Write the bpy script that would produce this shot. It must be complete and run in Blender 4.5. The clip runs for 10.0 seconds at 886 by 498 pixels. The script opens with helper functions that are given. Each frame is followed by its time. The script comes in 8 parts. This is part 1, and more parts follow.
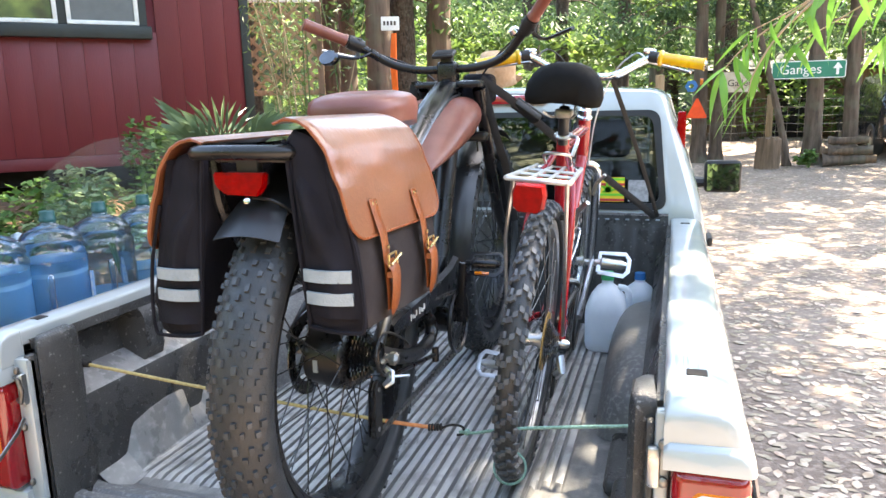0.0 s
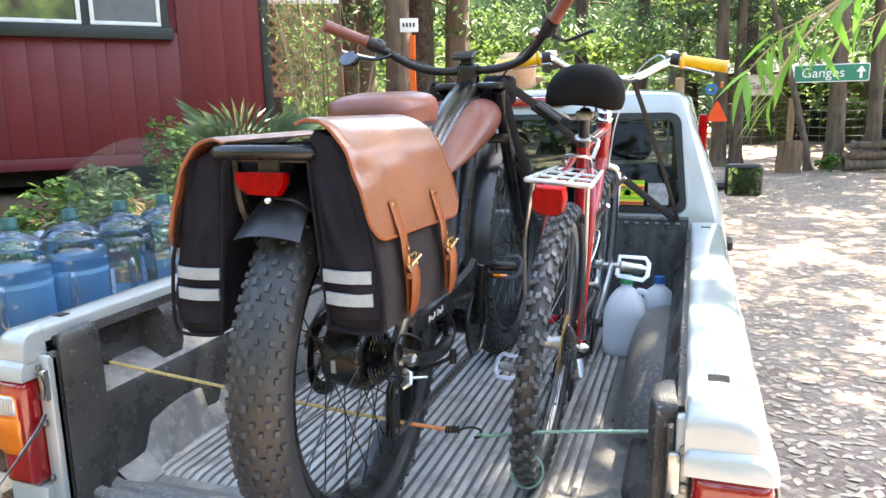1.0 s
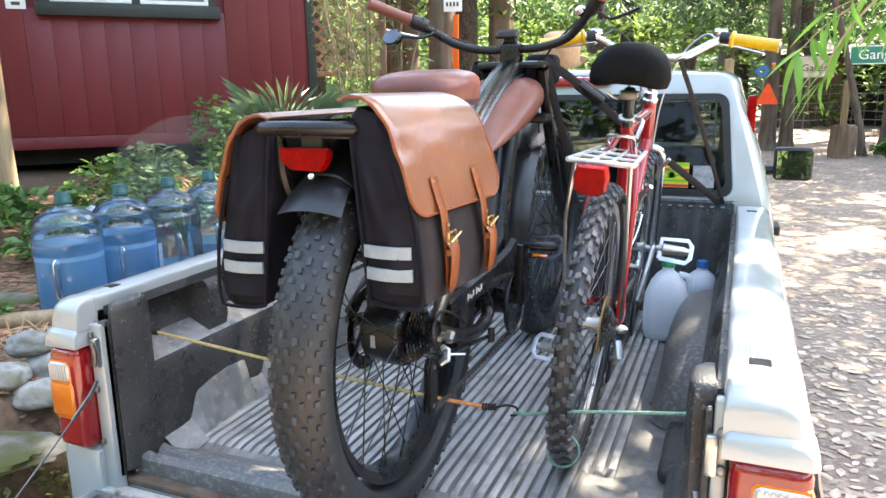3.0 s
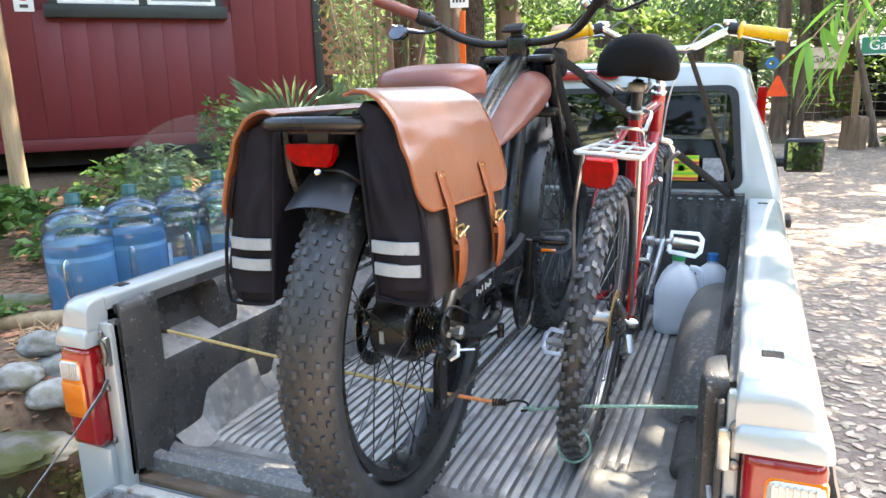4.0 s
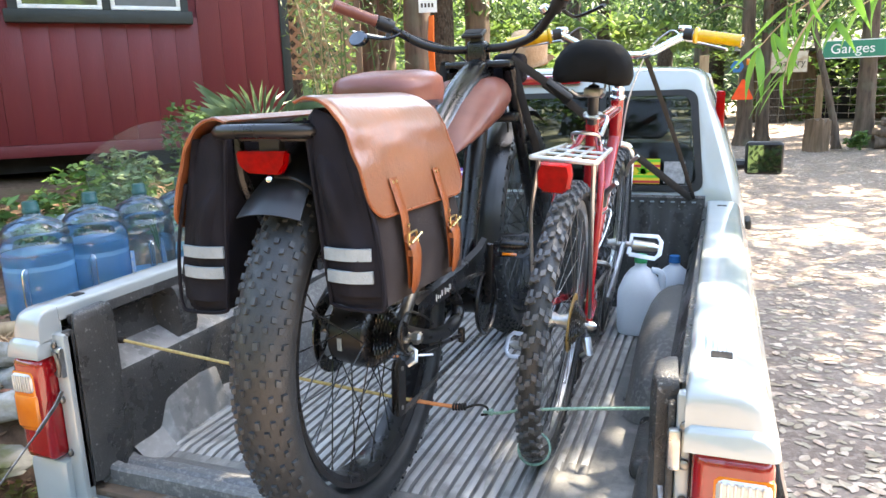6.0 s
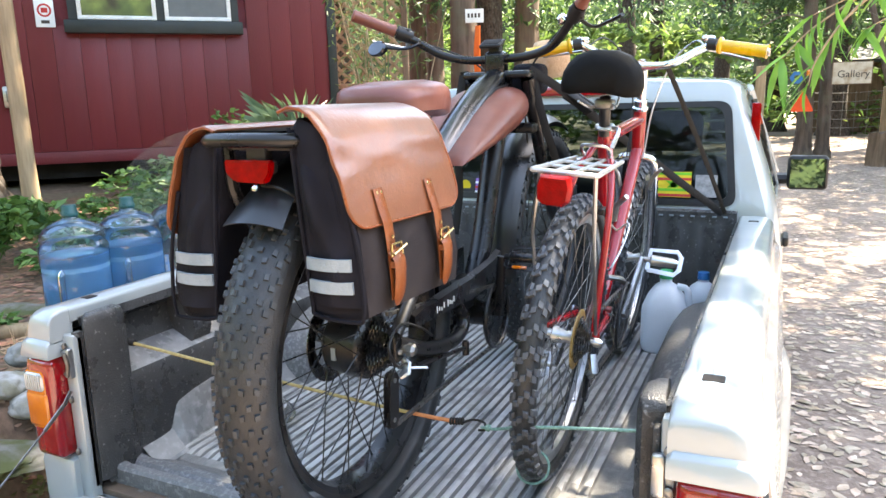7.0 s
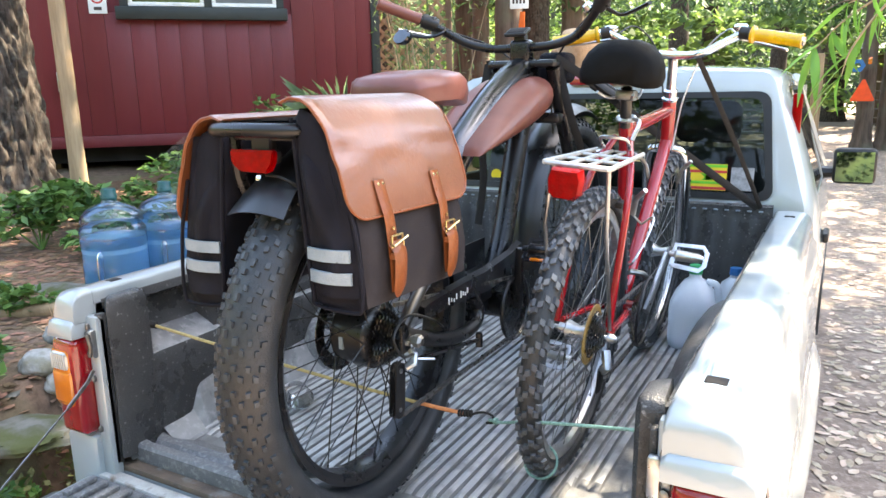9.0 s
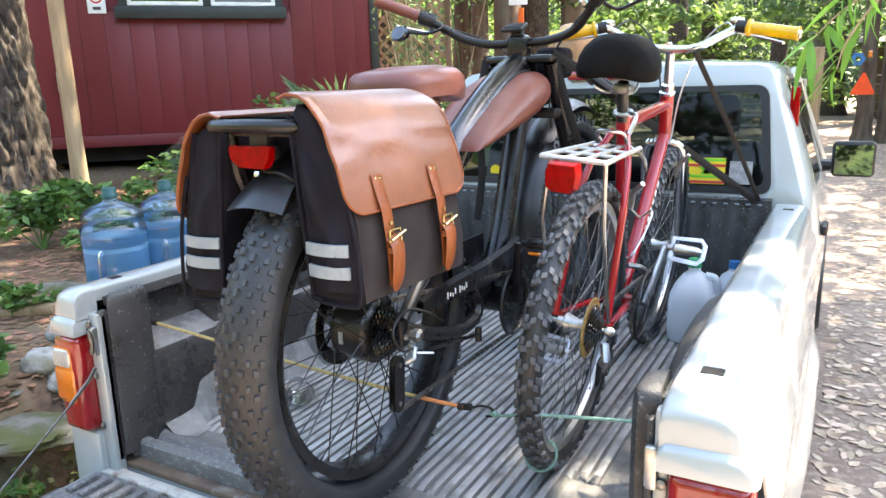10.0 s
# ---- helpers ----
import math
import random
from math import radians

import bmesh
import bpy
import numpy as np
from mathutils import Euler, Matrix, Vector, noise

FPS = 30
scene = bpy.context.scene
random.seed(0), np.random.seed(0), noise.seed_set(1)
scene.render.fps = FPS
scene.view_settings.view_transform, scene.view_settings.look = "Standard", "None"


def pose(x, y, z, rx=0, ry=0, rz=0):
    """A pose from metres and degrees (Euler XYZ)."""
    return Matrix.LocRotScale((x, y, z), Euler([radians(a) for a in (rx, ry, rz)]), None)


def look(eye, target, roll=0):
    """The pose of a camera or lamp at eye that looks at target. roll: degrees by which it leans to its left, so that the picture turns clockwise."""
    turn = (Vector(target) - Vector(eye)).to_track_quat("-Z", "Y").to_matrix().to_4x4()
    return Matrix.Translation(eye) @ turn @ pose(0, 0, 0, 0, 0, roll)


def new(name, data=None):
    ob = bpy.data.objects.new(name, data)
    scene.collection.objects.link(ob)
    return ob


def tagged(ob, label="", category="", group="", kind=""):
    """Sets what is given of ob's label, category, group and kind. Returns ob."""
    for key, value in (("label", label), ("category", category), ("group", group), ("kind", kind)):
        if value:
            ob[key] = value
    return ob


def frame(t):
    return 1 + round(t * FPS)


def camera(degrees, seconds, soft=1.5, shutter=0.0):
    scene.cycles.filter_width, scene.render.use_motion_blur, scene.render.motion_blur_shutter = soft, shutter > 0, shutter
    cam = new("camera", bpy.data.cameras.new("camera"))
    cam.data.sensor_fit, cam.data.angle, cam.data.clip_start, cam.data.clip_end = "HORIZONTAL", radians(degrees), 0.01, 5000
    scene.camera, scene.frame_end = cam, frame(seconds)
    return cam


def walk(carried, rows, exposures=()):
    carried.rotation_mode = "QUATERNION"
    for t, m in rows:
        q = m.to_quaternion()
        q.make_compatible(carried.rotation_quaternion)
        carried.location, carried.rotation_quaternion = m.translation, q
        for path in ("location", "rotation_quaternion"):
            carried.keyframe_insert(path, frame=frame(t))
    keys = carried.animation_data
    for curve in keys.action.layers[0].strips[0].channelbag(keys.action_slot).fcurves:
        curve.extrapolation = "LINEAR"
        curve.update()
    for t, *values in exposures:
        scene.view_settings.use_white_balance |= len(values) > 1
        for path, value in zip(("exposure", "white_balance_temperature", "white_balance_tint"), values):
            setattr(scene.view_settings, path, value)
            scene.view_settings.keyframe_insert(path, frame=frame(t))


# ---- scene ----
cam = camera(63.4, 10.0)
PATH = [
    (0, (0.687, -1.126, 1.597), (0.086, 0.741, 1.204), -1.4),
    (0.5, (0.682, -1.122, 1.6), (0.053, 0.737, 1.211), -1.7),
    (1, (0.68, -1.124, 1.596), (0.036, 0.729, 1.209), -1.1),
    (1.5, (0.675, -1.12, 1.593), (0.015, 0.722, 1.18), -0.9),
    (2, (0.679, -1.124, 1.592), (0.008, 0.712, 1.172), -0.7),
    (2.5, (0.685, -1.135, 1.591), (-0.016, 0.689, 1.163), -0.3),
    (3, (0.683, -1.132, 1.59), (-0.062, 0.672, 1.155), -0.8),
    (4.5, (0.683, -1.125, 1.583), (-0.085, 0.667, 1.136), -1.7),
    (5, (0.699, -1.128, 1.586), (-0.007, 0.686, 1.126), -1.6),
    (5.5, (0.704, -1.12, 1.582), (0.029, 0.705, 1.121), -1.2),
    (6, (0.717, -1.115, 1.587), (0.014, 0.706, 1.154), -1.8),
    (7.5, (0.856, -1.02, 1.585), (-0.043, 0.721, 1.184), -0.6),
    (8, (0.869, -1.003, 1.587), (-0.062, 0.72, 1.182), -0.4),
    (8.5, (0.874, -1.005, 1.59), (-0.072, 0.703, 1.159), -1.3),
    (9, (0.878, -1.013, 1.592), (-0.072, 0.691, 1.155), -1.1),
    (9.5, (0.886, -1.012, 1.59), (-0.063, 0.693, 1.152), -1.4),
    (10, (0.888, -1.018, 1.588), (-0.065, 0.683, 1.144), -1.6),
]
walk(cam, [(t, look(eye, target, roll)) for t, eye, target, roll in PATH], exposures=[(0.0, 3.50, 7800, 10), (10.0, 3.50, 7800, 10)])

# ---- world, sun, exposure ----
SUN_EL, SUN_AZ = 58.0, 35.0
world = bpy.data.worlds.new("world")
scene.world = world
world.use_nodes = True
wn = world.node_tree
sky = wn.nodes.new("ShaderNodeTexSky")
sky.sky_type = "NISHITA"
sky.sun_disc = False
sky.sun_elevation, sky.sun_rotation = radians(SUN_EL), radians(SUN_AZ)
wn.links.new(sky.outputs[0], wn.nodes["Background"].inputs[0])
wn.nodes["Background"].inputs[1].default_value = 0.15
sun = new("sun", bpy.data.lights.new("sun", "SUN"))
sun.data.energy, sun.data.angle, sun.data.color = 4.2, radians(0.6), (1.0, 0.95, 0.86)
sdir = Vector((math.sin(radians(SUN_AZ)) * math.cos(radians(SUN_EL)), math.cos(radians(SUN_AZ)) * math.cos(radians(SUN_EL)), math.sin(radians(SUN_EL))))
sun.matrix_world = look(sdir * 30, (0, 0, 0))


# ---- materials ----
def mat(name, col, rough=0.5, metal=0.0, col2=None, scale=6.0, bump=0.0, bscale=60.0, coat=0.0, stretch=(1, 1, 1), rvar=0.12,
        spread=(0.35, 0.65), island=0.0, objvar=0.0, trans=0.0, ior=1.45, alpha=1.0, translucent=0.0, dirt=None, dirt_scale=2.0, dirt_amt=(0.55, 0.7)):
    m = bpy.data.materials.new(name)
    m.use_nodes = True
    nt = m.node_tree
    N, L = nt.nodes, nt.links
    b = N["Principled BSDF"]
    tc = N.new("ShaderNodeTexCoord")
    mp = N.new("ShaderNodeMapping")
    mp.inputs["Scale"].default_value = stretch
    L.new(tc.outputs["Object"], mp.inputs[0])
    n1 = N.new("ShaderNodeTexNoise")
    n1.inputs["Scale"].default_value, n1.inputs["Detail"].default_value, n1.inputs["Roughness"].default_value = scale, 6, 0.62
    L.new(mp.outputs[0], n1.inputs["Vector"])
    ramp = N.new("ShaderNodeMapRange")
    ramp.inputs[1].default_value, ramp.inputs[2].default_value = spread
    L.new(n1.outputs[0], ramp.inputs[0])
    mix = N.new("ShaderNodeMix")
    mix.data_type = "RGBA"
    col2 = col2 or tuple(c * 0.78 for c in col)
    mix.inputs[6].default_value, mix.inputs[7].default_value = (*col, 1), (*col2, 1)
    L.new(ramp.outputs[0], mix.inputs[0])
    out = mix.outputs[2]
    if dirt:
        nd = N.new("ShaderNodeTexNoise")
        nd.inputs["Scale"].default_value, nd.inputs["Detail"].default_value = dirt_scale, 8
        L.new(tc.outputs["Object"], nd.inputs["Vector"])
        rd = N.new("ShaderNodeMapRange")
        rd.inputs[1].default_value, rd.inputs[2].default_value = dirt_amt
        L.new(nd.outputs[0], rd.inputs[0])
        md = N.new("ShaderNodeMix")
        md.data_type = "RGBA"
        md.inputs[7].default_value = (*dirt, 1)
        L.new(rd.outputs[0], md.inputs[0])
        L.new(out, md.inputs[6])
        out = md.outputs[2]
    if island or objvar:
        hsv = N.new("ShaderNodeHueSaturation")
        src = N.new("ShaderNodeNewGeometry").outputs["Random Per Island"] if island else N.new("ShaderNodeObjectInfo").outputs["Random"]
        amt = island or objvar
        v = N.new("ShaderNodeMapRange")
        v.inputs[3].default_value, v.inputs[4].default_value = 1 - amt, 1 + amt
        L.new(src, v.inputs[0])
        L.new(v.outputs[0], hsv.inputs["Value"])
        if island:
            h = N.new("ShaderNodeMapRange")
            h.inputs[3].default_value, h.inputs[4].default_value = 0.5 + 0.05 * amt, 0.5 - 0.05 * amt
            L.new(src, h.inputs[0])
            L.new(h.outputs[0], hsv.inputs["Hue"])
        L.new(out, hsv.inputs["Color"])
        out = hsv.outputs[0]
    L.new(out, b.inputs["Base Color"])
    b.inputs["Metallic"].default_value = metal
    n2 = N.new("ShaderNodeTexNoise")
    n2.inputs["Scale"].default_value, n2.inputs["Detail"].default_value = bscale, 5
    L.new(mp.outputs[0], n2.inputs["Vector"])
    rr = N.new("ShaderNodeMapRange")
    rr.inputs[1].default_value, rr.inputs[2].default_value = 0.3, 0.7
    rr.inputs[3].default_value, rr.inputs[4].default_value = max(0.02, rough - rvar), min(1, rough + rvar)
    L.new(n1.outputs[0], rr.inputs[0])
    L.new(rr.outputs[0], b.inputs["Roughness"])
    if bump:
        bp = N.new("ShaderNodeBump")
        bp.inputs["Strength"].default_value, bp.inputs["Distance"].default_value = min(1.0, bump), 0.004
        L.new(n2.outputs[0], bp.inputs["Height"])
        L.new(bp.outputs[0], b.inputs["Normal"])
    b.inputs["Coat Weight"].default_value = coat
    b.inputs["Coat Roughness"].default_value = 0.06
    b.inputs["IOR"].default_value = ior
    b.inputs["Transmission Weight"].default_value = trans
    b.inputs["Alpha"].default_value = alpha
    if translucent:
        tl = N.new("ShaderNodeBsdfTranslucent")
        L.new(out, tl.inputs[0])
        ms = N.new("ShaderNodeMixShader")
        ms.inputs[0].default_value = translucent
        L.new(b.outputs[0], ms.inputs[1])
        L.new(tl.outputs[0], ms.inputs[2])
        L.new(ms.outputs[0], N["Material Output"].inputs[0])
    return m


def glass(name, col=(1, 1, 1), rough=0.02, tint=0.12, haze=0.0, ior=1.5):
    """Thin window glass: clear film with a glossy coat."""
    m = bpy.data.materials.new(name)
    m.use_nodes = True
    N, L = m.node_tree.nodes, m.node_tree.links
    tr = N.new("ShaderNodeBsdfTransparent")
    tr.inputs[0].default_value = (*col, 1)
    gl = N.new("ShaderNodeBsdfGlossy")
    gl.inputs["Roughness"].default_value = rough
    fr = N.new("ShaderNodeFresnel")
    fr.inputs[0].default_value = ior
    ad = N.new("ShaderNodeMath")
    ad.operation = "ADD"
    ad.inputs[1].default_value = tint
    L.new(fr.outputs[0], ad.inputs[0])
    ms = N.new("ShaderNodeMixShader")
    L.new(ad.outputs[0], ms.inputs[0])
    L.new(tr.outputs[0], ms.inputs[1])
    L.new(gl.outputs[0], ms.inputs[2])
    last = ms
    if haze:
        df = N.new("ShaderNodeBsdfTranslucent")
        df.inputs[0].default_value = (col[0] * 0.8, col[1] * 0.95, col[2], 1)
        d2 = N.new("ShaderNodeBsdfDiffuse")
        d2.inputs[0].default_value = (col[0] * 0.8, col[1] * 0.95, col[2], 1)
        mx = N.new("ShaderNodeMixShader")
        mx.inputs[0].default_value = 0.5
        L.new(df.outputs[0], mx.inputs[1])
        L.new(d2.outputs[0], mx.inputs[2])
        last = N.new("ShaderNodeMixShader")
        last.inputs[0].default_value = haze
        L.new(ms.outputs[0], last.inputs[1])
        L.new(mx.outputs[0], last.inputs[2])
    L.new(last.outputs[0], N["Material Output"].inputs[0])
    return m


M_PAINT = mat("silver_paint", (0.335, 0.370, 0.372), 0.34, 0.15, (0.305, 0.338, 0.342), 3, coat=0.95, rvar=0.05, bump=0.02, bscale=900, dirt=(0.42, 0.40, 0.36), dirt_scale=5, dirt_amt=(0.62, 0.85))
M_LINER = mat("bed_liner_plastic", (0.030, 0.030, 0.031), 0.33, 0, (0.060, 0.060, 0.059), 7, bump=0.6, bscale=300, rvar=0.16, ior=1.45, dirt=(0.26, 0.257, 0.25), dirt_scale=95, dirt_amt=(0.62, 0.76))
# one floor plastic in two tones: groove shade and lit tops in the colour
M_GROOVES = mat("shade_toned_rib_sides", (0.11, 0.11, 0.112), 0.45, 0, (0.19, 0.188, 0.184), 20, bump=0.3, bscale=380, stretch=(1, 0.15, 1))
M_RIBTOP = mat("worn_lit_rib_tops", (0.25, 0.249, 0.245), 0.34, 0, (0.43, 0.427, 0.415), 26, bump=0.35, bscale=380, rvar=0.12, stretch=(1, 0.12, 1), dirt=(0.11, 0.108, 0.104), dirt_scale=14, dirt_amt=(0.5, 0.75))
M_WELL = mat("speckled_liner_plastic", (0.11, 0.11, 0.112), 0.42, 0, (0.22, 0.218, 0.215), 90, bump=0.5, bscale=300, rvar=0.12, spread=(0.5, 0.62), dirt=(0.17, 0.166, 0.16), dirt_scale=5, dirt_amt=(0.45, 0.7))
M_HUMP = mat("dusty_liner_plastic", (0.15, 0.15, 0.154), 0.30, 0, (0.23, 0.228, 0.225), 10, bump=0.35, bscale=420, rvar=0.10, dirt=(0.34, 0.336, 0.325), dirt_scale=40, dirt_amt=(0.56, 0.8))
M_FLOOR = mat("worn_liner_floor", (0.10, 0.10, 0.10), 0.40, 0, (0.19, 0.187, 0.18), 22, bump=0.4, bscale=420, rvar=0.14, stretch=(1, 0.25, 1), dirt=(0.29, 0.28, 0.26), dirt_scale=18, dirt_amt=(0.52, 0.78))
# knobs paler than the tyre: dust, plus light on their tops put into the colour
M_KNOB = mat("dusty_lit_tread_rubber", (0.036, 0.040, 0.044), 0.42, 0, (0.023, 0.026, 0.028), 25, bump=0.2, bscale=300, island=0.25)
M_RUBBER = mat("tyre_rubber", (0.017, 0.019, 0.021), 0.45, 0, (0.024, 0.026, 0.028), 18, bump=0.3, bscale=300, dirt=(0.042, 0.044, 0.046), dirt_scale=22, dirt_amt=(0.56, 0.85))
M_GREYTREAD = mat("dusty_grey_tread_rubber", (0.085, 0.092, 0.102), 0.5, 0, (0.055, 0.060, 0.067), 30, bump=0.2, bscale=300, island=0.2)
M_BLACK = mat("satin_black_metal", (0.006, 0.006, 0.007), 0.3, 0.0, (0.012, 0.012, 0.013), 12, coat=0.1, ior=1.38, bump=0.03, bscale=300)
M_PLASTIC = mat("black_plastic", (0.012, 0.012, 0.013), 0.42, 0, (0.02, 0.02, 0.02), 15, ior=1.38, bump=0.12, bscale=500)
M_FABRIC = mat("black_nylon", (0.007, 0.007, 0.010), 0.55, 0, (0.014, 0.013, 0.018), 14, bump=0.6, bscale=900, ior=1.2)
M_SADDLE = mat("black_saddle_vinyl", (0.003, 0.003, 0.003), 0.6, 0, (0.006, 0.006, 0.006), 30, bump=0.25, bscale=500, ior=1.18)
M_CANVAS = mat("dark_grey_canvas", (0.026, 0.021, 0.022), 0.9, 0, (0.042, 0.035, 0.035), 20, bump=0.8, bscale=1000, ior=1.3)
M_LEATHER = mat("tan_leather", (0.200, 0.063, 0.024), 0.34, 0, (0.160, 0.047, 0.0165), 7, coat=1.0, bump=0.35, bscale=110, rvar=0.07, dirt=(0.24, 0.082, 0.036), dirt_scale=11, dirt_amt=(0.48, 0.72))
M_LEATHER.node_tree.nodes["Principled BSDF"].inputs["Coat Roughness"].default_value = 0.30
M_SATIN = mat("satin_black_steel_sheet", (0.007, 0.0075, 0.0085), 0.36, 0.0, (0.011, 0.0115, 0.0125), 10, coat=0.12, ior=1.5, bump=0.03, bscale=300)
M_SATIN.node_tree.nodes["Principled BSDF"].inputs["Coat Roughness"].default_value = 0.20
M_STRAP = mat("strap_leather", (0.24, 0.068, 0.020), 0.36, 0, (0.17, 0.046, 0.014), 25, bump=0.3, bscale=200)
M_VINYL = mat("brown_vinyl", (0.185, 0.062, 0.045), 0.34, 0, (0.155, 0.050, 0.037), 16, bump=0.12, bscale=350, rvar=0.06)
M_GUN = mat("polished_gunmetal", (0.10, 0.105, 0.115), 0.24, 1, (0.07, 0.072, 0.08), 8, rvar=0.06)
M_CHROME = mat("chrome", (0.75, 0.76, 0.78), 0.16, 1, (0.62, 0.62, 0.63), 30, rvar=0.08)
M_ALLOY = mat("brushed_alloy", (0.55, 0.56, 0.57), 0.35, 1, (0.42, 0.42, 0.42), 30, bump=0.1, bscale=300)
M_STEEL = mat("dull_steel", (0.30, 0.30, 0.30), 0.45, 1, (0.18, 0.17, 0.16), 30, dirt=(0.13, 0.09, 0.06), dirt_scale=25, dirt_amt=(0.55, 0.75))
M_RACK = mat("grey_painted_rack", (0.55, 0.55, 0.52), 0.4, 0.3, (0.42, 0.42, 0.40), 30, bump=0.1, bscale=300)
M_BRASS = mat("brass", (0.60, 0.47, 0.24), 0.28, 1, (0.5, 0.38, 0.18), 40)
M_BRASSDULL = mat("yellowed_plastic", (0.30, 0.17, 0.04), 0.35, 0, (0.20, 0.11, 0.03), 20)
M_RED = mat("red_bike_enamel", (0.36, 0.008, 0.014), 0.22, 0, (0.30, 0.007, 0.011), 6, coat=0.8, rvar=0.05)
M_GREEN = mat("green_plastic_cap", (0.03, 0.36, 0.14), 0.4)
M_TEAL = mat("teal_cap", (0.006, 0.055, 0.055), 0.35, 0, (0.01, 0.08, 0.076), 20)
M_YGRIP = mat("gold_grip", (0.66, 0.40, 0.012), 0.28, 0, (0.55, 0.32, 0.01), 14, coat=0.5)
M_REFLECT = mat("reflective_tape", (0.25, 0.295, 0.325), 0.4, 0.1, (0.20, 0.24, 0.265), 30, bump=0.4, bscale=260)
M_REDLENS = mat("red_lens", (0.24, 0.0004, 0.0015), 0.16, 0, (0.15, 0.0004, 0.001), 60, coat=0.0, ior=1.2, rvar=0.03, bump=0.3, bscale=180)
M_DARKRED = mat("dark_red_lens", (0.30, 0.004, 0.008), 0.12, 0, (0.20, 0.003, 0.006), 10, coat=1, rvar=0.03)
M_AMBER = mat("amber_lens", (0.62, 0.16, 0.008), 0.12, 0, (0.48, 0.10, 0.006), 12, coat=1, rvar=0.03)
M_CLEARLENS = mat("clear_ribbed_lens", (0.62, 0.60, 0.54), 0.12, 0.2, (0.42, 0.40, 0.36), 60, coat=1, rvar=0.04, stretch=(1, 1, 0.05))
M_WORNEDGE = mat("scraped_pale_paint", (0.46, 0.45, 0.42), 0.55, 0, (0.30, 0.28, 0.25), 18, bump=0.4, bscale=160, dirt=(0.12, 0.075, 0.045), dirt_scale=22, dirt_amt=(0.56, 0.7))
M_RUST = mat("rusty_sill_steel", (0.085, 0.060, 0.045), 0.7, 0, (0.14, 0.095, 0.065), 16, bump=0.6, bscale=140, dirt=(0.20, 0.19, 0.175), dirt_scale=20, dirt_amt=(0.55, 0.72))
M_GLASS = glass("window_glass", (0.30, 0.35, 0.33), 0.01, 0.0, 0.0, 1.28)
M_CHAIN = mat("oiled_chain_steel", (0.050, 0.047, 0.043), 0.35, 0.4, (0.11, 0.105, 0.10), 80)
M_COG = mat("dark_sprocket_steel", (0.20, 0.20, 0.20), 0.28, 1, (0.10, 0.10, 0.10), 60)
M_HGLASS = glass("house_glass", (0.75, 0.78, 0.78), 0.02, 0.10)
M_MIRROR = mat("mirror_glass", (0.26, 0.28, 0.30), 0.02, 1, (0.26, 0.28, 0.30), rvar=0.005)
M_SEATFAB = mat("seat_cloth", (0.045, 0.047, 0.05), 0.9, 0, (0.07, 0.07, 0.075), 30, bump=0.4, bscale=500)
M_HDPE = mat("translucent_milk_plastic", (0.88, 0.93, 0.98), 0.34, 0, (0.84, 0.91, 0.97), 6, trans=0.0, translucent=0.45, bump=0.05, bscale=60)
M_BOTTLE = glass("blue_tinted_bottle", (0.66, 0.80, 0.90), 0.04, 0.03, 0.03)
M_WATER = mat("blue_water", (0.46, 0.78, 0.98), 0.05, 0, (0.40, 0.73, 0.97), 4, trans=0.7, ior=1.2, rvar=0.02, translucent=0.28)
M_LABEL = mat("paper_label", (0.55, 0.68, 0.80), 0.6, 0, (0.35, 0.5, 0.7), 40)
M_WHITE = mat("white_paint", (0.74, 0.75, 0.73), 0.45, 0, (0.64, 0.65, 0.63), 14, dirt=(0.4, 0.38, 0.34), dirt_scale=20, dirt_amt=(0.6, 0.85))
M_SIDING = mat("red_siding_paint", (0.142, 0.0142, 0.0185), 0.5, 0, (0.121, 0.0122, 0.016), 3.0, bump=0.5, bscale=140, stretch=(1, 1, 0.12), rvar=0.1, objvar=0.10, dirt=(0.124, 0.0155, 0.0175), dirt_scale=1.6, dirt_amt=(0.5, 0.8))
M_GROOVE = mat("red_backing_board", (0.14, 0.016, 0.022), 0.7)
M_TRIM = mat("black_green_trim", (0.012, 0.017, 0.016), 0.5, 0, (0.022, 0.028, 0.026), 10, bump=0.2, bscale=120)
# near-black for small dark parts, and for shade painted in gaps and holes
M_DARK = mat("dark_parts_and_painted_shade", (0.015, 0.013, 0.012), 0.9)
M_SCREEN = mat("insect_screen", (0.10, 0.11, 0.11), 0.6, 0, (0.14, 0.15, 0.15), 4)
M_BARK = mat("cedar_bark", (0.14, 0.10, 0.075), 0.9, 0, (0.055, 0.04, 0.03), 5, bump=1.0, bscale=22, stretch=(2.2, 2.2, 0.28), dirt=(0.12, 0.12, 0.085), dirt_scale=3, dirt_amt=(0.5, 0.75))
M_BARK2 = mat("fir_bark", (0.058, 0.041, 0.030), 0.92, 0, (0.015, 0.011, 0.008), 26, bump=1.0, bscale=34, stretch=(1.3, 1.3, 0.36), spread=(0.40, 0.62), dirt=(0.080, 0.074, 0.062), dirt_scale=24, dirt_amt=(0.5, 0.75))
M_POLE = mat("peeled_pole_wood", (0.34, 0.24, 0.14), 0.75, 0, (0.22, 0.15, 0.085), 8, bump=0.5, bscale=60, stretch=(3, 3, 0.3))
M_WOOD = mat("weathered_wood", (0.19, 0.125, 0.08), 0.85, 0, (0.10, 0.065, 0.04), 7, bump=0.7, bscale=60, stretch=(2, 2, 0.3))
M_GROUND = mat("dirt_and_needles", (0.27, 0.205, 0.165), 0.95, 0, (0.165, 0.12, 0.095), 2.2, bump=1.0, bscale=70, dirt=(0.30, 0.235, 0.19), dirt_scale=26, dirt_amt=(0.48, 0.62))
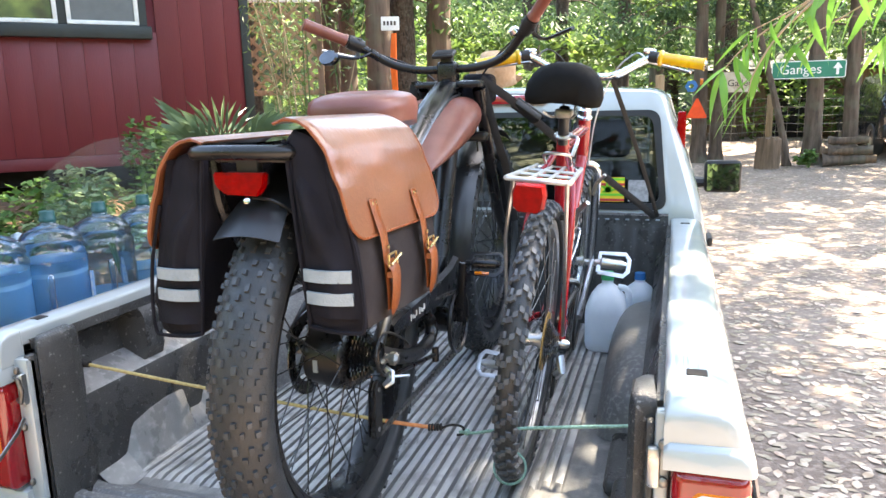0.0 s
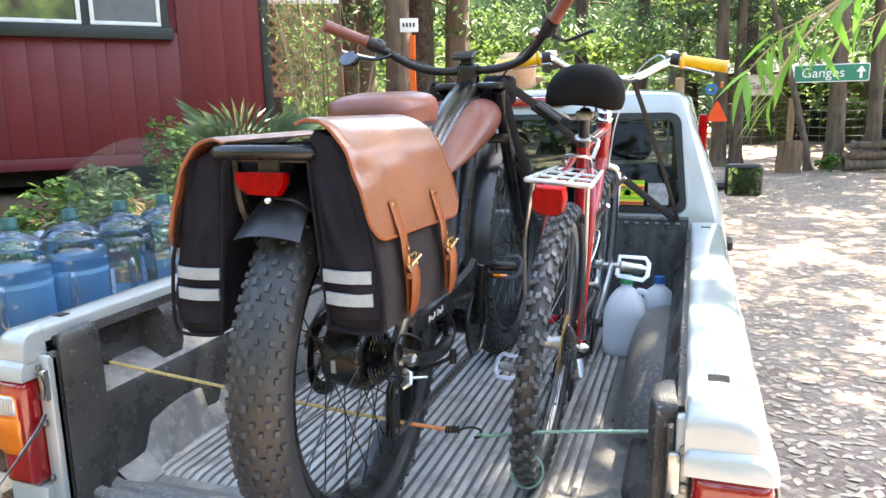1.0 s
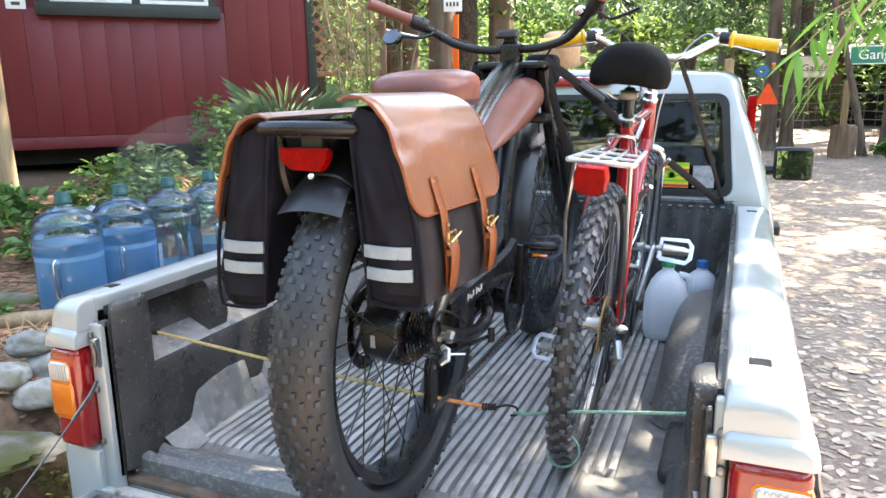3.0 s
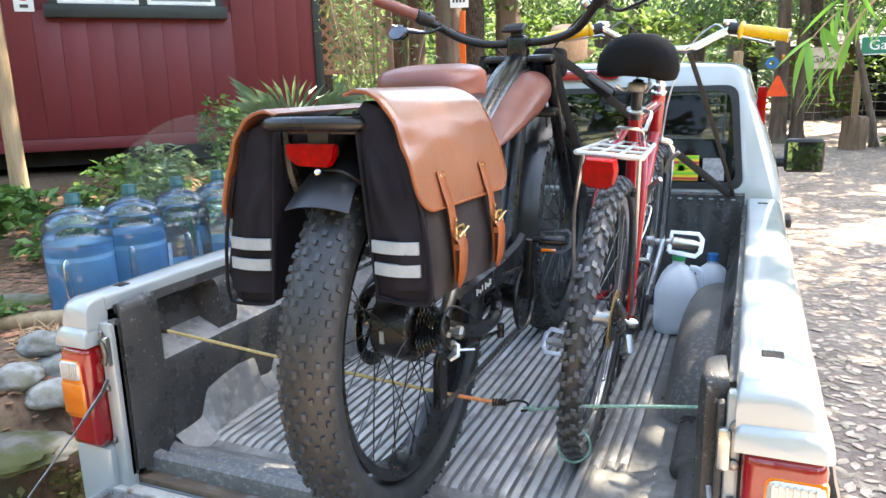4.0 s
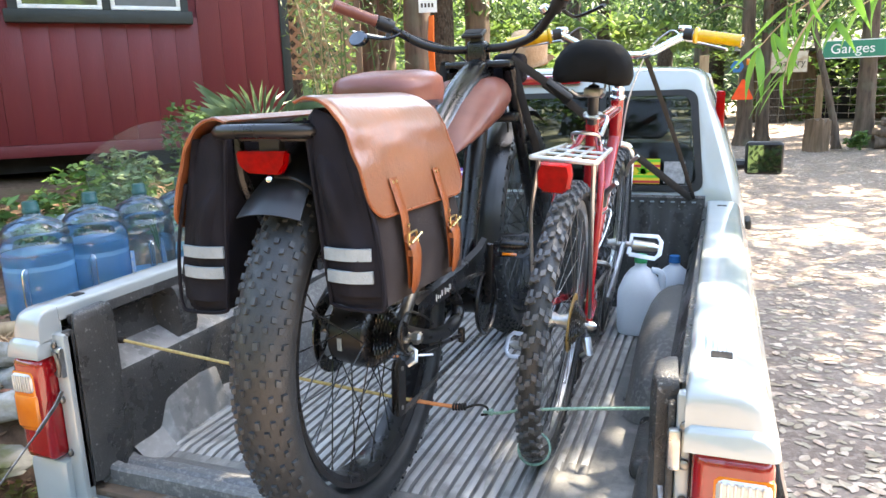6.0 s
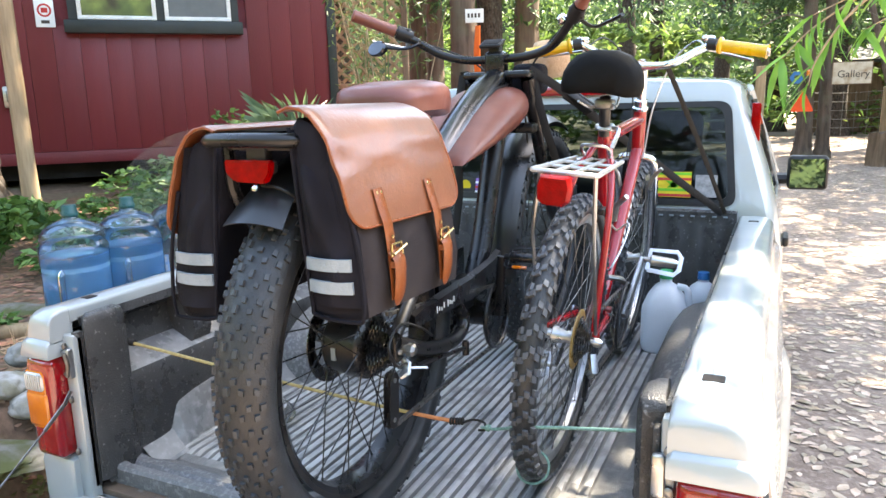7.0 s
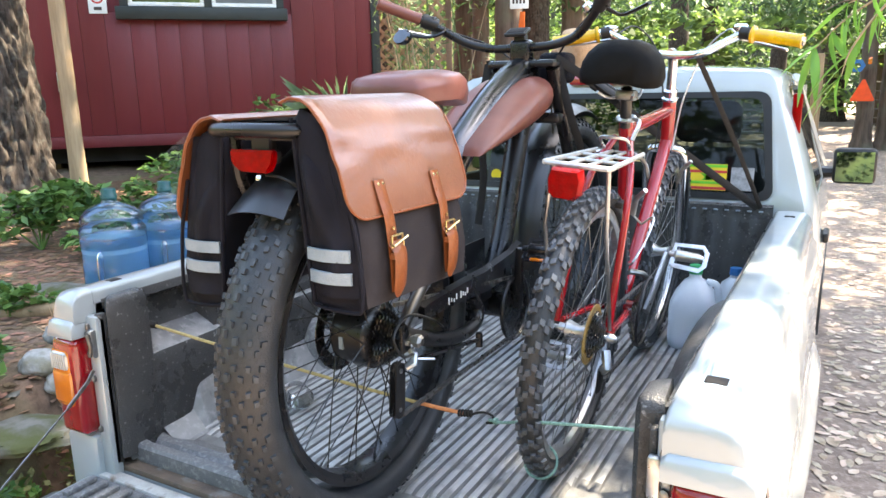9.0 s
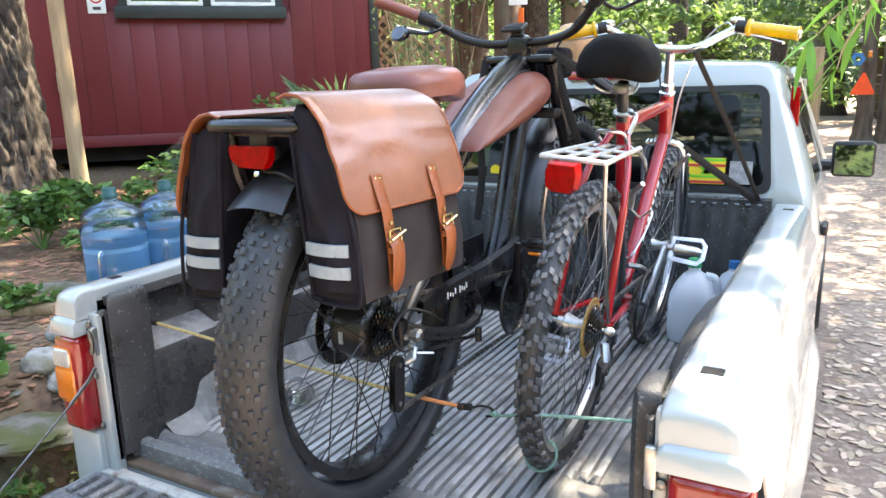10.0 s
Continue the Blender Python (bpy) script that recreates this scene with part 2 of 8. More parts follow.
M_TERRACE = mat("brown_garden_mulch", (0.17, 0.105, 0.068), 0.95, 0, (0.085, 0.052, 0.034), 22, bump=1.0, bscale=80, dirt=(0.11, 0.10, 0.05), dirt_scale=4, dirt_amt=(0.5, 0.7))
M_LITTER = mat("dry_leaf", (0.54, 0.45, 0.35), 0.75, 0, (0.36, 0.26, 0.18), 14, island=0.35)
M_CHIPS = mat("bark_chips", (0.24, 0.135, 0.075), 0.9, 0, (0.13, 0.07, 0.04), 20, island=0.5)
M_STONE = mat("grey_field_stone", (0.30, 0.295, 0.275), 0.85, 0, (0.17, 0.165, 0.15), 14, bump=1.0, bscale=60, objvar=0.3, dirt=(0.15, 0.14, 0.10), dirt_scale=16, dirt_amt=(0.5, 0.66))
M_SLAB = mat("mossy_slab_stone", (0.15, 0.14, 0.12), 0.9, 0, (0.085, 0.08, 0.065), 9, bump=0.9, bscale=45, dirt=(0.07, 0.075, 0.025), dirt_scale=9, dirt_amt=(0.45, 0.62))
M_MOSS = mat("moss", (0.085, 0.10, 0.022), 0.95, 0, (0.14, 0.12, 0.05), 18, bump=1.0, bscale=90)
M_LEAF = mat("shrub_leaf", (0.105, 0.205, 0.05), 0.45, 0, (0.068, 0.145, 0.034), 3, island=0.4, translucent=0.3)
M_GREY_LEAF = mat("grey_green_leaf", (0.18, 0.26, 0.13), 0.5, 0, (0.12, 0.19, 0.085), 3, island=0.35, translucent=0.25)
M_PALM = mat("palm_leaf", (0.13, 0.19, 0.10), 0.5, 0, (0.085, 0.14, 0.07), 6, island=0.3, translucent=0.25)
M_BAMBOO = mat("bamboo_leaf", (0.12, 0.175, 0.065), 0.5, 0, (0.075, 0.12, 0.04), 3, island=0.4, translucent=0.4)
M_CEDAR = mat("cedar_foliage", (0.065, 0.125, 0.045), 0.6, 0, (0.035, 0.08, 0.028), 0.6, island=0.45, translucent=0.3)
M_BRIGHT = mat("sunlit_maple_leaf", (0.12, 0.19, 0.045), 0.55, 0, (0.08, 0.145, 0.035), 0.5, island=0.4, translucent=0.45)
M_NEARLEAF = mat("fresh_willow_leaf", (0.17, 0.36, 0.06), 0.42, 0, (0.12, 0.28, 0.05), 4, island=0.3, translucent=0.45)
M_ORANGE = mat("orange_plastic", (0.75, 0.14, 0.015), 0.5, 0, (0.65, 0.11, 0.012), 12)
M_TRI = mat("fluorescent_orange_red", (0.95, 0.085, 0.012), 0.45)
M_SIGNGREEN = mat("green_road_sign", (0.010, 0.16, 0.10), 0.4, 0, (0.012, 0.18, 0.115), 6)
M_SIGNWHITE = mat("sign_white", (0.78, 0.80, 0.79), 0.4)
M_CREAM = mat("weathered_cream_board", (0.52, 0.46, 0.36), 0.7, 0, (0.40, 0.33, 0.24), 9, dirt=(0.3, 0.2, 0.12), dirt_scale=8, dirt_amt=(0.52, 0.75))
M_BLUE = mat("blue_plastic", (0.02, 0.16, 0.42), 0.4)
M_YELLOW = mat("yellow_vinyl", (0.75, 0.55, 0.02), 0.5)
M_LIME = mat("lime_green_vinyl", (0.13, 0.48, 0.02), 0.5)
M_FLAGRED = mat("red_vinyl", (0.50, 0.03, 0.025), 0.5)
M_FLAGBLUE = mat("faded_purple_vinyl", (0.22, 0.10, 0.38), 0.5)
M_GREYVINYL = mat("grey_decal", (0.16, 0.16, 0.16), 0.5, 0, (0.3, 0.3, 0.3), 60)
M_BUNGEE = mat("yellow_bungee_cord", (0.40, 0.32, 0.12), 0.7, 0, (0.26, 0.19, 0.08), 120)
M_BUNGEE2 = mat("orange_bungee_cord", (0.52, 0.20, 0.07), 0.7, 0, (0.36, 0.13, 0.05), 120)
M_CORD = mat("green_white_cord", (0.22, 0.38, 0.32), 0.7, 0, (0.10, 0.20, 0.17), 160)
M_WEB = mat("black_webbing", (0.008, 0.008, 0.009), 0.8, 0, (0.014, 0.014, 0.014), 60, bump=0.4, bscale=700)
M_STRAW = mat("tan_straw", (0.52, 0.33, 0.19), 0.7, 0, (0.42, 0.25, 0.13), 60, bump=0.8, bscale=220)
M_INK = mat("dark_ink", (0.05, 0.04, 0.035), 0.6)
M_CLOTHDARK = mat("dark_interior_plastic", (0.03, 0.03, 0.032), 0.7)
# bright and near-black noise patches paint sunlit leaves and shaded gaps
M_FARWOOD = mat("sun_dappled_forest_backdrop", (0.03, 0.055, 0.018), 0.95, 0, (0.16, 0.22, 0.06), 0.55, spread=(0.42, 0.72), stretch=(1, 1, 0.8), dirt=(0.016, 0.018, 0.010), dirt_scale=0.35, dirt_amt=(0.47, 0.6))
M_CARPAINT = mat("dark_car_paint", (0.02, 0.022, 0.026), 0.25, 0.2, coat=0.8)


# ---- mesh helpers ----
def finish(bm, sharp=38.0):
    bm.normal_update()
    lim = radians(sharp)
    for f in bm.faces:
        f.smooth = True
    for e in bm.edges:
        if len(e.link_faces) == 2 and e.calc_face_angle(0) > lim:
            e.smooth = False
    return bm


ROOT = {}
LEFT_TRIM = {"bed_side", "rail_end", "lower_band", "tail_column", "tail_lamp", "reversing_lens", "indicator_lens", "lens_rim", "lens_rib", "stake_pocket", "liner_edge", "liner_post", "latch_striker", "bolt", "stay_cable"}


def thing(name, label, category, at=(0, 0, 0), group="", kind=""):
    ob = new(name)
    ob.empty_display_size = 0.05
    ob.location = at
    ROOT[ob.name] = Vector(at)
    return tagged(ob, label, category, group, kind)


def part(name, bm, material, parent=None, label="", sharp=38.0, local=False):
    """Links a bmesh, drawn in world metres, as one mesh under a thing or part that stands unturned; local: drawn in the parent's own frame."""
    if name in LEFT_TRIM:
        for v in bm.verts:
            if v.co.x < -0.60:
                v.co.x += 0.048 * min(1.0, (-v.co.x - 0.60) / 0.10) + 0.24 * max(0.0, -v.co.x - 0.70)
    finish(bm, sharp)
    me = bpy.data.meshes.new(name)
    if parent is not None and not local:
        bmesh.ops.translate(bm, verts=bm.verts, vec=-ROOT[parent.name])
    bm.to_mesh(me)
    bm.free()
    for m in (material if isinstance(material, (list, tuple)) else [material]):
        me.materials.append(m)
    ob = new(name, me)
    if parent is not None:
        ob.parent = parent
        ROOT[ob.name] = ROOT[parent.name]
    if label:
        ob["label"] = label
    return ob


def solo(name, bm, material, label, category, at=(0, 0, 0), group="", kind="", sharp=38.0):
    """A thing of one mesh, drawn in world metres, with its origin at the given place."""
    finish(bm, sharp)
    bmesh.ops.translate(bm, verts=bm.verts, vec=-Vector(at))
    me = bpy.data.meshes.new(name)
    bm.to_mesh(me)
    bm.free()
    for m in (material if isinstance(material, (list, tuple)) else [material]):
        me.materials.append(m)
    ob = new(name, me)
    ob.location = at
    ROOT[ob.name] = Vector(at)
    return tagged(ob, label, category, group, kind)


def B():
    return bmesh.new()


def box(bm, lo, hi, bevel=0.0, m=None, seg=2):
    c = [(a + b) / 2 for a, b in zip(lo, hi)]
    s = [abs(b - a) for a, b in zip(lo, hi)]
    r = bmesh.ops.create_cube(bm, size=1.0, matrix=Matrix.Translation(c) @ Matrix.Diagonal((*s, 1)))
    vs = r["verts"]
    if bevel:
        es = list({e for v in vs for e in v.link_edges})
        rb = bmesh.ops.bevel(bm, geom=es, offset=min(bevel, min(s) * 0.49), segments=seg, affect="EDGES", profile=0.5)
        vs = list({v for f in rb["faces"] for v in f.verts} | {v for v in vs if v.is_valid})
    if m is not None:
        bmesh.ops.transform(bm, matrix=m, verts=vs)
    return bm


def loft(bm, rings, close=True, cap=(False, False), mi=0):
    """Quads between rings of points with equal counts."""
    vs = [[bm.verts.new(p) for p in r] for r in rings]
    n = len(vs[0])
    for a, b in zip(vs, vs[1:]):
        for i in range(n if close else n - 1):
            j = (i + 1) % n
            f = bm.faces.new((a[i], a[j], b[j], b[i]))
            f.material_index = mi
    if cap[0]:
        bm.faces.new(list(reversed(vs[0])))
    if cap[1]:
        bm.faces.new(vs[-1])
    return vs


def spline(pts, n=8):
    """A smooth run of points through the given ones."""
    P = [Vector(p) for p in pts]
    P = [P[0] * 2 - P[1]] + P + [P[-1] * 2 - P[-2]]
    out = []
    for i in range(1, len(P) - 2):
        a, b, c, d = P[i - 1], P[i], P[i + 1], P[i + 2]
        for k in range(n):
            t = k / n
            out.append(0.5 * ((2 * b) + (c - a) * t + (2 * a - 5 * b + 4 * c - d) * t * t + (3 * b - a - 3 * c + d) * t ** 3))
    out.append(P[-2].copy())
    return out


def tube(bm, pts, r, n=10, cap=True, flat=None, up=None):
    """A pipe along points; r a number or one for each point; flat: (width, height) scale of the section."""
    P = [Vector(p) for p in pts]
    R = r if isinstance(r, (list, tuple)) else [r] * len(P)
    if len(R) != len(P):
        R = [R[0] + (R[-1] - R[0]) * i / (len(P) - 1) for i in range(len(P))]
    rings, side = [], None
    for i, p in enumerate(P):
        d = (P[min(i + 1, len(P) - 1)] - P[max(i - 1, 0)]).normalized()
        if side is None:
            ref = Vector(up) if up else (Vector((0, 0, 1)) if abs(d.z) < 0.9 else Vector((0, 1, 0)))
            side = d.cross(ref).normalized()
        side = (side - d * side.dot(d)).normalized()
        u = side.cross(d)
        fw, fh = flat or (1, 1)
        rings.append([p + (side * math.cos(2 * math.pi * k / n) * fw + u * math.sin(2 * math.pi * k / n) * fh) * R[i] for k in range(n)])
    loft(bm, rings, cap=(cap, cap))
    return bm


def rod(bm, a, b, r, r2=None, n=10):
    return tube(bm, [a, b], [r, r if r2 is None else r2], n)


def lathe(bm, prof, n=24, m=None, close=False):
    """prof: (radius, height) pairs turned round z, then moved by m."""
    m = m or Matrix()
    rings = [[m @ Vector((r * math.cos(2 * math.pi * k / n), r * math.sin(2 * math.pi * k / n), h)) for k in range(n)] for r, h in prof]
    if close:
        rings.append(rings[0])
    loft(bm, rings)
    bmesh.ops.remove_doubles(bm, verts=bm.verts, dist=1e-5)
    return bm


def axis_m(p, d):
    """A frame at p whose z points along d."""
    return Matrix.Translation(p) @ Vector(d).to_track_quat("Z", "Y").to_matrix().to_4x4()


def ring(bm, c, d, R, r, n=40, k=8, squash=1.0):
    """A torus round the axis d."""
    prof = [(R + r * math.cos(2 * math.pi * i / k), squash * r * math.sin(2 * math.pi * i / k)) for i in range(k)]
    return lathe(bm, prof, n, axis_m(c, d), close=True)


def quads(name, V, F, material, parent=None, smooth=False):
    me = bpy.data.meshes.new(name)
    me.from_pydata(V, [], F)
    me.materials.append(material)
    if smooth:
        me.shade_smooth()
    ob = new(name, me)
    if parent is not None:
        ob.parent = parent
    return ob


def plate(bm, quad, t):
    """A thin slab: four corners and a thickness along their normal."""
    q = [Vector(p) for p in quad]
    nrm = (q[1] - q[0]).cross(q[3] - q[0]).normalized() * t
    loft(bm, [q, [p + nrm for p in q]], cap=(True, True))
    bmesh.ops.recalc_face_normals(bm, faces=bm.faces)
    return bm


def rrect(w, h, r, n=6):
    """Points of a rounded rectangle round the origin, anticlockwise."""
    out = []
    for cx, cy, a0 in ((w / 2 - r, h / 2 - r, 0), (-w / 2 + r, h / 2 - r, 90), (-w / 2 + r, -h / 2 + r, 180), (w / 2 - r, -h / 2 + r, 270)):
        for k in range(n + 1):
            a = radians(a0 + 90 * k / n)
            out.append((cx + r * math.cos(a), cy + r * math.sin(a)))
    return out


# ---- ground ----
FLOOR = 0.70


def smooth(a, b, x):
    t = min(1.0, max(0.0, (x - a) / (b - a)))
    return t * t * (3 - 2 * t)


def ground_z(x, y):
    z = 0.035 * min(16.0, max(0.0, y - 4.0))
    side = smooth(-1.02, -1.42, x) * (1 - smooth(7.0, 13.0, y))
    z += side * (0.685 + min(0.22, 0.06 * max(0.0, -1.7 - x)))
    z += 0.012 * noise.noise((x * 0.9, y * 0.9, 0)) + 0.006 * noise.noise((x * 4, y * 4, 3))
    return z


def build_ground():
    xs = sorted({round(v, 3) for v in [-300, -120, -60, -35, -22, -15] + [-11 + 0.35 * i for i in range(26)] + [-2.0 + 0.055 * i for i in range(20)] + [-0.9 + 0.3 * i for i in range(34)] + [10, 13, 18, 26, 40, 70, 130, 300]})
    ys = sorted({round(v, 3) for v in [-300, -120, -60, -30, -16, -9] + [-6 + 0.22 * i for i in range(80)] + [12 + 0.6 * i for i in range(18)] + [24, 28, 36, 50, 80, 140, 320]})
    V = [(x, y, ground_z(x, y)) for y in ys for x in xs]
    n = len(xs)
    F = [(j * n + i, j * n + i + 1, (j + 1) * n + i + 1, (j + 1) * n + i) for j in range(len(ys) - 1) for i in range(n - 1)]
    g = quads("ground", V, F, M_GROUND, smooth=True)
    g.data.materials.append(M_TERRACE)
    for p in g.data.polygons:
        if p.center.x < -1.08 + 0.08 * noise.noise((p.center.y * 2, 0, 0)) and p.center.y < 9:
            p.material_index = 1
    return tagged(g, "packed earth yard with dry leaves and a raised garden terrace", "ground", kind="structure")


build_ground()


# ---- pickup truck ----
RAIL = 1.138
WELL_Y, WELL_R = 1.13, 0.43
truck = thing("pickup_truck", "silver compact pickup truck with its tailgate down", "pickup truck", (0, 1.9, 0))


def side_panel(s):
    """Outer bed side with rounded rail top, crease and flared wheel arch."""
    bm = B()
    rings = []
    ys = [0.012, 0.035] + [0.06 + 0.0575 * i for i in range(31)]
    for y in ys:
        inset = 0.0
        d = abs(y - WELL_Y)
        zb = 0.50
        if d < WELL_R:
            zb = max(zb, 0.36 + math.sqrt(WELL_R ** 2 - d * d))
        flare = 0.03 * (1 - smooth(WELL_R, WELL_R + 0.10, d)) * smooth(0.0, 0.3, 1.0)
        prof = [(0.688, RAIL - 0.03), (0.688, RAIL - 0.005), (0.692, RAIL + 0.001), (0.70, RAIL + 0.003), (0.74, RAIL + 0.005), (0.775, RAIL + 0.003), (0.792, RAIL - 0.003), (0.803, RAIL - 0.016), (0.810, RAIL - 0.04),
                (0.816, RAIL - 0.085), (0.828, RAIL - 0.10), (0.838, 0.98), (0.846, 0.95), (0.850, 0.90), (0.850, 0.86)]
        pts = [(s * (x - inset * (x > 0.69)), y, z - inset * (z > 1.06) * 0.9) for x, z in prof]
        for k in range(6):
            z = 0.86 + (zb - 0.86) * (k + 1) / 6
            f = flare * smooth(0.86, zb, z) if zb > 0.52 else 0
            pts.append((s * (0.850 + f - inset - 0.02 * smooth(0.7, 0.5, z)), y, z))
        rings.append(pts if s > 0 else pts[::-1])
    loft(bm, rings, close=False)
    bmesh.ops.recalc_face_normals(bm, faces=bm.faces)
    bmesh.ops.solidify(bm, geom=bm.faces[:], thickness=0.004)
    return bm


INN = {-1: 0.645, 1: 0.676}
for s, nm in ((-1, "left"), (1, "right")):
    dx = INN[s] - 0.645
    bs = part("bed_side", side_panel(s), M_PAINT, truck, "silver painted bed side with a rounded rail", sharp=50)
    # rear end of the rail, with its step above the lamp
    bm = B()
    rings = []
    for k, y in enumerate((0.016, -0.008, -0.022, -0.033, -0.040, -0.043)):
        i_ = (0, 0, 0.003, 0.009, 0.018, 0.030)[k]
        out = [(0.690, 1.070), (0.690, RAIL - 0.005 - i_), (0.694, RAIL + 0.001 - i_), (0.70, RAIL + 0.004 - i_), (0.74, RAIL + 0.006 - i_), (0.775 - i_ * 0.5, RAIL + 0.004 - i_), (0.793 - i_ * 0.7, RAIL - 0.003 - i_), (0.804 - i_ * 0.8, RAIL - 0.016 - i_), (0.811 - i_ * 0.8, RAIL - 0.04 - i_ * 0.6), (0.816 - i_ * 0.8, 1.070)]
        rings.append([(s * x, y, z) for x, z in (out if s > 0 else out[::-1])])
    loft(bm, rings, cap=(True, True))
    bmesh.ops.recalc_face_normals(bm, faces=bm.faces)
    re_ = part("rail_end", bm, M_PAINT, truck, sharp=60)
    bm = B()
    out2 = [(0.690, 1.036), (0.690, 1.072), (0.700, 1.080), (0.790, 1.082), (0.812, 1.076), (0.824, 1.060), (0.828, 1.036)]
    loft(bm, [[(s * (x - d * (x > 0.7)), y, z - d * (z > 1.05)) for x, z in (out2 if s > 0 else out2[::-1])] for y, d in ((0.018, 0), (-0.036, 0), (-0.048, 0.004), (-0.054, 0.012))], cap=(True, True))
    bmesh.ops.recalc_face_normals(bm, faces=bm.faces)
    part("lower_band", bm, M_PAINT, re_, sharp=60)
    # tail column beside the lamp
    bm = B()
    box(bm, (s * (0.628 if s < 0 else INN[s]), -0.012, 0.52), (s * 0.70, 0.018, 1.085 if s < 0 else 1.112), 0.008)
    box(bm, (s * 0.69, -0.03, 0.50), (s * 0.845, 0.03, 0.782 if s < 0 else 0.705), 0.02)
    part("tail_column", bm, M_PAINT, truck)
    part("liner_edge", box(B(), (s * (0.628 if s < 0 else 0.662), -0.004, 0.70), (s * (0.657 if s < 0 else 0.675), 0.020, 1.09), 0.005), M_LINER, truck)
    # lamp
    lamp = part("tail_lamp", box(B(), (s * 0.703, -0.048, 0.785 if s < 0 else 0.708), (s * 0.822, 0.04, 1.034), 0.02, seg=3), M_DARKRED, truck, "dark red tail lamp with amber and clear lenses")
    part("reversing_lens", box(B(), (s * 0.737, -0.055, 0.950), (s * 0.820, 0.0, 1.000), 0.012, seg=3), M_CLEARLENS, lamp, "clear ribbed lens")
    bm = B()
    box(bm, (s * 0.728, -0.053, 0.862), (s * 0.827, 0.01, 0.952), 0.012, seg=3)
    part("indicator_lens", bm, M_AMBER, lamp, "amber lens")
    part("lens_rim", box(B(), (s * 0.732, -0.0515, 0.857), (s * 0.8235, -0.02, 1.005), 0.012), M_AMBER, lamp)
    for k in range(7):
        part("lens_rib", box(B(), (s * (0.744 + 0.010 * k), -0.058, 0.956), (s * (0.749 + 0.010 * k), -0.05, 0.995), 0.002), M_CLEARLENS, lamp)
    # stake hole in the rail, its inner shade drawn as a dark block
    part("stake_pocket", box(B(), (s * 0.722, 0.082, RAIL - 0.01), (s * 0.757, 0.113, RAIL + 0.0065), 0.003), M_DARK, truck, "small dark block for the shaded hole in the rail")
    part("stake_pocket", box(B(), (s * 0.724, 1.655, RAIL - 0.01), (s * 0.758, 1.678, RAIL + 0.0065), 0.003), M_DARK, truck)
    # liner side wall with pockets and the tail post
    bm = B()
    rings = []
    if s > 0:
        for i in range(37):
            y = 0.03 + 1.745 * i / 36
            rib = 0.018 * (1 if (i // 4) % 2 else 0)
            if i > 31:
                rib = 0
            shelf = 0.012
            pts = [(0.694, RAIL - 0.022), (0.676, RAIL - 0.024), (0.672, RAIL - 0.04), (0.672 - rib, RAIL - 0.10), (0.672 - rib, 1.02), (0.662 - shelf, 1.00), (0.652 - shelf, 0.985), (0.645, 0.90), (0.638, 0.80), (0.625, FLOOR + 0.025), (0.61, FLOOR + 0.004)]
            rings.append([(x, y, z) for x, z in pts])
    else:
        for y, deep in ((0.03, 1), (0.138, 1), (0.352, 1), (0.362, 0), (0.424, 0), (0.434, 1), (0.70, 1), (0.712, 0), (0.79, 0), (0.80, 1), (1.10, 1), (1.112, 0), (1.18, 0), (1.19, 1), (1.50, 1), (1.512, 0), (1.775, 0)):
            xr, xs = (0.702, 0.690) if deep else (0.622, 0.616)
            pts = [(0.652, RAIL - 0.022), (0.643, RAIL - 0.024), (0.640, RAIL - 0.045), (0.5 * (0.640 + xr), RAIL - 0.055), (xr, RAIL - 0.075), (xr, 1.03), (xs, 0.985), (0.626, 0.955), (0.613, 0.947), (0.608, 0.935), (0.609, 0.86), (0.611, 0.78), (0.611, FLOOR + 0.025), (0.600, FLOOR + 0.004)]
            rings.append([(-x, y, z) for x, z in reversed(pts)])
    loft(bm, rings, close=False)
    bm.normal_update()
    for f in bm.faces:
        c = f.calc_center_median()
        if s < 0 and 0.945 < c.z < 0.99 and abs(f.normal.z) > 0.35:
            f.material_index = 1
    part("liner_side", bm, [M_LINER, M_HUMP], truck, "scuffed black plastic bed liner wall with moulded pockets", sharp=25)
    bm = B()
    post = [(0.648 + dx, 0.022), (0.612 + dx, 0.012), (0.600 + dx, 0.03), (0.60 + dx, 0.105), (0.62 + dx, 0.135), (0.67, 0.14)]
    rings = []
    for z, k in ((0.715, 1.0), (0.80, 0.99), (1.05, 0.97), (1.10, 0.95), (1.118, 0.88), (1.124, 0.70)):
        rings.append([(s * (0.665 - (0.665 - x) * k), 0.075 + (y - 0.075) * k, z) for x, y in (post if s > 0 else post[::-1])])
    loft(bm, rings, cap=(True, True))
    bmesh.ops.recalc_face_normals(bm, faces=bm.faces)
    part("liner_post", bm, M_LINER, truck, sharp=50)
    # wheel well inside the bed
    bm = B()
    rings = []
    for k in range(23):
        a = math.pi * k / 22
        yy, zz = WELL_Y - 0.43 * math.cos(a) * (abs(math.cos(a)) ** -0.15 if abs(math.cos(a)) > 1e-3 else 1), FLOOR + 0.236 * max(0.0, math.sin(a)) ** 0.62
        row = []
        for x, dz in ((0.66, 0.0), (0.615, 0.0), (0.58, -0.010), (0.553, -0.030), (0.533, -0.060), (0.518, -0.10), (0.511, -0.15)):
            sc = max(0.0, zz - FLOOR + dz) if dz < 0 else zz - FLOOR
            row.append((s * x, WELL_Y + (yy - WELL_Y) * (1 + dz * 0.9), FLOOR + sc))
        row.append((s * 0.505, WELL_Y + (yy - WELL_Y) * 0.93, FLOOR))
        rings.append(row if s < 0 else row[::-1])
    loft(bm, rings, close=False)
    bmesh.ops.recalc_face_normals(bm, faces=bm.faces)
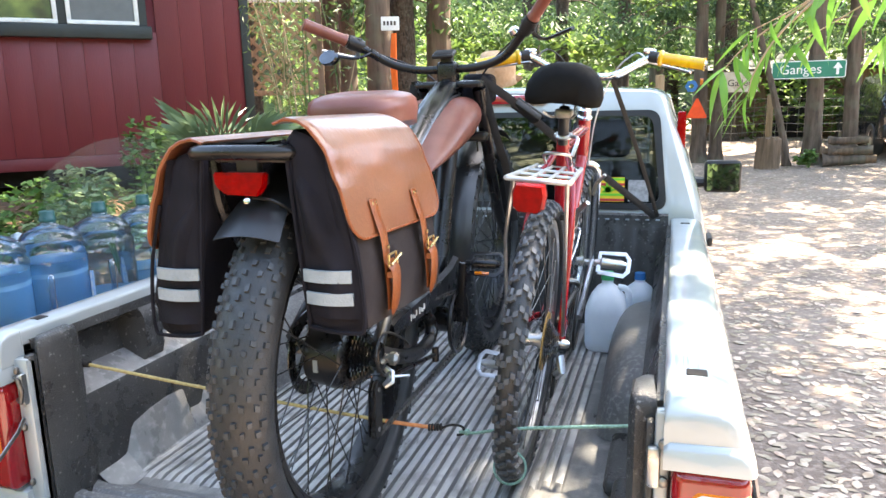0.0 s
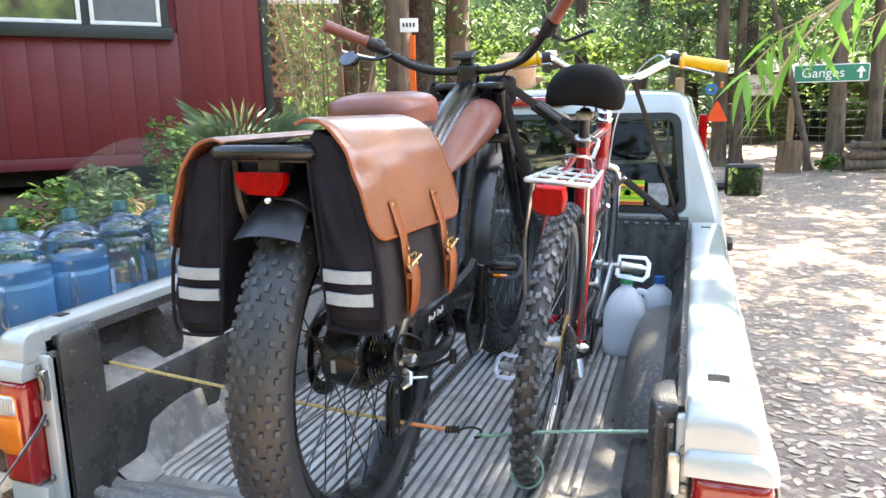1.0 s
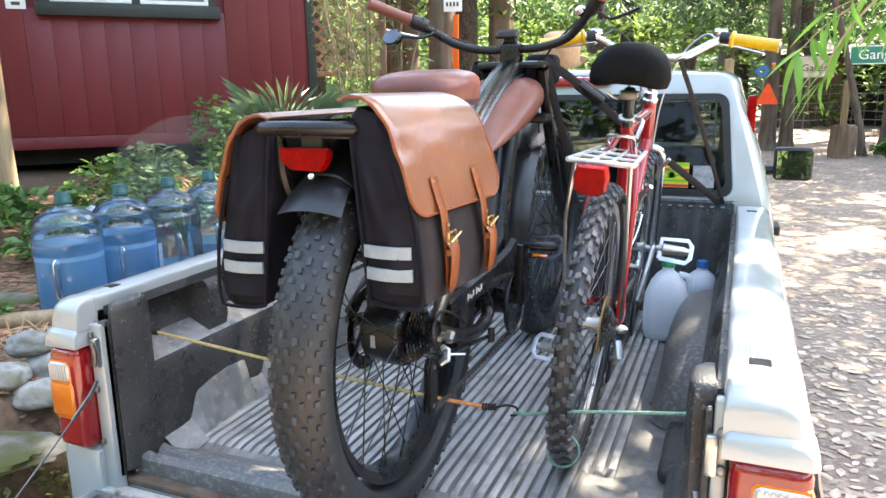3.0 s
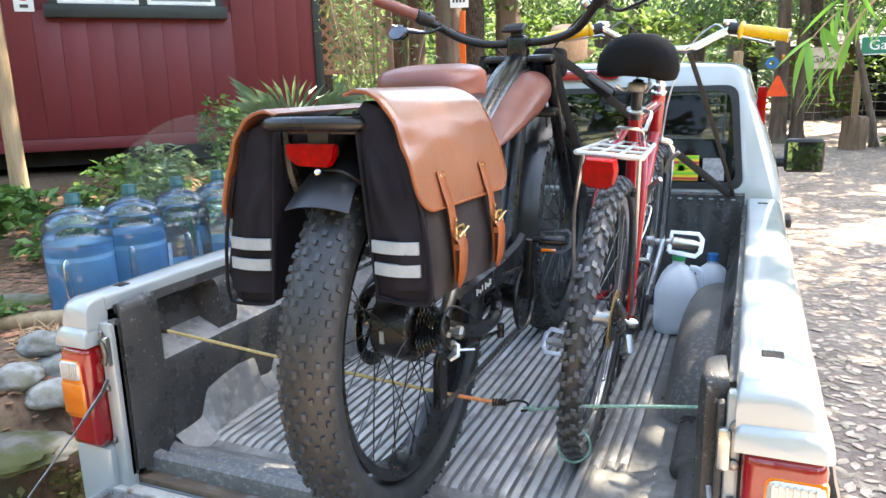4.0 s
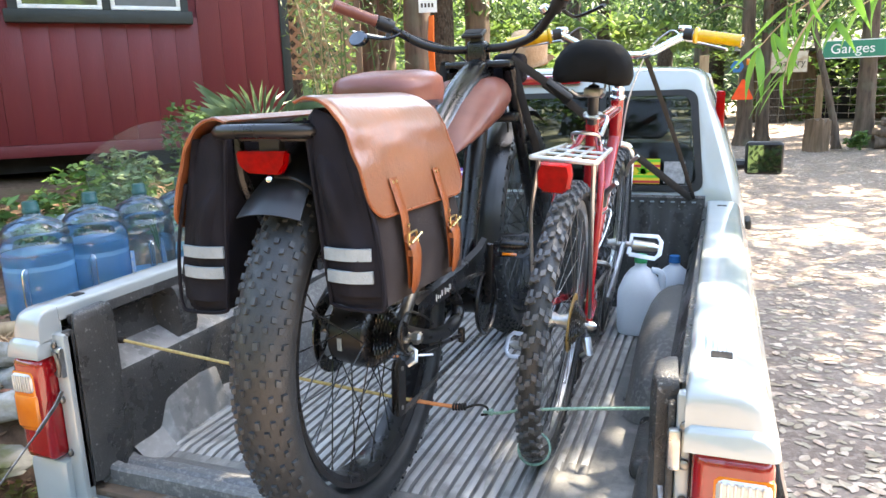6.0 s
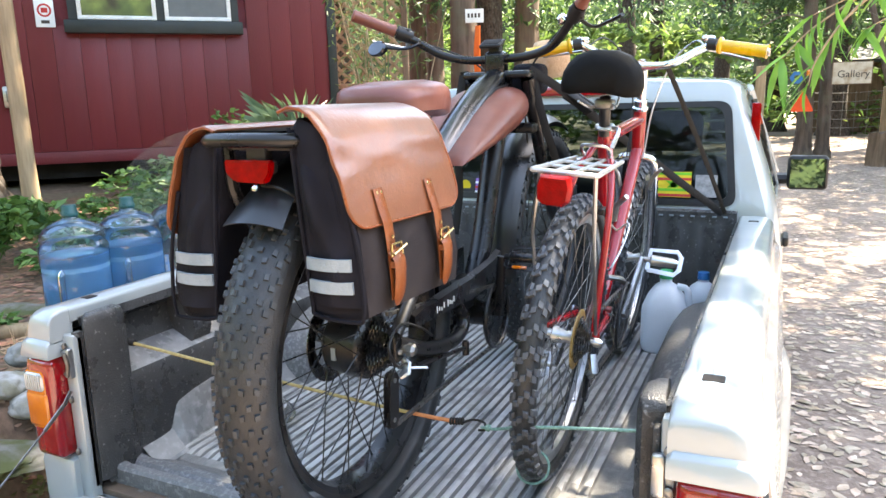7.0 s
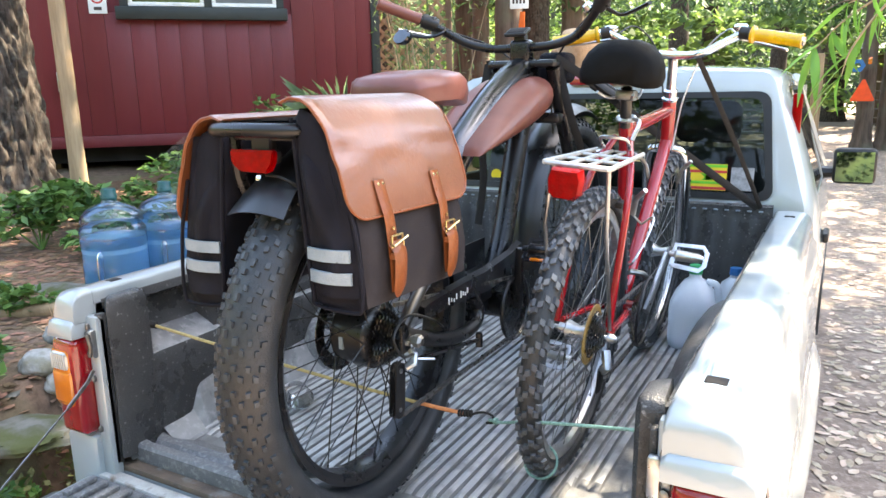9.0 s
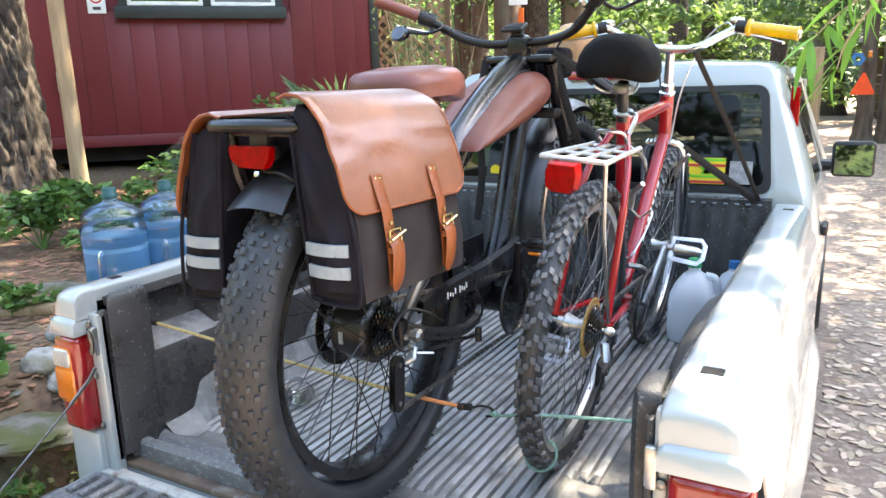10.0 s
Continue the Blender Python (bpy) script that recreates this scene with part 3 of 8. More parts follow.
    part("wheel_well", bm, M_WELL, truck, "dusty black moulded wheel well", sharp=60)
    # moulded hump and ledge between post and well
    if s > 0:
        part("liner_ledge", box(B(), (0.56, 0.42, FLOOR - 0.004), (0.645, 0.69, FLOOR + 0.045), 0.02, seg=3), M_LINER, truck)
        part("liner_ledge", box(B(), (0.585, 0.15, FLOOR - 0.004), (0.645, 0.41, FLOOR + 0.075), 0.025, seg=3), M_LINER, truck)
    if s < 0:
        bm = B()
        rings = []
        for y, h, foot in ((0.14, 0.040, 0.590), (0.205, 0.042, 0.592), (0.232, 0.046, 0.594), (0.240, 0.052, 0.600), (0.262, 0.108, 0.604), (0.272, 0.118, 0.606), (0.33, 0.132, 0.608), (0.40, 0.140, 0.612), (0.462, 0.134, 0.615), (0.470, 0.128, 0.616), (0.484, 0.062, 0.612), (0.53, 0.056, 0.606), (0.545, 0.060, 0.604), (0.560, 0.092, 0.600), (0.64, 0.096, 0.590), (0.70, 0.100, 0.575), (0.80, 0.104, 0.560)):
            row = []
            for x, f in ((0.664, 1.10), (0.648, 1.04), (0.640, 0.97), (0.634, 0.84), (0.5 * (0.634 + foot), 0.42), (foot, 0.05), (foot - 0.014, -0.02)):
                row.append((s * (x - 0.030), y, FLOOR + 0.001 + h * f))
            rings.append(row)
        loft(bm, rings, close=False)
        bmesh.ops.recalc_face_normals(bm, faces=bm.faces)
        part("liner_hump", bm, M_HUMP, truck, "dusty grey hump moulded in the liner", sharp=18)
    # latch
    latch = part("latch_striker", box(B(), (s * (0.634 + dx), -0.026, 0.985), (s * (0.664 + dx * 0.7), -0.008, 1.056), 0.006), M_ALLOY, truck, "zinc tailgate striker")
    bm = B()
    tube(bm, [(s * (x_ + dx), y_, z_) for x_, y_, z_ in ((0.64, -0.02, 1.045), (0.622, -0.03, 1.045), (0.616, -0.03, 1.02), (0.622, -0.03, 0.995), (0.64, -0.02, 0.995))], 0.005, 8)
    part("striker_loop", bm, M_STEEL, latch) if s < 0 else bm.free()
    for z in (1.06, 0.995, 0.93, 0.80):
        part("bolt", lathe(B(), [(0.0, 0), (0.009, 0), (0.009, 0.006), (0.004, 0.009), (0, 0.009)], 8, axis_m((s * (0.672 + dx * 0.6), -0.014, z), (0, -1, 0))), M_STEEL, truck)
    # tailgate stay cable
    bm = B()
    tube(bm, [(s * 0.655, -0.022, 0.955), (s * 0.66, -0.04, 0.93), (s * 0.675, -0.09, 0.885)], 0.0052, 8)
    tube(bm, [(s * 0.675, -0.09, 0.885), (s * 0.70, -0.40, 0.665)], 0.0026, 8)
    part("stay_cable", bm, M_STEEL, truck, "steel tailgate stay cable")

# floor of the liner with its ribs
bm = B()
sec = []
x = -0.612
edges = []
pitch, w = 0.0285, 0.0155
k0 = -int(0.47 / pitch)
row_x = [(-0.640, 0.006), (-0.592, 0.0)]
for k in range(k0 - 4, -k0 + 1):
    c = k * pitch
    row_x += [(c - w / 2 - 0.0045, 0.0), (c - w / 2 - 0.001, 0.0075), (c - w / 4, 0.0092), (c + w / 4, 0.0092), (c + w / 2 + 0.001, 0.0075), (c + w / 2 + 0.0045, 0.0)]
row_x += [(0.52, 0.0), (0.612, 0.006)]
rings = []
for y, h in ((0.075, 0.0), (0.20, 0.0), (0.222, 0.25), (0.245, 1.0), (0.405, 1.0), (0.42, 1.0), (0.45, 1.0), (1.74, 1.0), (1.755, 0.0), (1.776, 0.0)):
    row = []
    for x, z in row_x:
        hh = h
        if x > 0.40 and y < 0.43:
            hh = 0.0
        row.append((x, y, FLOOR - 0.004 + (z * hh if -0.591 < x < 0.53 else z)))
    rings.append(row)
loft(bm, rings, close=False)
bmesh.ops.recalc_face_normals(bm, faces=bm.faces)
# rib sides get the shaded tone, rib tops the lit one
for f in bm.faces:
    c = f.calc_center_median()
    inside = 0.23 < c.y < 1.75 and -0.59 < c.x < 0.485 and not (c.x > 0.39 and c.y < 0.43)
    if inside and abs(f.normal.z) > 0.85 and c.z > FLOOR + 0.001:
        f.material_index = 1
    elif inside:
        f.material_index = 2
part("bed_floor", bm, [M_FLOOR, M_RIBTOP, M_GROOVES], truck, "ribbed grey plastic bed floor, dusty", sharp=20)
part("bed_pan", box(B(), (-0.69, 0.02, 0.62), (0.69, 1.80, FLOOR - 0.012)), M_PAINT, truck)
bm = B()
lip = [(0.050, 0.690), (0.050, 0.728), (0.056, 0.735), (0.076, 0.735), (0.084, 0.729), (0.088, 0.716), (0.100, 0.713), (0.112, 0.722), (0.136, 0.722), (0.150, 0.712), (0.180, 0.700), (0.200, 0.694)]
rings = []
for x in (-0.640, -0.615, -0.590, -0.3, 0.0, 0.3, 0.59, 0.62, 0.655):
    up_ = 0.012 * smooth(-0.585, -0.635, x)
    rings.append([(x, y, z + up_ * (z > 0.70)) for y, z in lip])
loft(bm, rings, close=False)
bmesh.ops.recalc_face_normals(bm, faces=bm.faces)
part("liner_lip", bm, M_WELL, truck, "raised rim moulded along the rear of the liner", sharp=30)
bm = B()
box(bm, (-0.66, 0.018, 0.675), (0.66, 0.058, 0.692), 0.004)
part("sill_edge", bm, M_RUST, truck, "rusty steel sill at the tailgate hinge")

# front wall of the liner
bm = B()
rings = []
nx = 78
for z, dy in ((FLOOR - 0.005, 0.0), (FLOOR + 0.03, 0.004), (1.10, 0.012), (1.115, 0.012), (1.150, 0.014), (1.158, 0.03)):
    row = []
    for i in range(nx):
        x = -0.68 + 1.36 * i / (nx - 1)
        rib = 0.008 if (i % 4) in (1, 2) and FLOOR < z < 1.11 else 0.0
        row.append((x, 1.768 + dy - rib, z))
    rings.append(row)
loft(bm, rings, close=False)
bmesh.ops.recalc_face_normals(bm, faces=bm.faces)
bulk = part("front_wall", bm, M_LINER, truck, "ribbed black liner wall behind the cab", sharp=25)
me_dash = None
for i in range(34):
    x = -0.64 + 1.28 * i / 33
    if me_dash is None:
        d0 = part("top_notch", box(B(), (x - 0.008, 1.7765, 1.131), (x + 0.008, 1.785, 1.137), 0.002), M_REFLECT, bulk)
        me_dash, x00 = d0.data, x
    else:
        d = new("top_notch", me_dash)
        d.parent = bulk
        d.location = (x - x00, 0, 0)

# tailgate, let down
bm = B()
box(bm, (-0.70, -0.44, 0.625), (0.70, 0.012, 0.668), 0.012)
gate = part("tailgate", bm, M_PAINT, truck, "lowered tailgate")
bm = B()
box(bm, (-0.675, -0.42, 0.668), (0.675, -0.030, 0.676), 0.003)
part("tailgate_liner", bm, M_WELL, gate)
part("hinge_edge", box(B(), (-0.672, -0.028, 0.666), (0.672, 0.006, 0.681), 0.004), M_WORNEDGE, gate, "pale scraped edge along the hinge")
me_rib = None
for i in range(31):
    for j in range(3):
        x, y = -0.655 + 0.0425 * i, -0.085 - 0.115 * j
        if me_rib is None:
            d0 = part("liner_rib", box(B(), (x, y - 0.04, 0.675), (x + 0.020, y + 0.04, 0.688), 0.004), M_WELL, gate)
            me_rib, x00, y00 = d0.data, x, y
        else:
            d = new("liner_rib", me_rib)
            d.parent = gate
            d.location = (x - x00, y - y00, 0)
part("bumper", box(B(), (-0.84, -0.16, 0.44), (0.84, -0.02, 0.60), 0.03, seg=3), M_STEEL, truck, "painted rear bumper")

# cab
def cab_ring(y, wb, wt, zt, n=10):
    """Half sections of the cab at y: belt half width, roof half width, roof height."""
    half = [(0.80 * wb / 0.82, 0.50), (0.835 * wb / 0.82, 0.72), (wb + 0.015, 0.95), (wb, 1.06), (wb - 0.012, 1.13), (wb - 0.02, 1.165)]
    for k in range(1, 6):
        t = k / 5
        half.append((wb - 0.02 + (wt - wb + 0.02) * t ** 1.15, 1.165 + (zt - 0.09 - 1.165) * t))
    for k in range(1, 6):
        a = radians(90 * k / 5)
        half.append((wt - 0.085 * (1 - math.cos(a)) - 0.0, zt - 0.09 + 0.072 * math.sin(a)))
    half.append((wt * 0.5, zt - 0.003))
    pts = [(x, y, z) for x, z in half] + [(0, y, zt + 0.004)] + [(-x, y, z) for x, z in reversed(half)]
    return pts


def tilt_ring(r, lean):
    return [(x, y + lean * max(0.0, z - 1.13) / 0.45, z) for x, y, z in r]


bm = B()
st = [(1.835, 0.79, 0.625, 1.635, 0.10), (1.85, 0.808, 0.645, 1.648, 0.10), (1.885, 0.822, 0.662, 1.656, 0.10), (1.96, 0.828, 0.67, 1.66, 0.09), (2.08, 0.83, 0.672, 1.665, 0.05), (2.3, 0.83, 0.672, 1.67, 0), (2.72, 0.83, 0.67, 1.665, 0), (2.84, 0.83, 0.665, 1.655, 0.0), (3.05, 0.83, 0.65, 1.62, 0.0)]
rings = [tilt_ring(cab_ring(y, wb, wt, zt), lean) for y, wb, wt, zt, lean in st]
vs = loft(bm, rings, close=False)
kill = []
for f in bm.faces:
    c = f.calc_center_median()
    if 1.165 < c.z < 1.55 and abs(c.x) > 0.5 and (2.12 < c.y < 2.75 or c.y > 2.84):
        kill.append(f)
bmesh.ops.delete(bm, geom=kill, context="FACES")
bmesh.ops.recalc_face_normals(bm, faces=bm.faces)
bmesh.ops.solidify(bm, geom=bm.faces[:], thickness=0.02)
cab = part("cab", bm, M_PAINT, truck, "silver painted cab with rounded roof", sharp=45)


def back_pt(x, z, off=0.0):
    return (x, 1.835 + 0.10 * max(0.0, z - 1.13) / 0.45 + off, z)


def outline(pts, n):
    """Resample a closed outline to n points by length."""
    P = [Vector((a, b, 0)) for a, b in pts]
    P.append(P[0])
    L = [0]
    for a, b in zip(P, P[1:]):
        L.append(L[-1] + (b - a).length)
    res, j = [], 0
    for i in range(n):
        d = L[-1] * i / n
        while L[j + 1] < d:
            j += 1
        t = (d - L[j]) / max(1e-9, L[j + 1] - L[j])
        res.append(P[j].lerp(P[j + 1], t))
    return [(p.x, p.y) for p in res]


def trapez(wb, wt, zb, zt, r, n=6):
    """Rounded trapezoid, starting at the bottom right corner, anticlockwise."""
    c = [(wb, zb), (wt, zt), (-wt, zt), (-wb, zb)]
    pts = []
    for i in range(4):
        p, a, b = Vector(c[i]), Vector(c[i - 1]), Vector(c[(i + 1) % 4])
        u, v = (a - p).normalized() * r, (b - p).normalized() * r
        for k in range(n + 1):
            t = k / n
            pts.append(tuple((p + u) * (1 - t) ** 2 + p * 2 * t * (1 - t) + (p + v) * t * t))
    return pts


hole = trapez(0.672, 0.632, 1.165, 1.560, 0.05)
outer = trapez(0.79, 0.632, 1.10, 1.633, 0.06)
bm = B()
loft(bm, [[back_pt(x, z, 0.0) for x, z in outer], [back_pt(x, z, -0.006) for x, z in trapez(0.70, 0.645, 1.145, 1.585, 0.06)], [back_pt(x, z, -0.004) for x, z in hole], [back_pt(x, z, 0.03) for x, z in hole]])
bmesh.ops.recalc_face_normals(bm, faces=bm.faces)
part("cab_back", bm, M_PAINT, cab, sharp=60)
bm = B()
inner = trapez(0.645, 0.605, 1.19, 1.537, 0.045)
loft(bm, [[back_pt(x, z, 0.004) for x, z in hole], [back_pt(x, z, -0.010) for x, z in hole], [back_pt(x, z, -0.010) for x, z in inner], [back_pt(x, z, 0.006) for x, z in inner]])
bmesh.ops.recalc_face_normals(bm, faces=bm.faces)
part("window_seal", bm, M_PLASTIC, cab, "black rubber window seal", sharp=60)
bm = B()
vv = [bm.verts.new(back_pt(x, z, 0.0)) for x, z in inner]
bm.faces.new(vv)
rw = part("rear_window", bm, M_GLASS, cab, "tinted rear window with slider frame")
for x in (-0.27, 0.27):
    part("slider_frame", plate(B(), [back_pt(x - 0.012, 1.185, -0.008), back_pt(x + 0.012, 1.185, -0.008), back_pt(x + 0.012, 1.54, -0.008), back_pt(x - 0.012, 1.54, -0.008)], 0.006), M_PLASTIC, cab)
for s in (-1, 1):
    bm = B()
    g = [(s * 0.805, 2.10, 1.165), (s * 0.805, 2.80, 1.165), (s * 0.69, 2.80, 1.56), (s * 0.69, 2.13, 1.56)]
    bm.faces.new([bm.verts.new(p) for p in g])
    part("door_window", bm, M_GLASS, cab)
    part("door_handle", box(B(), (s * 0.838, 2.06, 0.98), (s * 0.862, 2.2, 1.02), 0.01), M_PLASTIC, cab)
    part("side_marker", box(B(), (s * 0.70, 1.985, 1.40), (s * 0.7345, 2.01, 1.55), 0.008), M_REDLENS, cab) if s > 0 else None
    # door mirror
    mir = part("door_mirror", box(B(), (s * 0.845, 2.77, 1.125), (s * 1.022, 2.85, 1.288), 0.022, seg=3), M_PLASTIC, truck, "black door mirror")
    bm = B()
    q = [(s * 0.858, 2.742, 1.140), (s * 1.010, 2.752, 1.138), (s * 1.010, 2.768, 1.275), (s * 0.858, 2.758, 1.272)]
    plate(bm, q if s > 0 else q[::-1], -0.004)
    part("mirror_glass", bm, M_MIRROR, mir)
    bm = B()
    tube(bm, [(s * 0.79, 2.84, 1.17), (s * 0.88, 2.82, 1.175)], [0.045, 0.034], 8, flat=(1, 0.7))
    part("mirror_arm", bm, M_PLASTIC, mir)
bm = B()
vv = [bm.verts.new(p) for p in ((-0.76, 3.62, 1.12), (0.76, 3.62, 1.12), (0.60, 3.0, 1.60), (-0.60, 3.0, 1.60))]
bm.faces.new(vv)
part("windscreen", bm, M_GLASS, cab)
for s in (-1, 1):
    part("screen_pillar", tube(B(), [(s * 0.79, 3.66, 1.10), (s * 0.64, 3.0, 1.61)], 0.028, 8), M_PAINT, cab)
bm = B()
rings = []
for y, zt, w in ((3.05, 1.10, 0.80), (3.6, 1.10, 0.80), (4.2, 1.05, 0.79), (4.42, 1.0, 0.77), (4.47, 0.9, 0.74)):
    rings.append([(w * 1.02, y, 0.42), (w * 1.03, y, 0.8), (w, y, zt - 0.09), (w - 0.06, y, zt - 0.02), (0, y, zt + 0.015), (-w + 0.06, y, zt - 0.02), (-w, y, zt - 0.09), (-w * 1.03, y, 0.8), (-w * 1.02, y, 0.42)])
loft(bm, rings, close=False)
bm.faces.new([bm.verts.new(p) for p in reversed(rings[-1])])
bmesh.ops.recalc_face_normals(bm, faces=bm.faces)
part("front_body", bm, M_PAINT, truck, sharp=40)
part("chassis", box(B(), (-0.55, 0.1, 0.36), (0.55, 4.2, 0.50), 0.02), M_DARK, truck)
part("front_bumper", box(B(), (-0.82, 4.40, 0.40), (0.82, 4.56, 0.58), 0.03), M_STEEL, truck)
for yy in (WELL_Y, 3.95):
    for s in (-1, 1):
        mm = axis_m((s * 0.74, yy, 0.335), (s, 0, 0))
        wh = part("wheel", lathe(B(), [(0.20, -0.10), (0.31, -0.105), (0.335, -0.07), (0.337, 0), (0.335, 0.07), (0.31, 0.105), (0.20, 0.10)], 32, mm), M_RUBBER, truck)
        part("wheel_rim", lathe(B(), [(0.0, 0.05), (0.06, 0.05), (0.09, 0.02), (0.17, 0.03), (0.20, 0.095), (0.205, 0.10)], 24, mm), M_ALLOY, wh)
# third brake lamp and cab interior
part("high_brake_lamp", box(B(), (-0.14, 1.905, 1.592), (0.175, 1.96, 1.632), 0.012), M_DARKRED, cab, "red high brake lamp")
for x in (-0.38, 0.38):
    seat = part("seat_back", box(B(), (x - 0.24, 2.12, 0.75), (x + 0.24, 2.27, 1.33), 0.06, seg=3), M_SEATFAB, cab, "dark cloth seat")
    part("headrest", box(B(), (x - 0.13, 2.13, 1.35), (x + 0.13, 2.22, 1.52), 0.045, seg=3), M_SEATFAB, cab)
part("dashboard", box(B(), (-0.76, 2.95, 0.85), (0.76, 3.5, 1.13), 0.06, seg=3), M_CLOTHDARK, cab)
part("steering_wheel", ring(B(), (-0.38, 2.86, 1.16), (0, -0.75, 0.6), 0.18, 0.014), M_CLOTHDARK, cab)
part("rear_view_mirror", box(B(), (-0.10, 2.93, 1.46), (0.12, 2.95, 1.52), 0.012), M_CLOTHDARK, cab)
part("cab_floor", box(B(), (-0.78, 1.87, 0.50), (0.78, 3.2, 0.56)), M_CLOTHDARK, cab)
part("cab_trim", box(B(), (-0.77, 1.87, 0.56), (0.77, 1.95, 1.14), 0.02), M_CLOTHDARK, cab)
# stickers on the rear glass
def decal(x0, x1, z0, z1, material, off, label=""):
    q = [back_pt(x0, z0, off), back_pt(x1, z0, off), back_pt(x1, z1, off), back_pt(x0, z1, off)]
    return part("sticker", plate(B(), q, 0.0008), material, rw, label)


st1 = decal(0.37, 0.505, 1.195, 1.292, M_YELLOW, -0.002, "yellow, red and green striped sticker")
for i, mm in enumerate((M_FLAGRED, M_LIME, M_YELLOW, M_FLAGRED, M_LIME)):
    decal(0.37, 0.505, 1.198 + 0.0205 * i, 1.208 + 0.0205 * i, mm, -0.0035)
bm = B()
c = Vector(back_pt(0.44, 1.243, -0.0055))
for k in range(7):
    a = radians(-60 + 50 * k)
    tip = c + Vector((0.036 * math.sin(a), 0, 0.036 * math.cos(a)))
    l, r = c + Vector((0.010 * math.sin(a - 1), 0, 0.010 * math.cos(a - 1))), c + Vector((0.010 * math.sin(a + 1), 0, 0.010 * math.cos(a + 1)))
    bm.faces.new([bm.verts.new(p) for p in (c, r, tip, l)])
part("sticker", bm, M_LIME, rw)
decal(0.52, 0.60, 1.198, 1.282, M_GREYVINYL, -0.002, "small round grey decal")
decal(-0.485, -0.40, 1.185, 1.25, M_PLASTIC, -0.002, "small black sticker with a yellow emblem")
part("sticker", lathe(B(), [(0, 0), (0.025, 0), (0.025, 0.001), (0, 0.001)], 20, axis_m(back_pt(-0.442, 1.218, -0.0045), (0, -1, 0))), M_YELLOW, rw)
decal(-0.395, -0.285, 1.185, 1.25, M_FLAGBLUE, -0.002, "faded flag sticker")
for i in range(3):
    decal(-0.395, -0.285, 1.188 + 0.02 * i, 1.197 + 0.02 * i, (M_SIGNWHITE, M_FLAGRED, M_SIGNWHITE)[i], -0.0035)


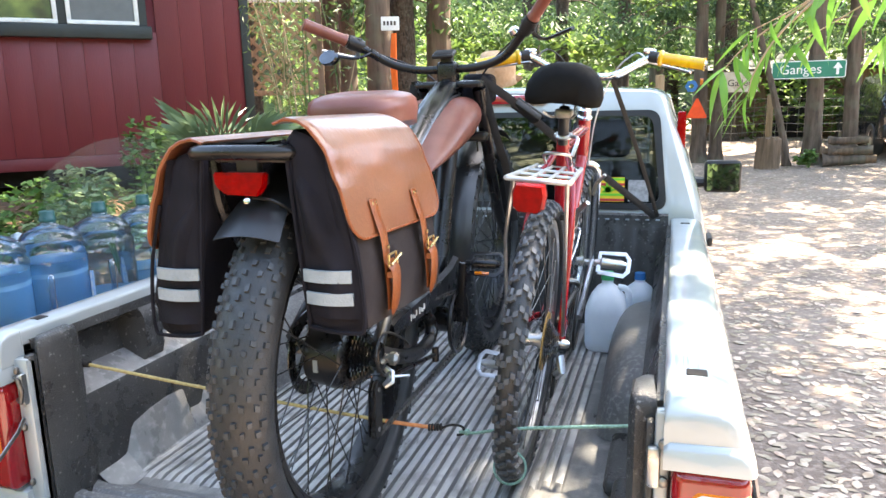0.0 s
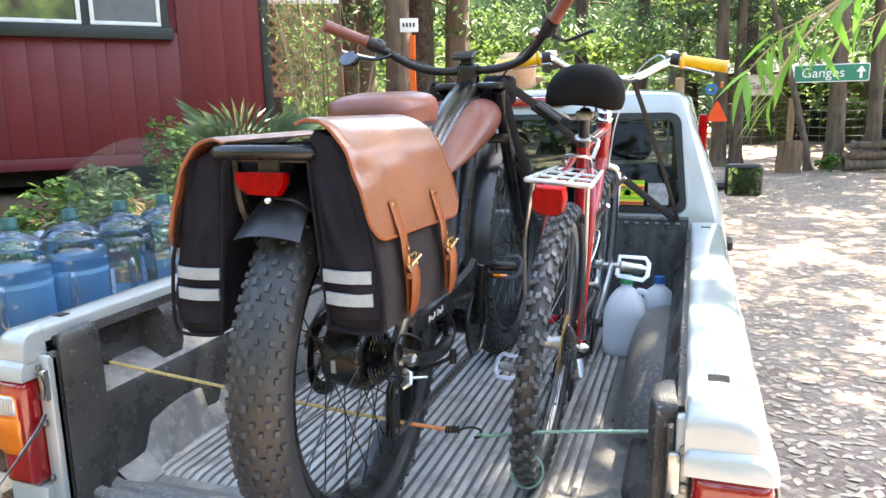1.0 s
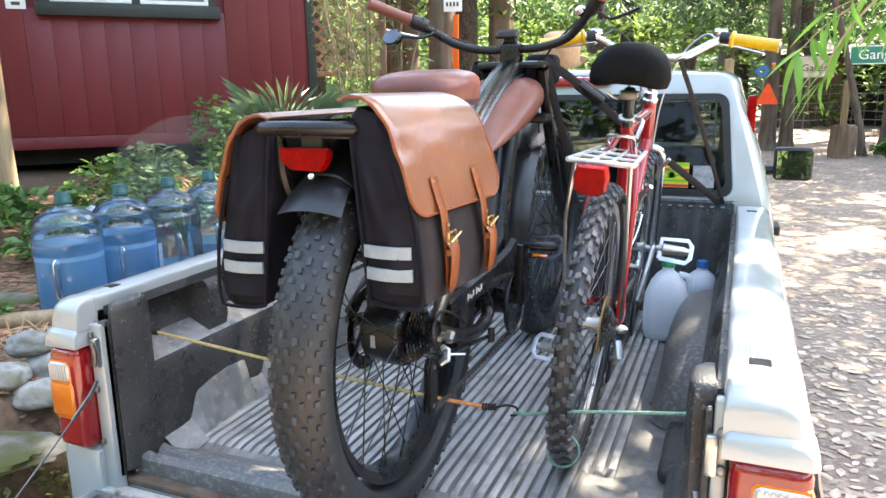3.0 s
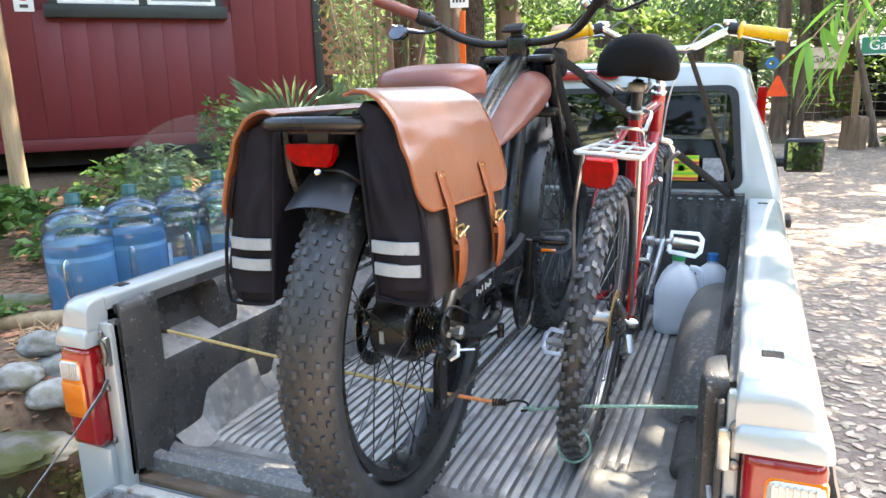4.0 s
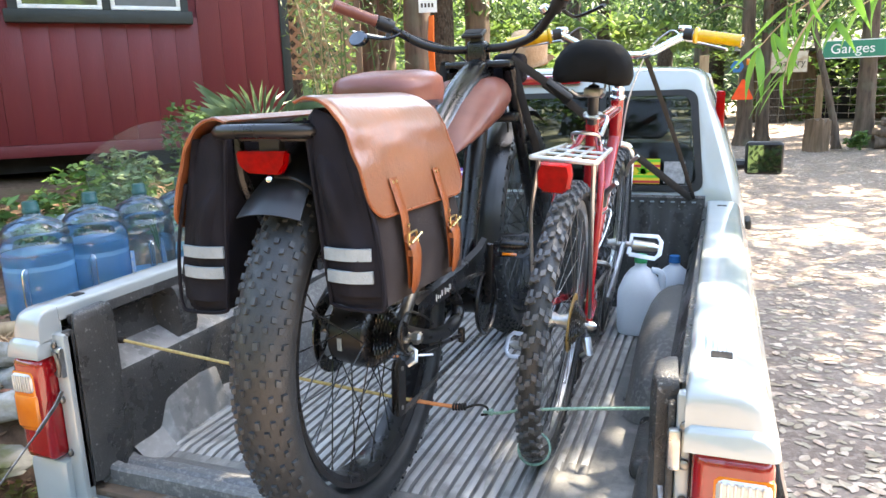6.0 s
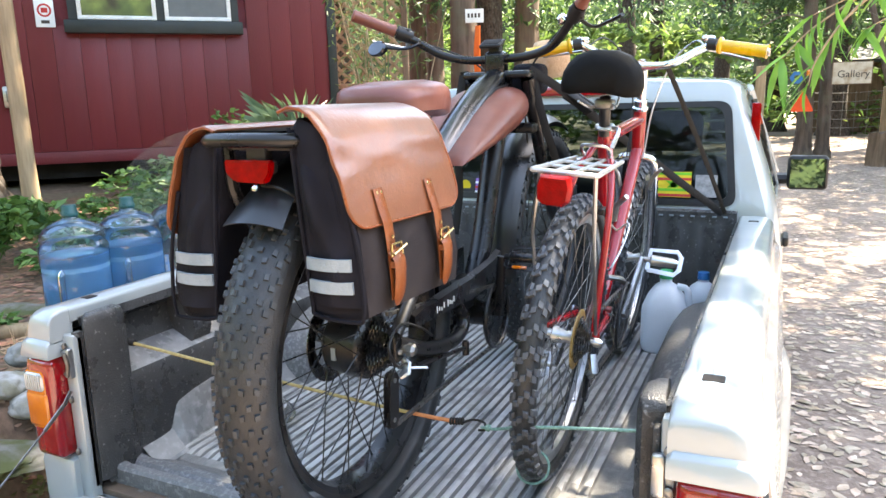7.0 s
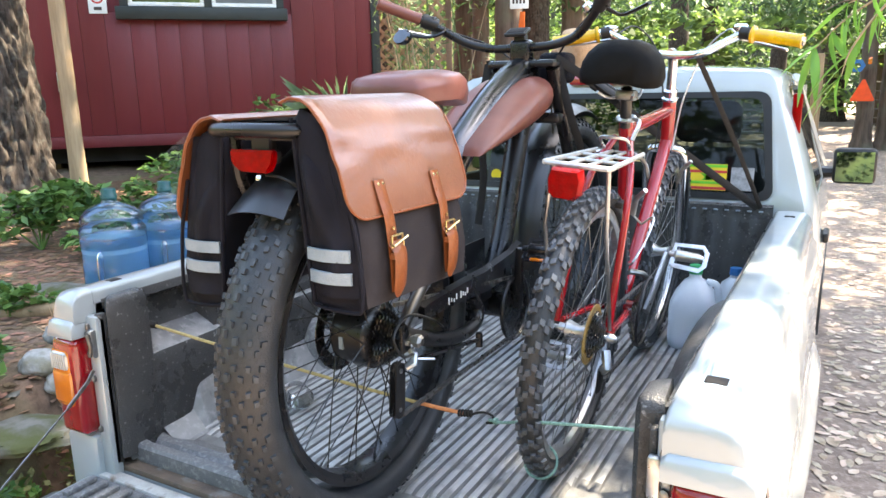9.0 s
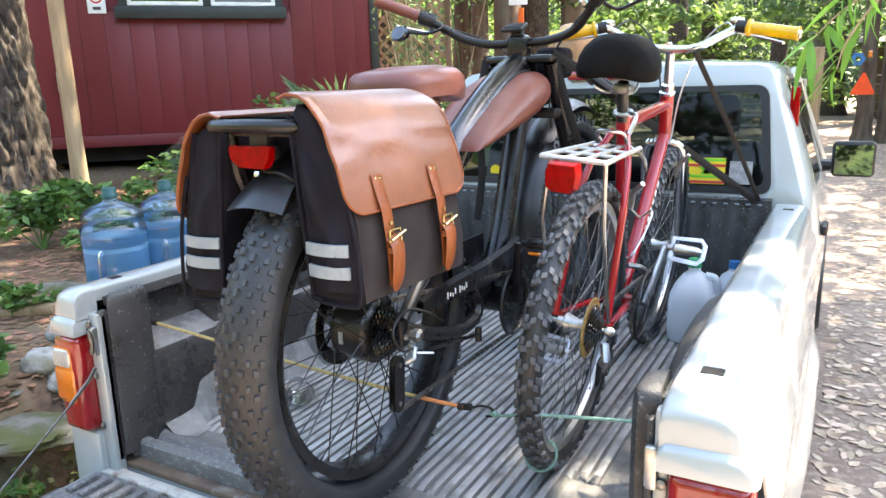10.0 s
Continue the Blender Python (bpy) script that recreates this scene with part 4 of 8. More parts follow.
# ---- bicycles ----
def bike_wheel(name, parent, y, z, R, width, rim_r, rim_w, spokes, knob, rows, hub, rim_mat, spoke_r=0.0011, pattern="block"):
    """A spoked wheel with knobbly tyre at (0, y, z) of the bicycle's frame, axle along x."""
    mm = axis_m((0, y, z), (1, 0, 0))
    w2 = rim_w / 2
    rim = part(name, lathe(B(), [(rim_r + 0.022, -w2), (rim_r + 0.012, -w2 - 0.001), (rim_r, -w2 * 0.8), (rim_r - 0.006, 0), (rim_r, w2 * 0.8), (rim_r + 0.012, w2 + 0.001), (rim_r + 0.022, w2), (rim_r + 0.01, 0)], 56, mm, close=True), rim_mat, parent, local=True)
    h = R - rim_r - 0.012
    prof = []
    for k in range(17):
        a = radians(-35 + 250 * k / 16)
        prof.append((rim_r + 0.012 + h * 0.52 + h * 0.48 * math.sin(a), width / 2 * math.cos(a) * (1.0 if abs(math.cos(a)) < 0.99 else 1.0)))
    part("tyre", lathe(B(), prof, 64, mm, close=True), M_RUBBER, rim, local=True, sharp=80)
    # knobs
    V, F = [], []
    rc, hr, wr = rim_r + 0.012 + h * 0.52, h * 0.48, width / 2
    rng = random.Random(5)
    for i in range(rows):
        th0 = 2 * math.pi * i / rows
        if pattern == "block":
            slots = (-66, -40, -13, 13, 40, 66) if i % 2 else (-54, -27, 0, 27, 54)
        else:
            slots = (-66, -24, 24, 66) if i % 2 else (-47, 0, 47)
        for sl in slots:
            th = th0 + (0.012 if pattern == "block" else 0.03) * (1 if (sl > 0) else -1) * (i % 2)
            a = radians(sl)
            cr, cx = rc + hr * math.cos(a), wr * math.sin(a)
            nrm_r, nrm_x = math.cos(a), math.sin(a)
            tan_r, tan_x = -math.sin(a), math.cos(a)
            ku, kv, kh = knob
            if pattern != "block" and abs(sl) > 30:
                ku, kv = kv * 0.9, ku * 1.3
            if abs(sl) > 60:
                ku *= 1.15
            sk = 0.35 * (1 if sl > 0 else -1) if pattern != "block" else rng.uniform(-0.25, 0.25)
            if pattern == "block":
                ku, kv = ku * rng.uniform(0.85, 1.2), kv * (1.35 if i % 3 == 0 and abs(sl) < 20 else rng.uniform(0.85, 1.1))
            b0 = len(V)
            for hh, sc in ((-0.003, 1.0), (kh, 0.82)):
                for du, dv in ((-1, -1), (1, -1), (1, 1), (-1, 1)):
                    u, v = du * ku / 2 * sc, dv * kv / 2 * sc + du * ku / 2 * sk
                    r = cr + nrm_r * hh + tan_r * u
                    x = cx + nrm_x * hh + tan_x * u
                    t2 = th + v / cr
                    V.append((x, y + r * math.cos(t2), z + r * math.sin(t2)))
            F += [(b0 + 4, b0 + 5, b0 + 6, b0 + 7)] + [(b0 + k, b0 + (k + 1) % 4, b0 + 4 + (k + 1) % 4, b0 + 4 + k) for k in range(4)]
    tr = quads("tread", V, F, M_KNOB if pattern == "block" else M_GREYTREAD, rim)
    tagged(tr, kind="stuff")
    # spokes
    hr_, hx = hub
    me, kept = None, []
    for i in range(spokes):
        side = 1 if i % 2 else -1
        a = 2 * math.pi * i / spokes
        lean = (0.55 if (i // 2) % 2 else -0.55)
        if i < 4 or me is None:
            bm = B()
            p0 = Vector((side * hx, hr_ * math.cos(a + lean), hr_ * math.sin(a + lean)))
            p1 = Vector((side * 0.006, (rim_r + 0.002) * math.cos(a), (rim_r + 0.002) * math.sin(a)))
            rod(bm, p0, p1, spoke_r, n=5)
            rod(bm, p1 + (p0 - p1).normalized() * 0.014, p1, spoke_r * 1.9, n=5)
            sp = part("spoke", bm, M_BLACK if rim_mat == M_BLACK else M_STEEL, rim, local=True)
            sp.location = (0, y, z)
            if i == 3:
                me = True
            kept.append((sp.data, a))
        else:
            data, a0 = kept[i % 4]
            sp = new("spoke", data)
            sp.parent = rim
            sp.location, sp.rotation_euler = (0, y, z), (a - a0, 0, 0)
    return rim


def cogs(parent, x0, y, z, radii, dx, material, name="cog"):
    """A stack of toothed sprockets."""
    for i, r in enumerate(radii):
        n = max(10, int(r * 2 * math.pi / 0.0127))
        bm = B()
        pts = []
        for k in range(n * 2):
            rr = r if k % 2 else r - 0.006
            a = math.pi * k / n
            pts.append((rr * math.cos(a), rr * math.sin(a)))
        x = x0 + dx * i
        loft(bm, [[(x - 0.001, y + a, z + b) for a, b in pts], [(x + 0.001, y + a, z + b) for a, b in pts]], cap=(True, True))
        bmesh.ops.recalc_face_normals(bm, faces=bm.faces)
        part(name, bm, material, parent, local=True)


def chain(parent, pts, name="chain"):
    bm = B()
    P = spline(pts, 2)
    L = sum((b - a).length for a, b in zip(P, P[1:]))
    n = int(L / 0.0127)
    d, seg, acc = L / n, 0, 0.0
    for i in range(n):
        s0 = i * d
        while seg < len(P) - 2 and acc + (P[seg + 1] - P[seg]).length < s0:
            acc += (P[seg + 1] - P[seg]).length
            seg += 1
        u = (P[seg + 1] - P[seg]).normalized()
        c = P[seg] + u * (s0 - acc + d / 2)
        w = 0.0045 if i % 2 else 0.003
        m = Matrix.Translation(c) @ u.to_track_quat("Y", "Z").to_matrix().to_4x4()
        box(bm, (-w, -d * 0.62, -0.004), (w, d * 0.62, 0.004), 0.0, m)
    return part(name, bm, M_CHAIN, parent, local=True)


def pedal(parent, at, axis=1, wide=0.095, material=None, amber=True, tilt=0.0):
    """A cage pedal whose axle leaves the crank at the given place."""
    x, y, z = at
    s = axis
    bm = B()
    m = Matrix.Translation(at) @ pose(0, 0, 0, tilt, 0, 0)
    pts = [(s * 0.012, -0.032, 0), (s * (wide - 0.012), -0.036, 0), (s * wide, -0.02, 0), (s * wide, 0.02, 0), (s * (wide - 0.012), 0.036, 0), (s * 0.012, 0.032, 0), (s * 0.012, -0.032, 0)]
    tube(bm, [m @ Vector(p) for p in pts], 0.0042, 6, flat=(0.6, 1.8), up=(1, 0, 0.01))
    pd = part("pedal", bm, material or M_ALLOY, parent, "cage pedal", local=True)
    bm = B()
    tube(bm, [m @ Vector((0, 0, 0)), m @ Vector((s * 0.014, 0, 0)), m @ Vector((s * 0.02, 0, 0)), m @ Vector((s * (wide - 0.02), 0, 0)), m @ Vector((s * (wide - 0.006), 0, 0))], [0.008, 0.009, 0.016, 0.014, 0.008], 10)
    part("axle_body", bm, material or M_ALLOY, pd, local=True)
    if amber:
        for q in (-1,):
            part("reflector", box(B(), (min(s * 0.03, s * (wide - 0.03)), q * 0.034 - 0.004, -0.006), (max(s * 0.03, s * (wide - 0.03)), q * 0.034 + 0.004, 0.006), 0.002, m), M_AMBER, pd, local=True)
    return pd


# -- electric fat-tyre bicycle --
FX, FY, FZ = 0.035, 0.12, FLOOR + 0.003
fat = thing("fat_tyre_bicycle", "black cruiser electric bicycle with fat knobbly tyres and brown seat", "bicycle", (FX, FY, FZ))
R1 = 0.392
HY = 0.040


def F(dx, y, z):
    """Bicycle frame place from an offset across and world y, z."""
    return Vector((dx, y - FY, z - FZ))


AX2 = (0.0, 1.40, FZ + R1)
rw1 = bike_wheel("rear_wheel", fat, HY, R1, R1, 0.108, 0.288, 0.07, 36, (0.0088, 0.0115, 0.0048), 112, (0.062, 0.04), M_BLACK, 0.0015)
fw1 = bike_wheel("front_wheel", fat, AX2[1] - FY, R1, R1, 0.108, 0.288, 0.07, 36, (0.0088, 0.0115, 0.0048), 112, (0.025, 0.04), M_BLACK, 0.0015)
hm = axis_m((0, HY, R1), (1, 0, 0))
part("hub_motor", lathe(B(), [(0.0, -0.055), (0.03, -0.055), (0.058, -0.050), (0.066, -0.043), (0.067, -0.040), (0.067, -0.004), (0.071, -0.002), (0.071, 0.034), (0.066, 0.040), (0.03, 0.05), (0.0, 0.05)], 36, hm), M_BLACK, rw1, "black hub motor", local=True)
part("motor_label", box(B(), (-0.020, HY - 0.0690, R1 - 0.018), (-0.010, HY - 0.0625, R1 + 0.008), 0.0, Matrix()), M_REFLECT, rw1, local=True)
bm = B()
lathe(bm, [(0.062, -0.002), (0.09, -0.002), (0.09, 0.0), (0.062, 0.0)], 40, axis_m((-0.062, HY, R1), (1, 0, 0)), close=True)
part("brake_disc", bm, M_COG, rw1, local=True)
for k in range(6):
    a = math.pi * k / 3
    part("disc_arm", rod(B(), (-0.062, HY + 0.03 * math.cos(a), R1 + 0.03 * math.sin(a)), (-0.062, HY + 0.066 * math.cos(a + 0.5), R1 + 0.066 * math.sin(a + 0.5)), 0.004, n=6), M_COG, rw1, local=True)
cogs(rw1, 0.056, HY, R1, [0.060, 0.056, 0.051, 0.046, 0.041, 0.035, 0.030], 0.0050, M_COG)
bm = B()
rod(bm, (-0.11, HY, R1), (0.125, HY, R1), 0.009, n=10)
lathe(bm, [(0, 0), (0.014, 0), (0.014, 0.012), (0.008, 0.018), (0, 0.018)], 6, axis_m((0.12, HY, R1), (1, 0, 0)))
part("axle", bm, M_STEEL, rw1, local=True)
# frame: arched spine, down tube, seat stays, box beams
bm = B()
tube(bm, spline([F(0, 1.02, 1.645), F(0, 0.93, 1.622), F(0, 0.80, 1.568), F(0, 0.66, 1.490), F(0, 0.56, 1.415), F(0, 0.495, 1.32), F(0, 0.475, 1.19), F(0, 0.50, 1.08)], 6), 0.040, 18)
frm = part("frame", bm, M_GUN, fat, "polished gunmetal arched steel frame", local=True)
bm = B()
tube(bm, spline([F(0, 1.02, 1.58), F(0, 0.93, 1.36), F(0, 0.84, 1.14), F(0, 0.72, 1.02), F(0, 0.58, 1.01)], 6), 0.032, 12)
part("down_tube", bm, M_BLACK, frm, local=True)
rod(bm := B(), F(0, 1.0, 1.665), F(0, 1.065, 1.515), 0.030, n=14)
part("head_tube", bm, M_BLACK, frm, local=True)
for s in (-1, 1):
    bm = B()
    rings = []
    for y, zb, zt, xo in ((0.235, 1.112, 1.146, 0.084), (0.27, 1.106, 1.150, 0.083), (0.42, 1.098, 1.152, 0.080), (0.56, 1.085, 1.150, 0.075), (0.74, 1.085, 1.158, 0.065), (0.84, 1.07, 1.165, 0.05)):
        rings.append([F(s * xo, y, zb), F(s * (xo + 0.016), y, zb + 0.006), F(s * (xo + 0.016), y, zt - 0.006), F(s * xo, y, zt)])
    loft(bm, rings, cap=(True, True))
    bmesh.ops.recalc_face_normals(bm, faces=bm.faces)
    part("chainstay_beam", bm, M_BLACK, frm, local=True)
    bm = B()
    tube(bm, spline([F(s * 0.025, 0.55, 1.40), F(s * 0.062, 0.445, 1.35), F(s * 0.082, 0.36, 1.27), F(s * 0.092, 0.25, 1.195), F(s * 0.098, 0.15, 1.125)], 6), 0.0135, 12)
    part("seat_stay", bm, M_SATIN, frm, local=True)
    bm = B()
    tube(bm, spline([F(s * 0.096, 0.150, 1.110), F(s * 0.098, 0.22, 1.078), F(s * 0.098, 0.31, 1.045), F(s * 0.096, 0.42, 1.024), F(s * 0.093, 0.49, 1.032), F(s * 0.088, 0.512, 1.060), F(s * 0.080, 0.49, 1.095)], 6), 0.0165, 12)
    part("chainstay", bm, M_BLACK, frm, local=True)
    # brand lettering becomes small bars
    for i, (a, l) in enumerate(((0.345, 0.050), (0.405, 0.045))):
        for j in range(4):
            part("lettering", box(B(), F(s * 0.0955, a + l * j / 4, 1.116 + 0.003 * (j % 2)), F(s * 0.0985, a + l * j / 4 + l * 0.07, 1.132 - 0.004 * (j % 3)), 0.0), M_SIGNWHITE, frm, local=True)
# rack hoop and stays
bm = B()
hoop = [F(0.083, 0.34, 1.520), F(0.085, 0.10, 1.528), F(0.083, -0.07, 1.530), F(0.066, -0.118, 1.530), F(0.02, -0.131, 1.531), F(-0.05, -0.131, 1.531), F(-0.094, -0.118, 1.530), F(-0.105, -0.07, 1.528), F(-0.105, 0.10, 1.524), F(-0.09, 0.34, 1.515)]
tube(bm, spline([Vector((p.x - 0.002, p.y, p.z)) for p in hoop], 5), 0.0125, 10)
rack = part("rear_rack", bm, M_BLACK, fat, "black tubular rear rack", local=True)
for s in (-1, 1):
    bm = B()
    tube(bm, spline([F(s * 0.085, -0.085, 1.525), F(s * 0.080, -0.078, 1.43), F(s * 0.080, 0.0, 1.34), F(s * 0.082, 0.19, 1.24), F(s * 0.086, 0.30, 1.23)], 5), 0.011, 8)
    part("rack_leg", bm, M_BLACK, rack, local=True)
part("rack_plate", box(B(), F(-0.075, -0.10, 1.512), F(0.075, 0.30, 1.520), 0.003), M_BLACK, rack, local=True)
part("rack_brace", box(B(), F(-0.02, 0.30, 1.36), F(0.02, 0.33, 1.515), 0.004), M_BLACK, rack, local=True)


def mudguard(name, yc, a0, a1, r, half, n=22, bow=0.028):
    bm = B()
    rings = []
    for k in range(n + 1):
        a = radians(a0 + (a1 - a0) * k / n)
        row = []
        for j in range(9):
            u = -1 + j / 4
            rr = r - bow * u * u
            row.append((half * u * (1.0 if bow > 0.02 else 0.62 + 0.38 * max(0.0, 1 - k * 0.16) + 0.38 * (k > 6) * min(1.0, (k - 6) / 4)), yc + rr * math.cos(a), R1 + rr * math.sin(a)))
        rings.append(row)
    loft(bm, rings, close=False)
    bmesh.ops.recalc_face_normals(bm, faces=bm.faces)
    bmesh.ops.solidify(bm, geom=bm.faces[:], thickness=0.002)
    return part(name, bm, M_SATIN, fat, "satin black mudguard", local=True, sharp=60)


mg = mudguard("rear_mudguard", HY, 135.5, 60, 0.434, 0.062, 22, 0.014)
part("mudguard_bolt", lathe(B(), [(0, 0), (0.006, 0), (0.006, 0.003), (0, 0.006)], 10, axis_m(F(-0.004, -0.118, 1.452), (0, -1, 0.4))), M_CHROME, mg, local=True)
mudguard("front_mudguard", AX2[1] - FY, 186, 62, 0.440, 0.060)
# tail lamp
bm = B()
lo = [F(-0.044, -0.108, 1.462), F(0.018, -0.108, 1.460), F(0.030, -0.108, 1.476), F(0.033, -0.108, 1.498), F(-0.068, -0.108, 1.498), F(-0.062, -0.108, 1.476)]
hi = [Vector((p.x * 0.98, p.y - 0.016 + 0.004 * (p.z > 1.49 - FZ), p.z)) for p in lo]
loft(bm, [lo, hi], cap=(True, True))
bmesh.ops.recalc_face_normals(bm, faces=bm.faces)
bmesh.ops.bevel(bm, geom=bm.edges[:], offset=0.003, segments=2, affect="EDGES")
tl = part("tail_lamp", bm, M_REDLENS, fat, "red wedge-shaped tail lamp", local=True)
part("lamp_housing", box(B(), F(-0.058, -0.109, 1.474), F(0.022, -0.085, 1.497), 0.006), M_PLASTIC, tl, local=True)
part("lamp_bracket", box(B(), F(-0.03, -0.105, 1.475), F(0.01, -0.085, 1.53), 0.003), M_PLASTIC, tl, local=True)
bm = B()
tube(bm, spline([F(-0.005, -0.10, 1.455), F(0.035, -0.10, 1.45), F(0.06, -0.07, 1.42), F(0.075, 0.0, 1.36)], 5), 0.003, 6)
part("lamp_wire", bm, M_PLASTIC, tl, local=True)
# seat
bm = B()
rings = []
for y, hw, zt, th in ((0.245, 0.03, 1.600, 0.034), (0.252, 0.078, 1.612, 0.054), (0.28, 0.100, 1.622, 0.064), (0.34, 0.108, 1.630, 0.070), (0.40, 0.104, 1.634, 0.074), (0.46, 0.090, 1.632, 0.076), (0.51, 0.070, 1.624, 0.074), (0.545, 0.045, 1.612, 0.060), (0.558, 0.012, 1.596, 0.036)):
    row = []
    for k in range(14):
        a = 2 * math.pi * k / 14
        c, sn = math.cos(a), math.sin(a)
        row.append(F(hw * abs(c) ** 0.45 * (1 if c >= 0 else -1), y, zt - th / 2 + th / 2 * abs(sn) ** (0.7 if sn >= 0 else 0.3) * (1 if sn >= 0 else -1)))
    rings.append(row)
loft(bm, rings, cap=(True, True))
bmesh.ops.recalc_face_normals(bm, faces=bm.faces)
seat = part("seat", bm, M_VINYL, fat, "padded brown vinyl seat", local=True, sharp=60)
for s in (-1, 1):
    bm = B()
    tube(bm, spline([F(s * 0.05, 0.30, 1.575), F(s * 0.05, 0.34, 1.53), F(s * 0.02, 0.45, 1.46)], 5), 0.005, 6)
    part("seat_spring", bm, M_BLACK, seat, local=True)
rod(bm := B(), F(0, 0.47, 1.59), F(0, 0.535, 1.40), 0.014, n=10)
part("seat_post", bm, M_BLACK, fat, local=True)
# tank pads on both sides of the spine
for s in (-1, 1):
    bm = B()
    rings = []
    for y, zu, zl, bl in ((0.545, 1.442, 1.430, 0.080), (0.565, 1.468, 1.428, 0.090), (0.64, 1.512, 1.440, 0.104), (0.73, 1.562, 1.456, 0.114), (0.82, 1.604, 1.472, 0.118), (0.90, 1.628, 1.490, 0.117), (0.97, 1.634, 1.512, 0.108), (1.02, 1.622, 1.538, 0.086), (1.045, 1.598, 1.562, 0.05)):
        row = []
        for k in range(11):
            a = math.pi * k / 10
            row.append(F(s * (0.032 + (bl - 0.032) * math.sin(a) ** 0.8), y, (zu - 0.012 + zl) / 2 + (zu - 0.012 - zl) / 2 * math.cos(a)))
        row.append(F(s * 0.005, y, zl + 0.005))
        row.append(F(s * 0.005, y, zu - 0.017))
        rings.append(row if s > 0 else row[::-1])
    loft(bm, rings, cap=(True, True))
    bmesh.ops.recalc_face_normals(bm, faces=bm.faces)
    part("tank_pad", bm, M_VINYL, fat, "brown leather teardrop tank pad", local=True, sharp=60)
part("tank_core", tube(B(), spline([F(0, 0.60, 1.44), F(0, 0.75, 1.52), F(0, 0.90, 1.57), F(0, 1.0, 1.585)], 4), [0.02, 0.045], 10, flat=(0.7, 1.0)), M_BLACK, fat, local=True)
bm = B()
for s in (-1, 1):
    tube(bm, spline([F(s * 0.036, 0.58, 1.43), F(s * 0.036, 0.72, 1.535), F(s * 0.037, 0.86, 1.606), F(s * 0.038, 0.98, 1.628)], 5), 0.0045, 6)
part("tank_piping", bm, M_PLASTIC, fat, local=True)
# fork
bm = B()
for s in (-1, 1):
    part("fork_leg", tube(B(), spline([F(s * 0.088, 1.015, 1.645), F(s * 0.09, 1.10, 1.48), F(s * 0.09, 1.26, 1.23), F(s * 0.088, 1.40, 1.113)], 5), [0.021, 0.016], 10), M_BLACK, fat, local=True)
box(bm, F(-0.105, 1.02, 1.485), F(0.105, 1.085, 1.515), 0.01)
box(bm, F(-0.105, 0.975, 1.645), F(0.105, 1.035, 1.668), 0.01)
part("fork_crown", bm, M_BLACK, fat, local=True)
part("headlamp", lathe(B(), [(0.0, -0.05), (0.05, -0.045), (0.072, -0.01), (0.075, 0.03), (0.07, 0.04), (0.0, 0.045)], 24, axis_m(F(0, 1.12, 1.60), (0, 1, 0))), M_BLACK, fat, "round black headlamp", local=True)
part("controller_bag", box(B(), F(0.02, 1.06, 1.60), F(0.115, 1.15, 1.69), 0.02, seg=3), M_FABRIC, fat, local=True)
# handlebar
bm = B()
tube(bm, spline([F(-0.375, 0.845, 1.832), F(-0.30, 0.905, 1.797), F(-0.235, 0.945, 1.760), F(-0.17, 0.975, 1.722), F(-0.09, 0.992, 1.703), F(0, 0.995, 1.703), F(0.09, 0.992, 1.706), F(0.17, 0.975, 1.728), F(0.225, 0.945, 1.775), F(0.27, 0.905, 1.820), F(0.33, 0.845, 1.885)], 6), 0.0125, 12)
hb = part("handlebar", bm, M_BLACK, fat, "swept black cruiser handlebar", local=True)
for p0, p1 in ((F(-0.292, 0.911, 1.793), F(-0.39, 0.833, 1.839)), (F(0.275, 0.90, 1.826), F(0.345, 0.83, 1.90))):
    d = (p1 - p0)
    bm = B()
    tube(bm, [p0, p0 + d * 0.04, p0 + d * 0.08, p0 + d * 0.93, p0 + d * 0.97, p1], [0.019, 0.019, 0.0165, 0.017, 0.0185, 0.016], 14)
    part("grip", bm, M_VINYL, hb, "brown rubber grip", local=True)
    u = d.normalized()
    part("switch_clamp", tube(B(), [p0 - u * 0.055, p0 - u * 0.02, p0 - u * 0.005], [0.019, 0.022, 0.02], 10), M_PLASTIC, hb, local=True)
    sgn = -1 if p0.x < 0 else 1
    q = p0 - u * 0.03 + Vector((0, 0.02, -0.012))
    bm = B()
    tube(bm, spline([q, q + Vector((sgn * 0.03, 0.05, -0.02)), q + Vector((sgn * 0.075, 0.03, -0.012)), q + Vector((sgn * 0.12, -0.005, 0.0))], 5), 0.006, 6, flat=(1.3, 0.8))
    part("brake_lever", bm, M_PLASTIC if sgn > 0 else M_ALLOY, hb, local=True)
    bm = B()
    tube(bm, spline([q, q + Vector((-sgn * 0.06, 0.05, -0.02)), F(sgn * 0.10, 1.06, 1.70), F(sgn * 0.05, 1.10, 1.62), F(sgn * 0.06, 1.10, 1.45)], 6), 0.003, 6)
    part("brake_cable", bm, M_PLASTIC, hb, local=True)
    part("button_box", box(B(), (q.x - 0.02, q.y - 0.03, q.z - 0.006), (q.x + 0.02, q.y, q.z + 0.03), 0.006), M_PLASTIC, hb, local=True)
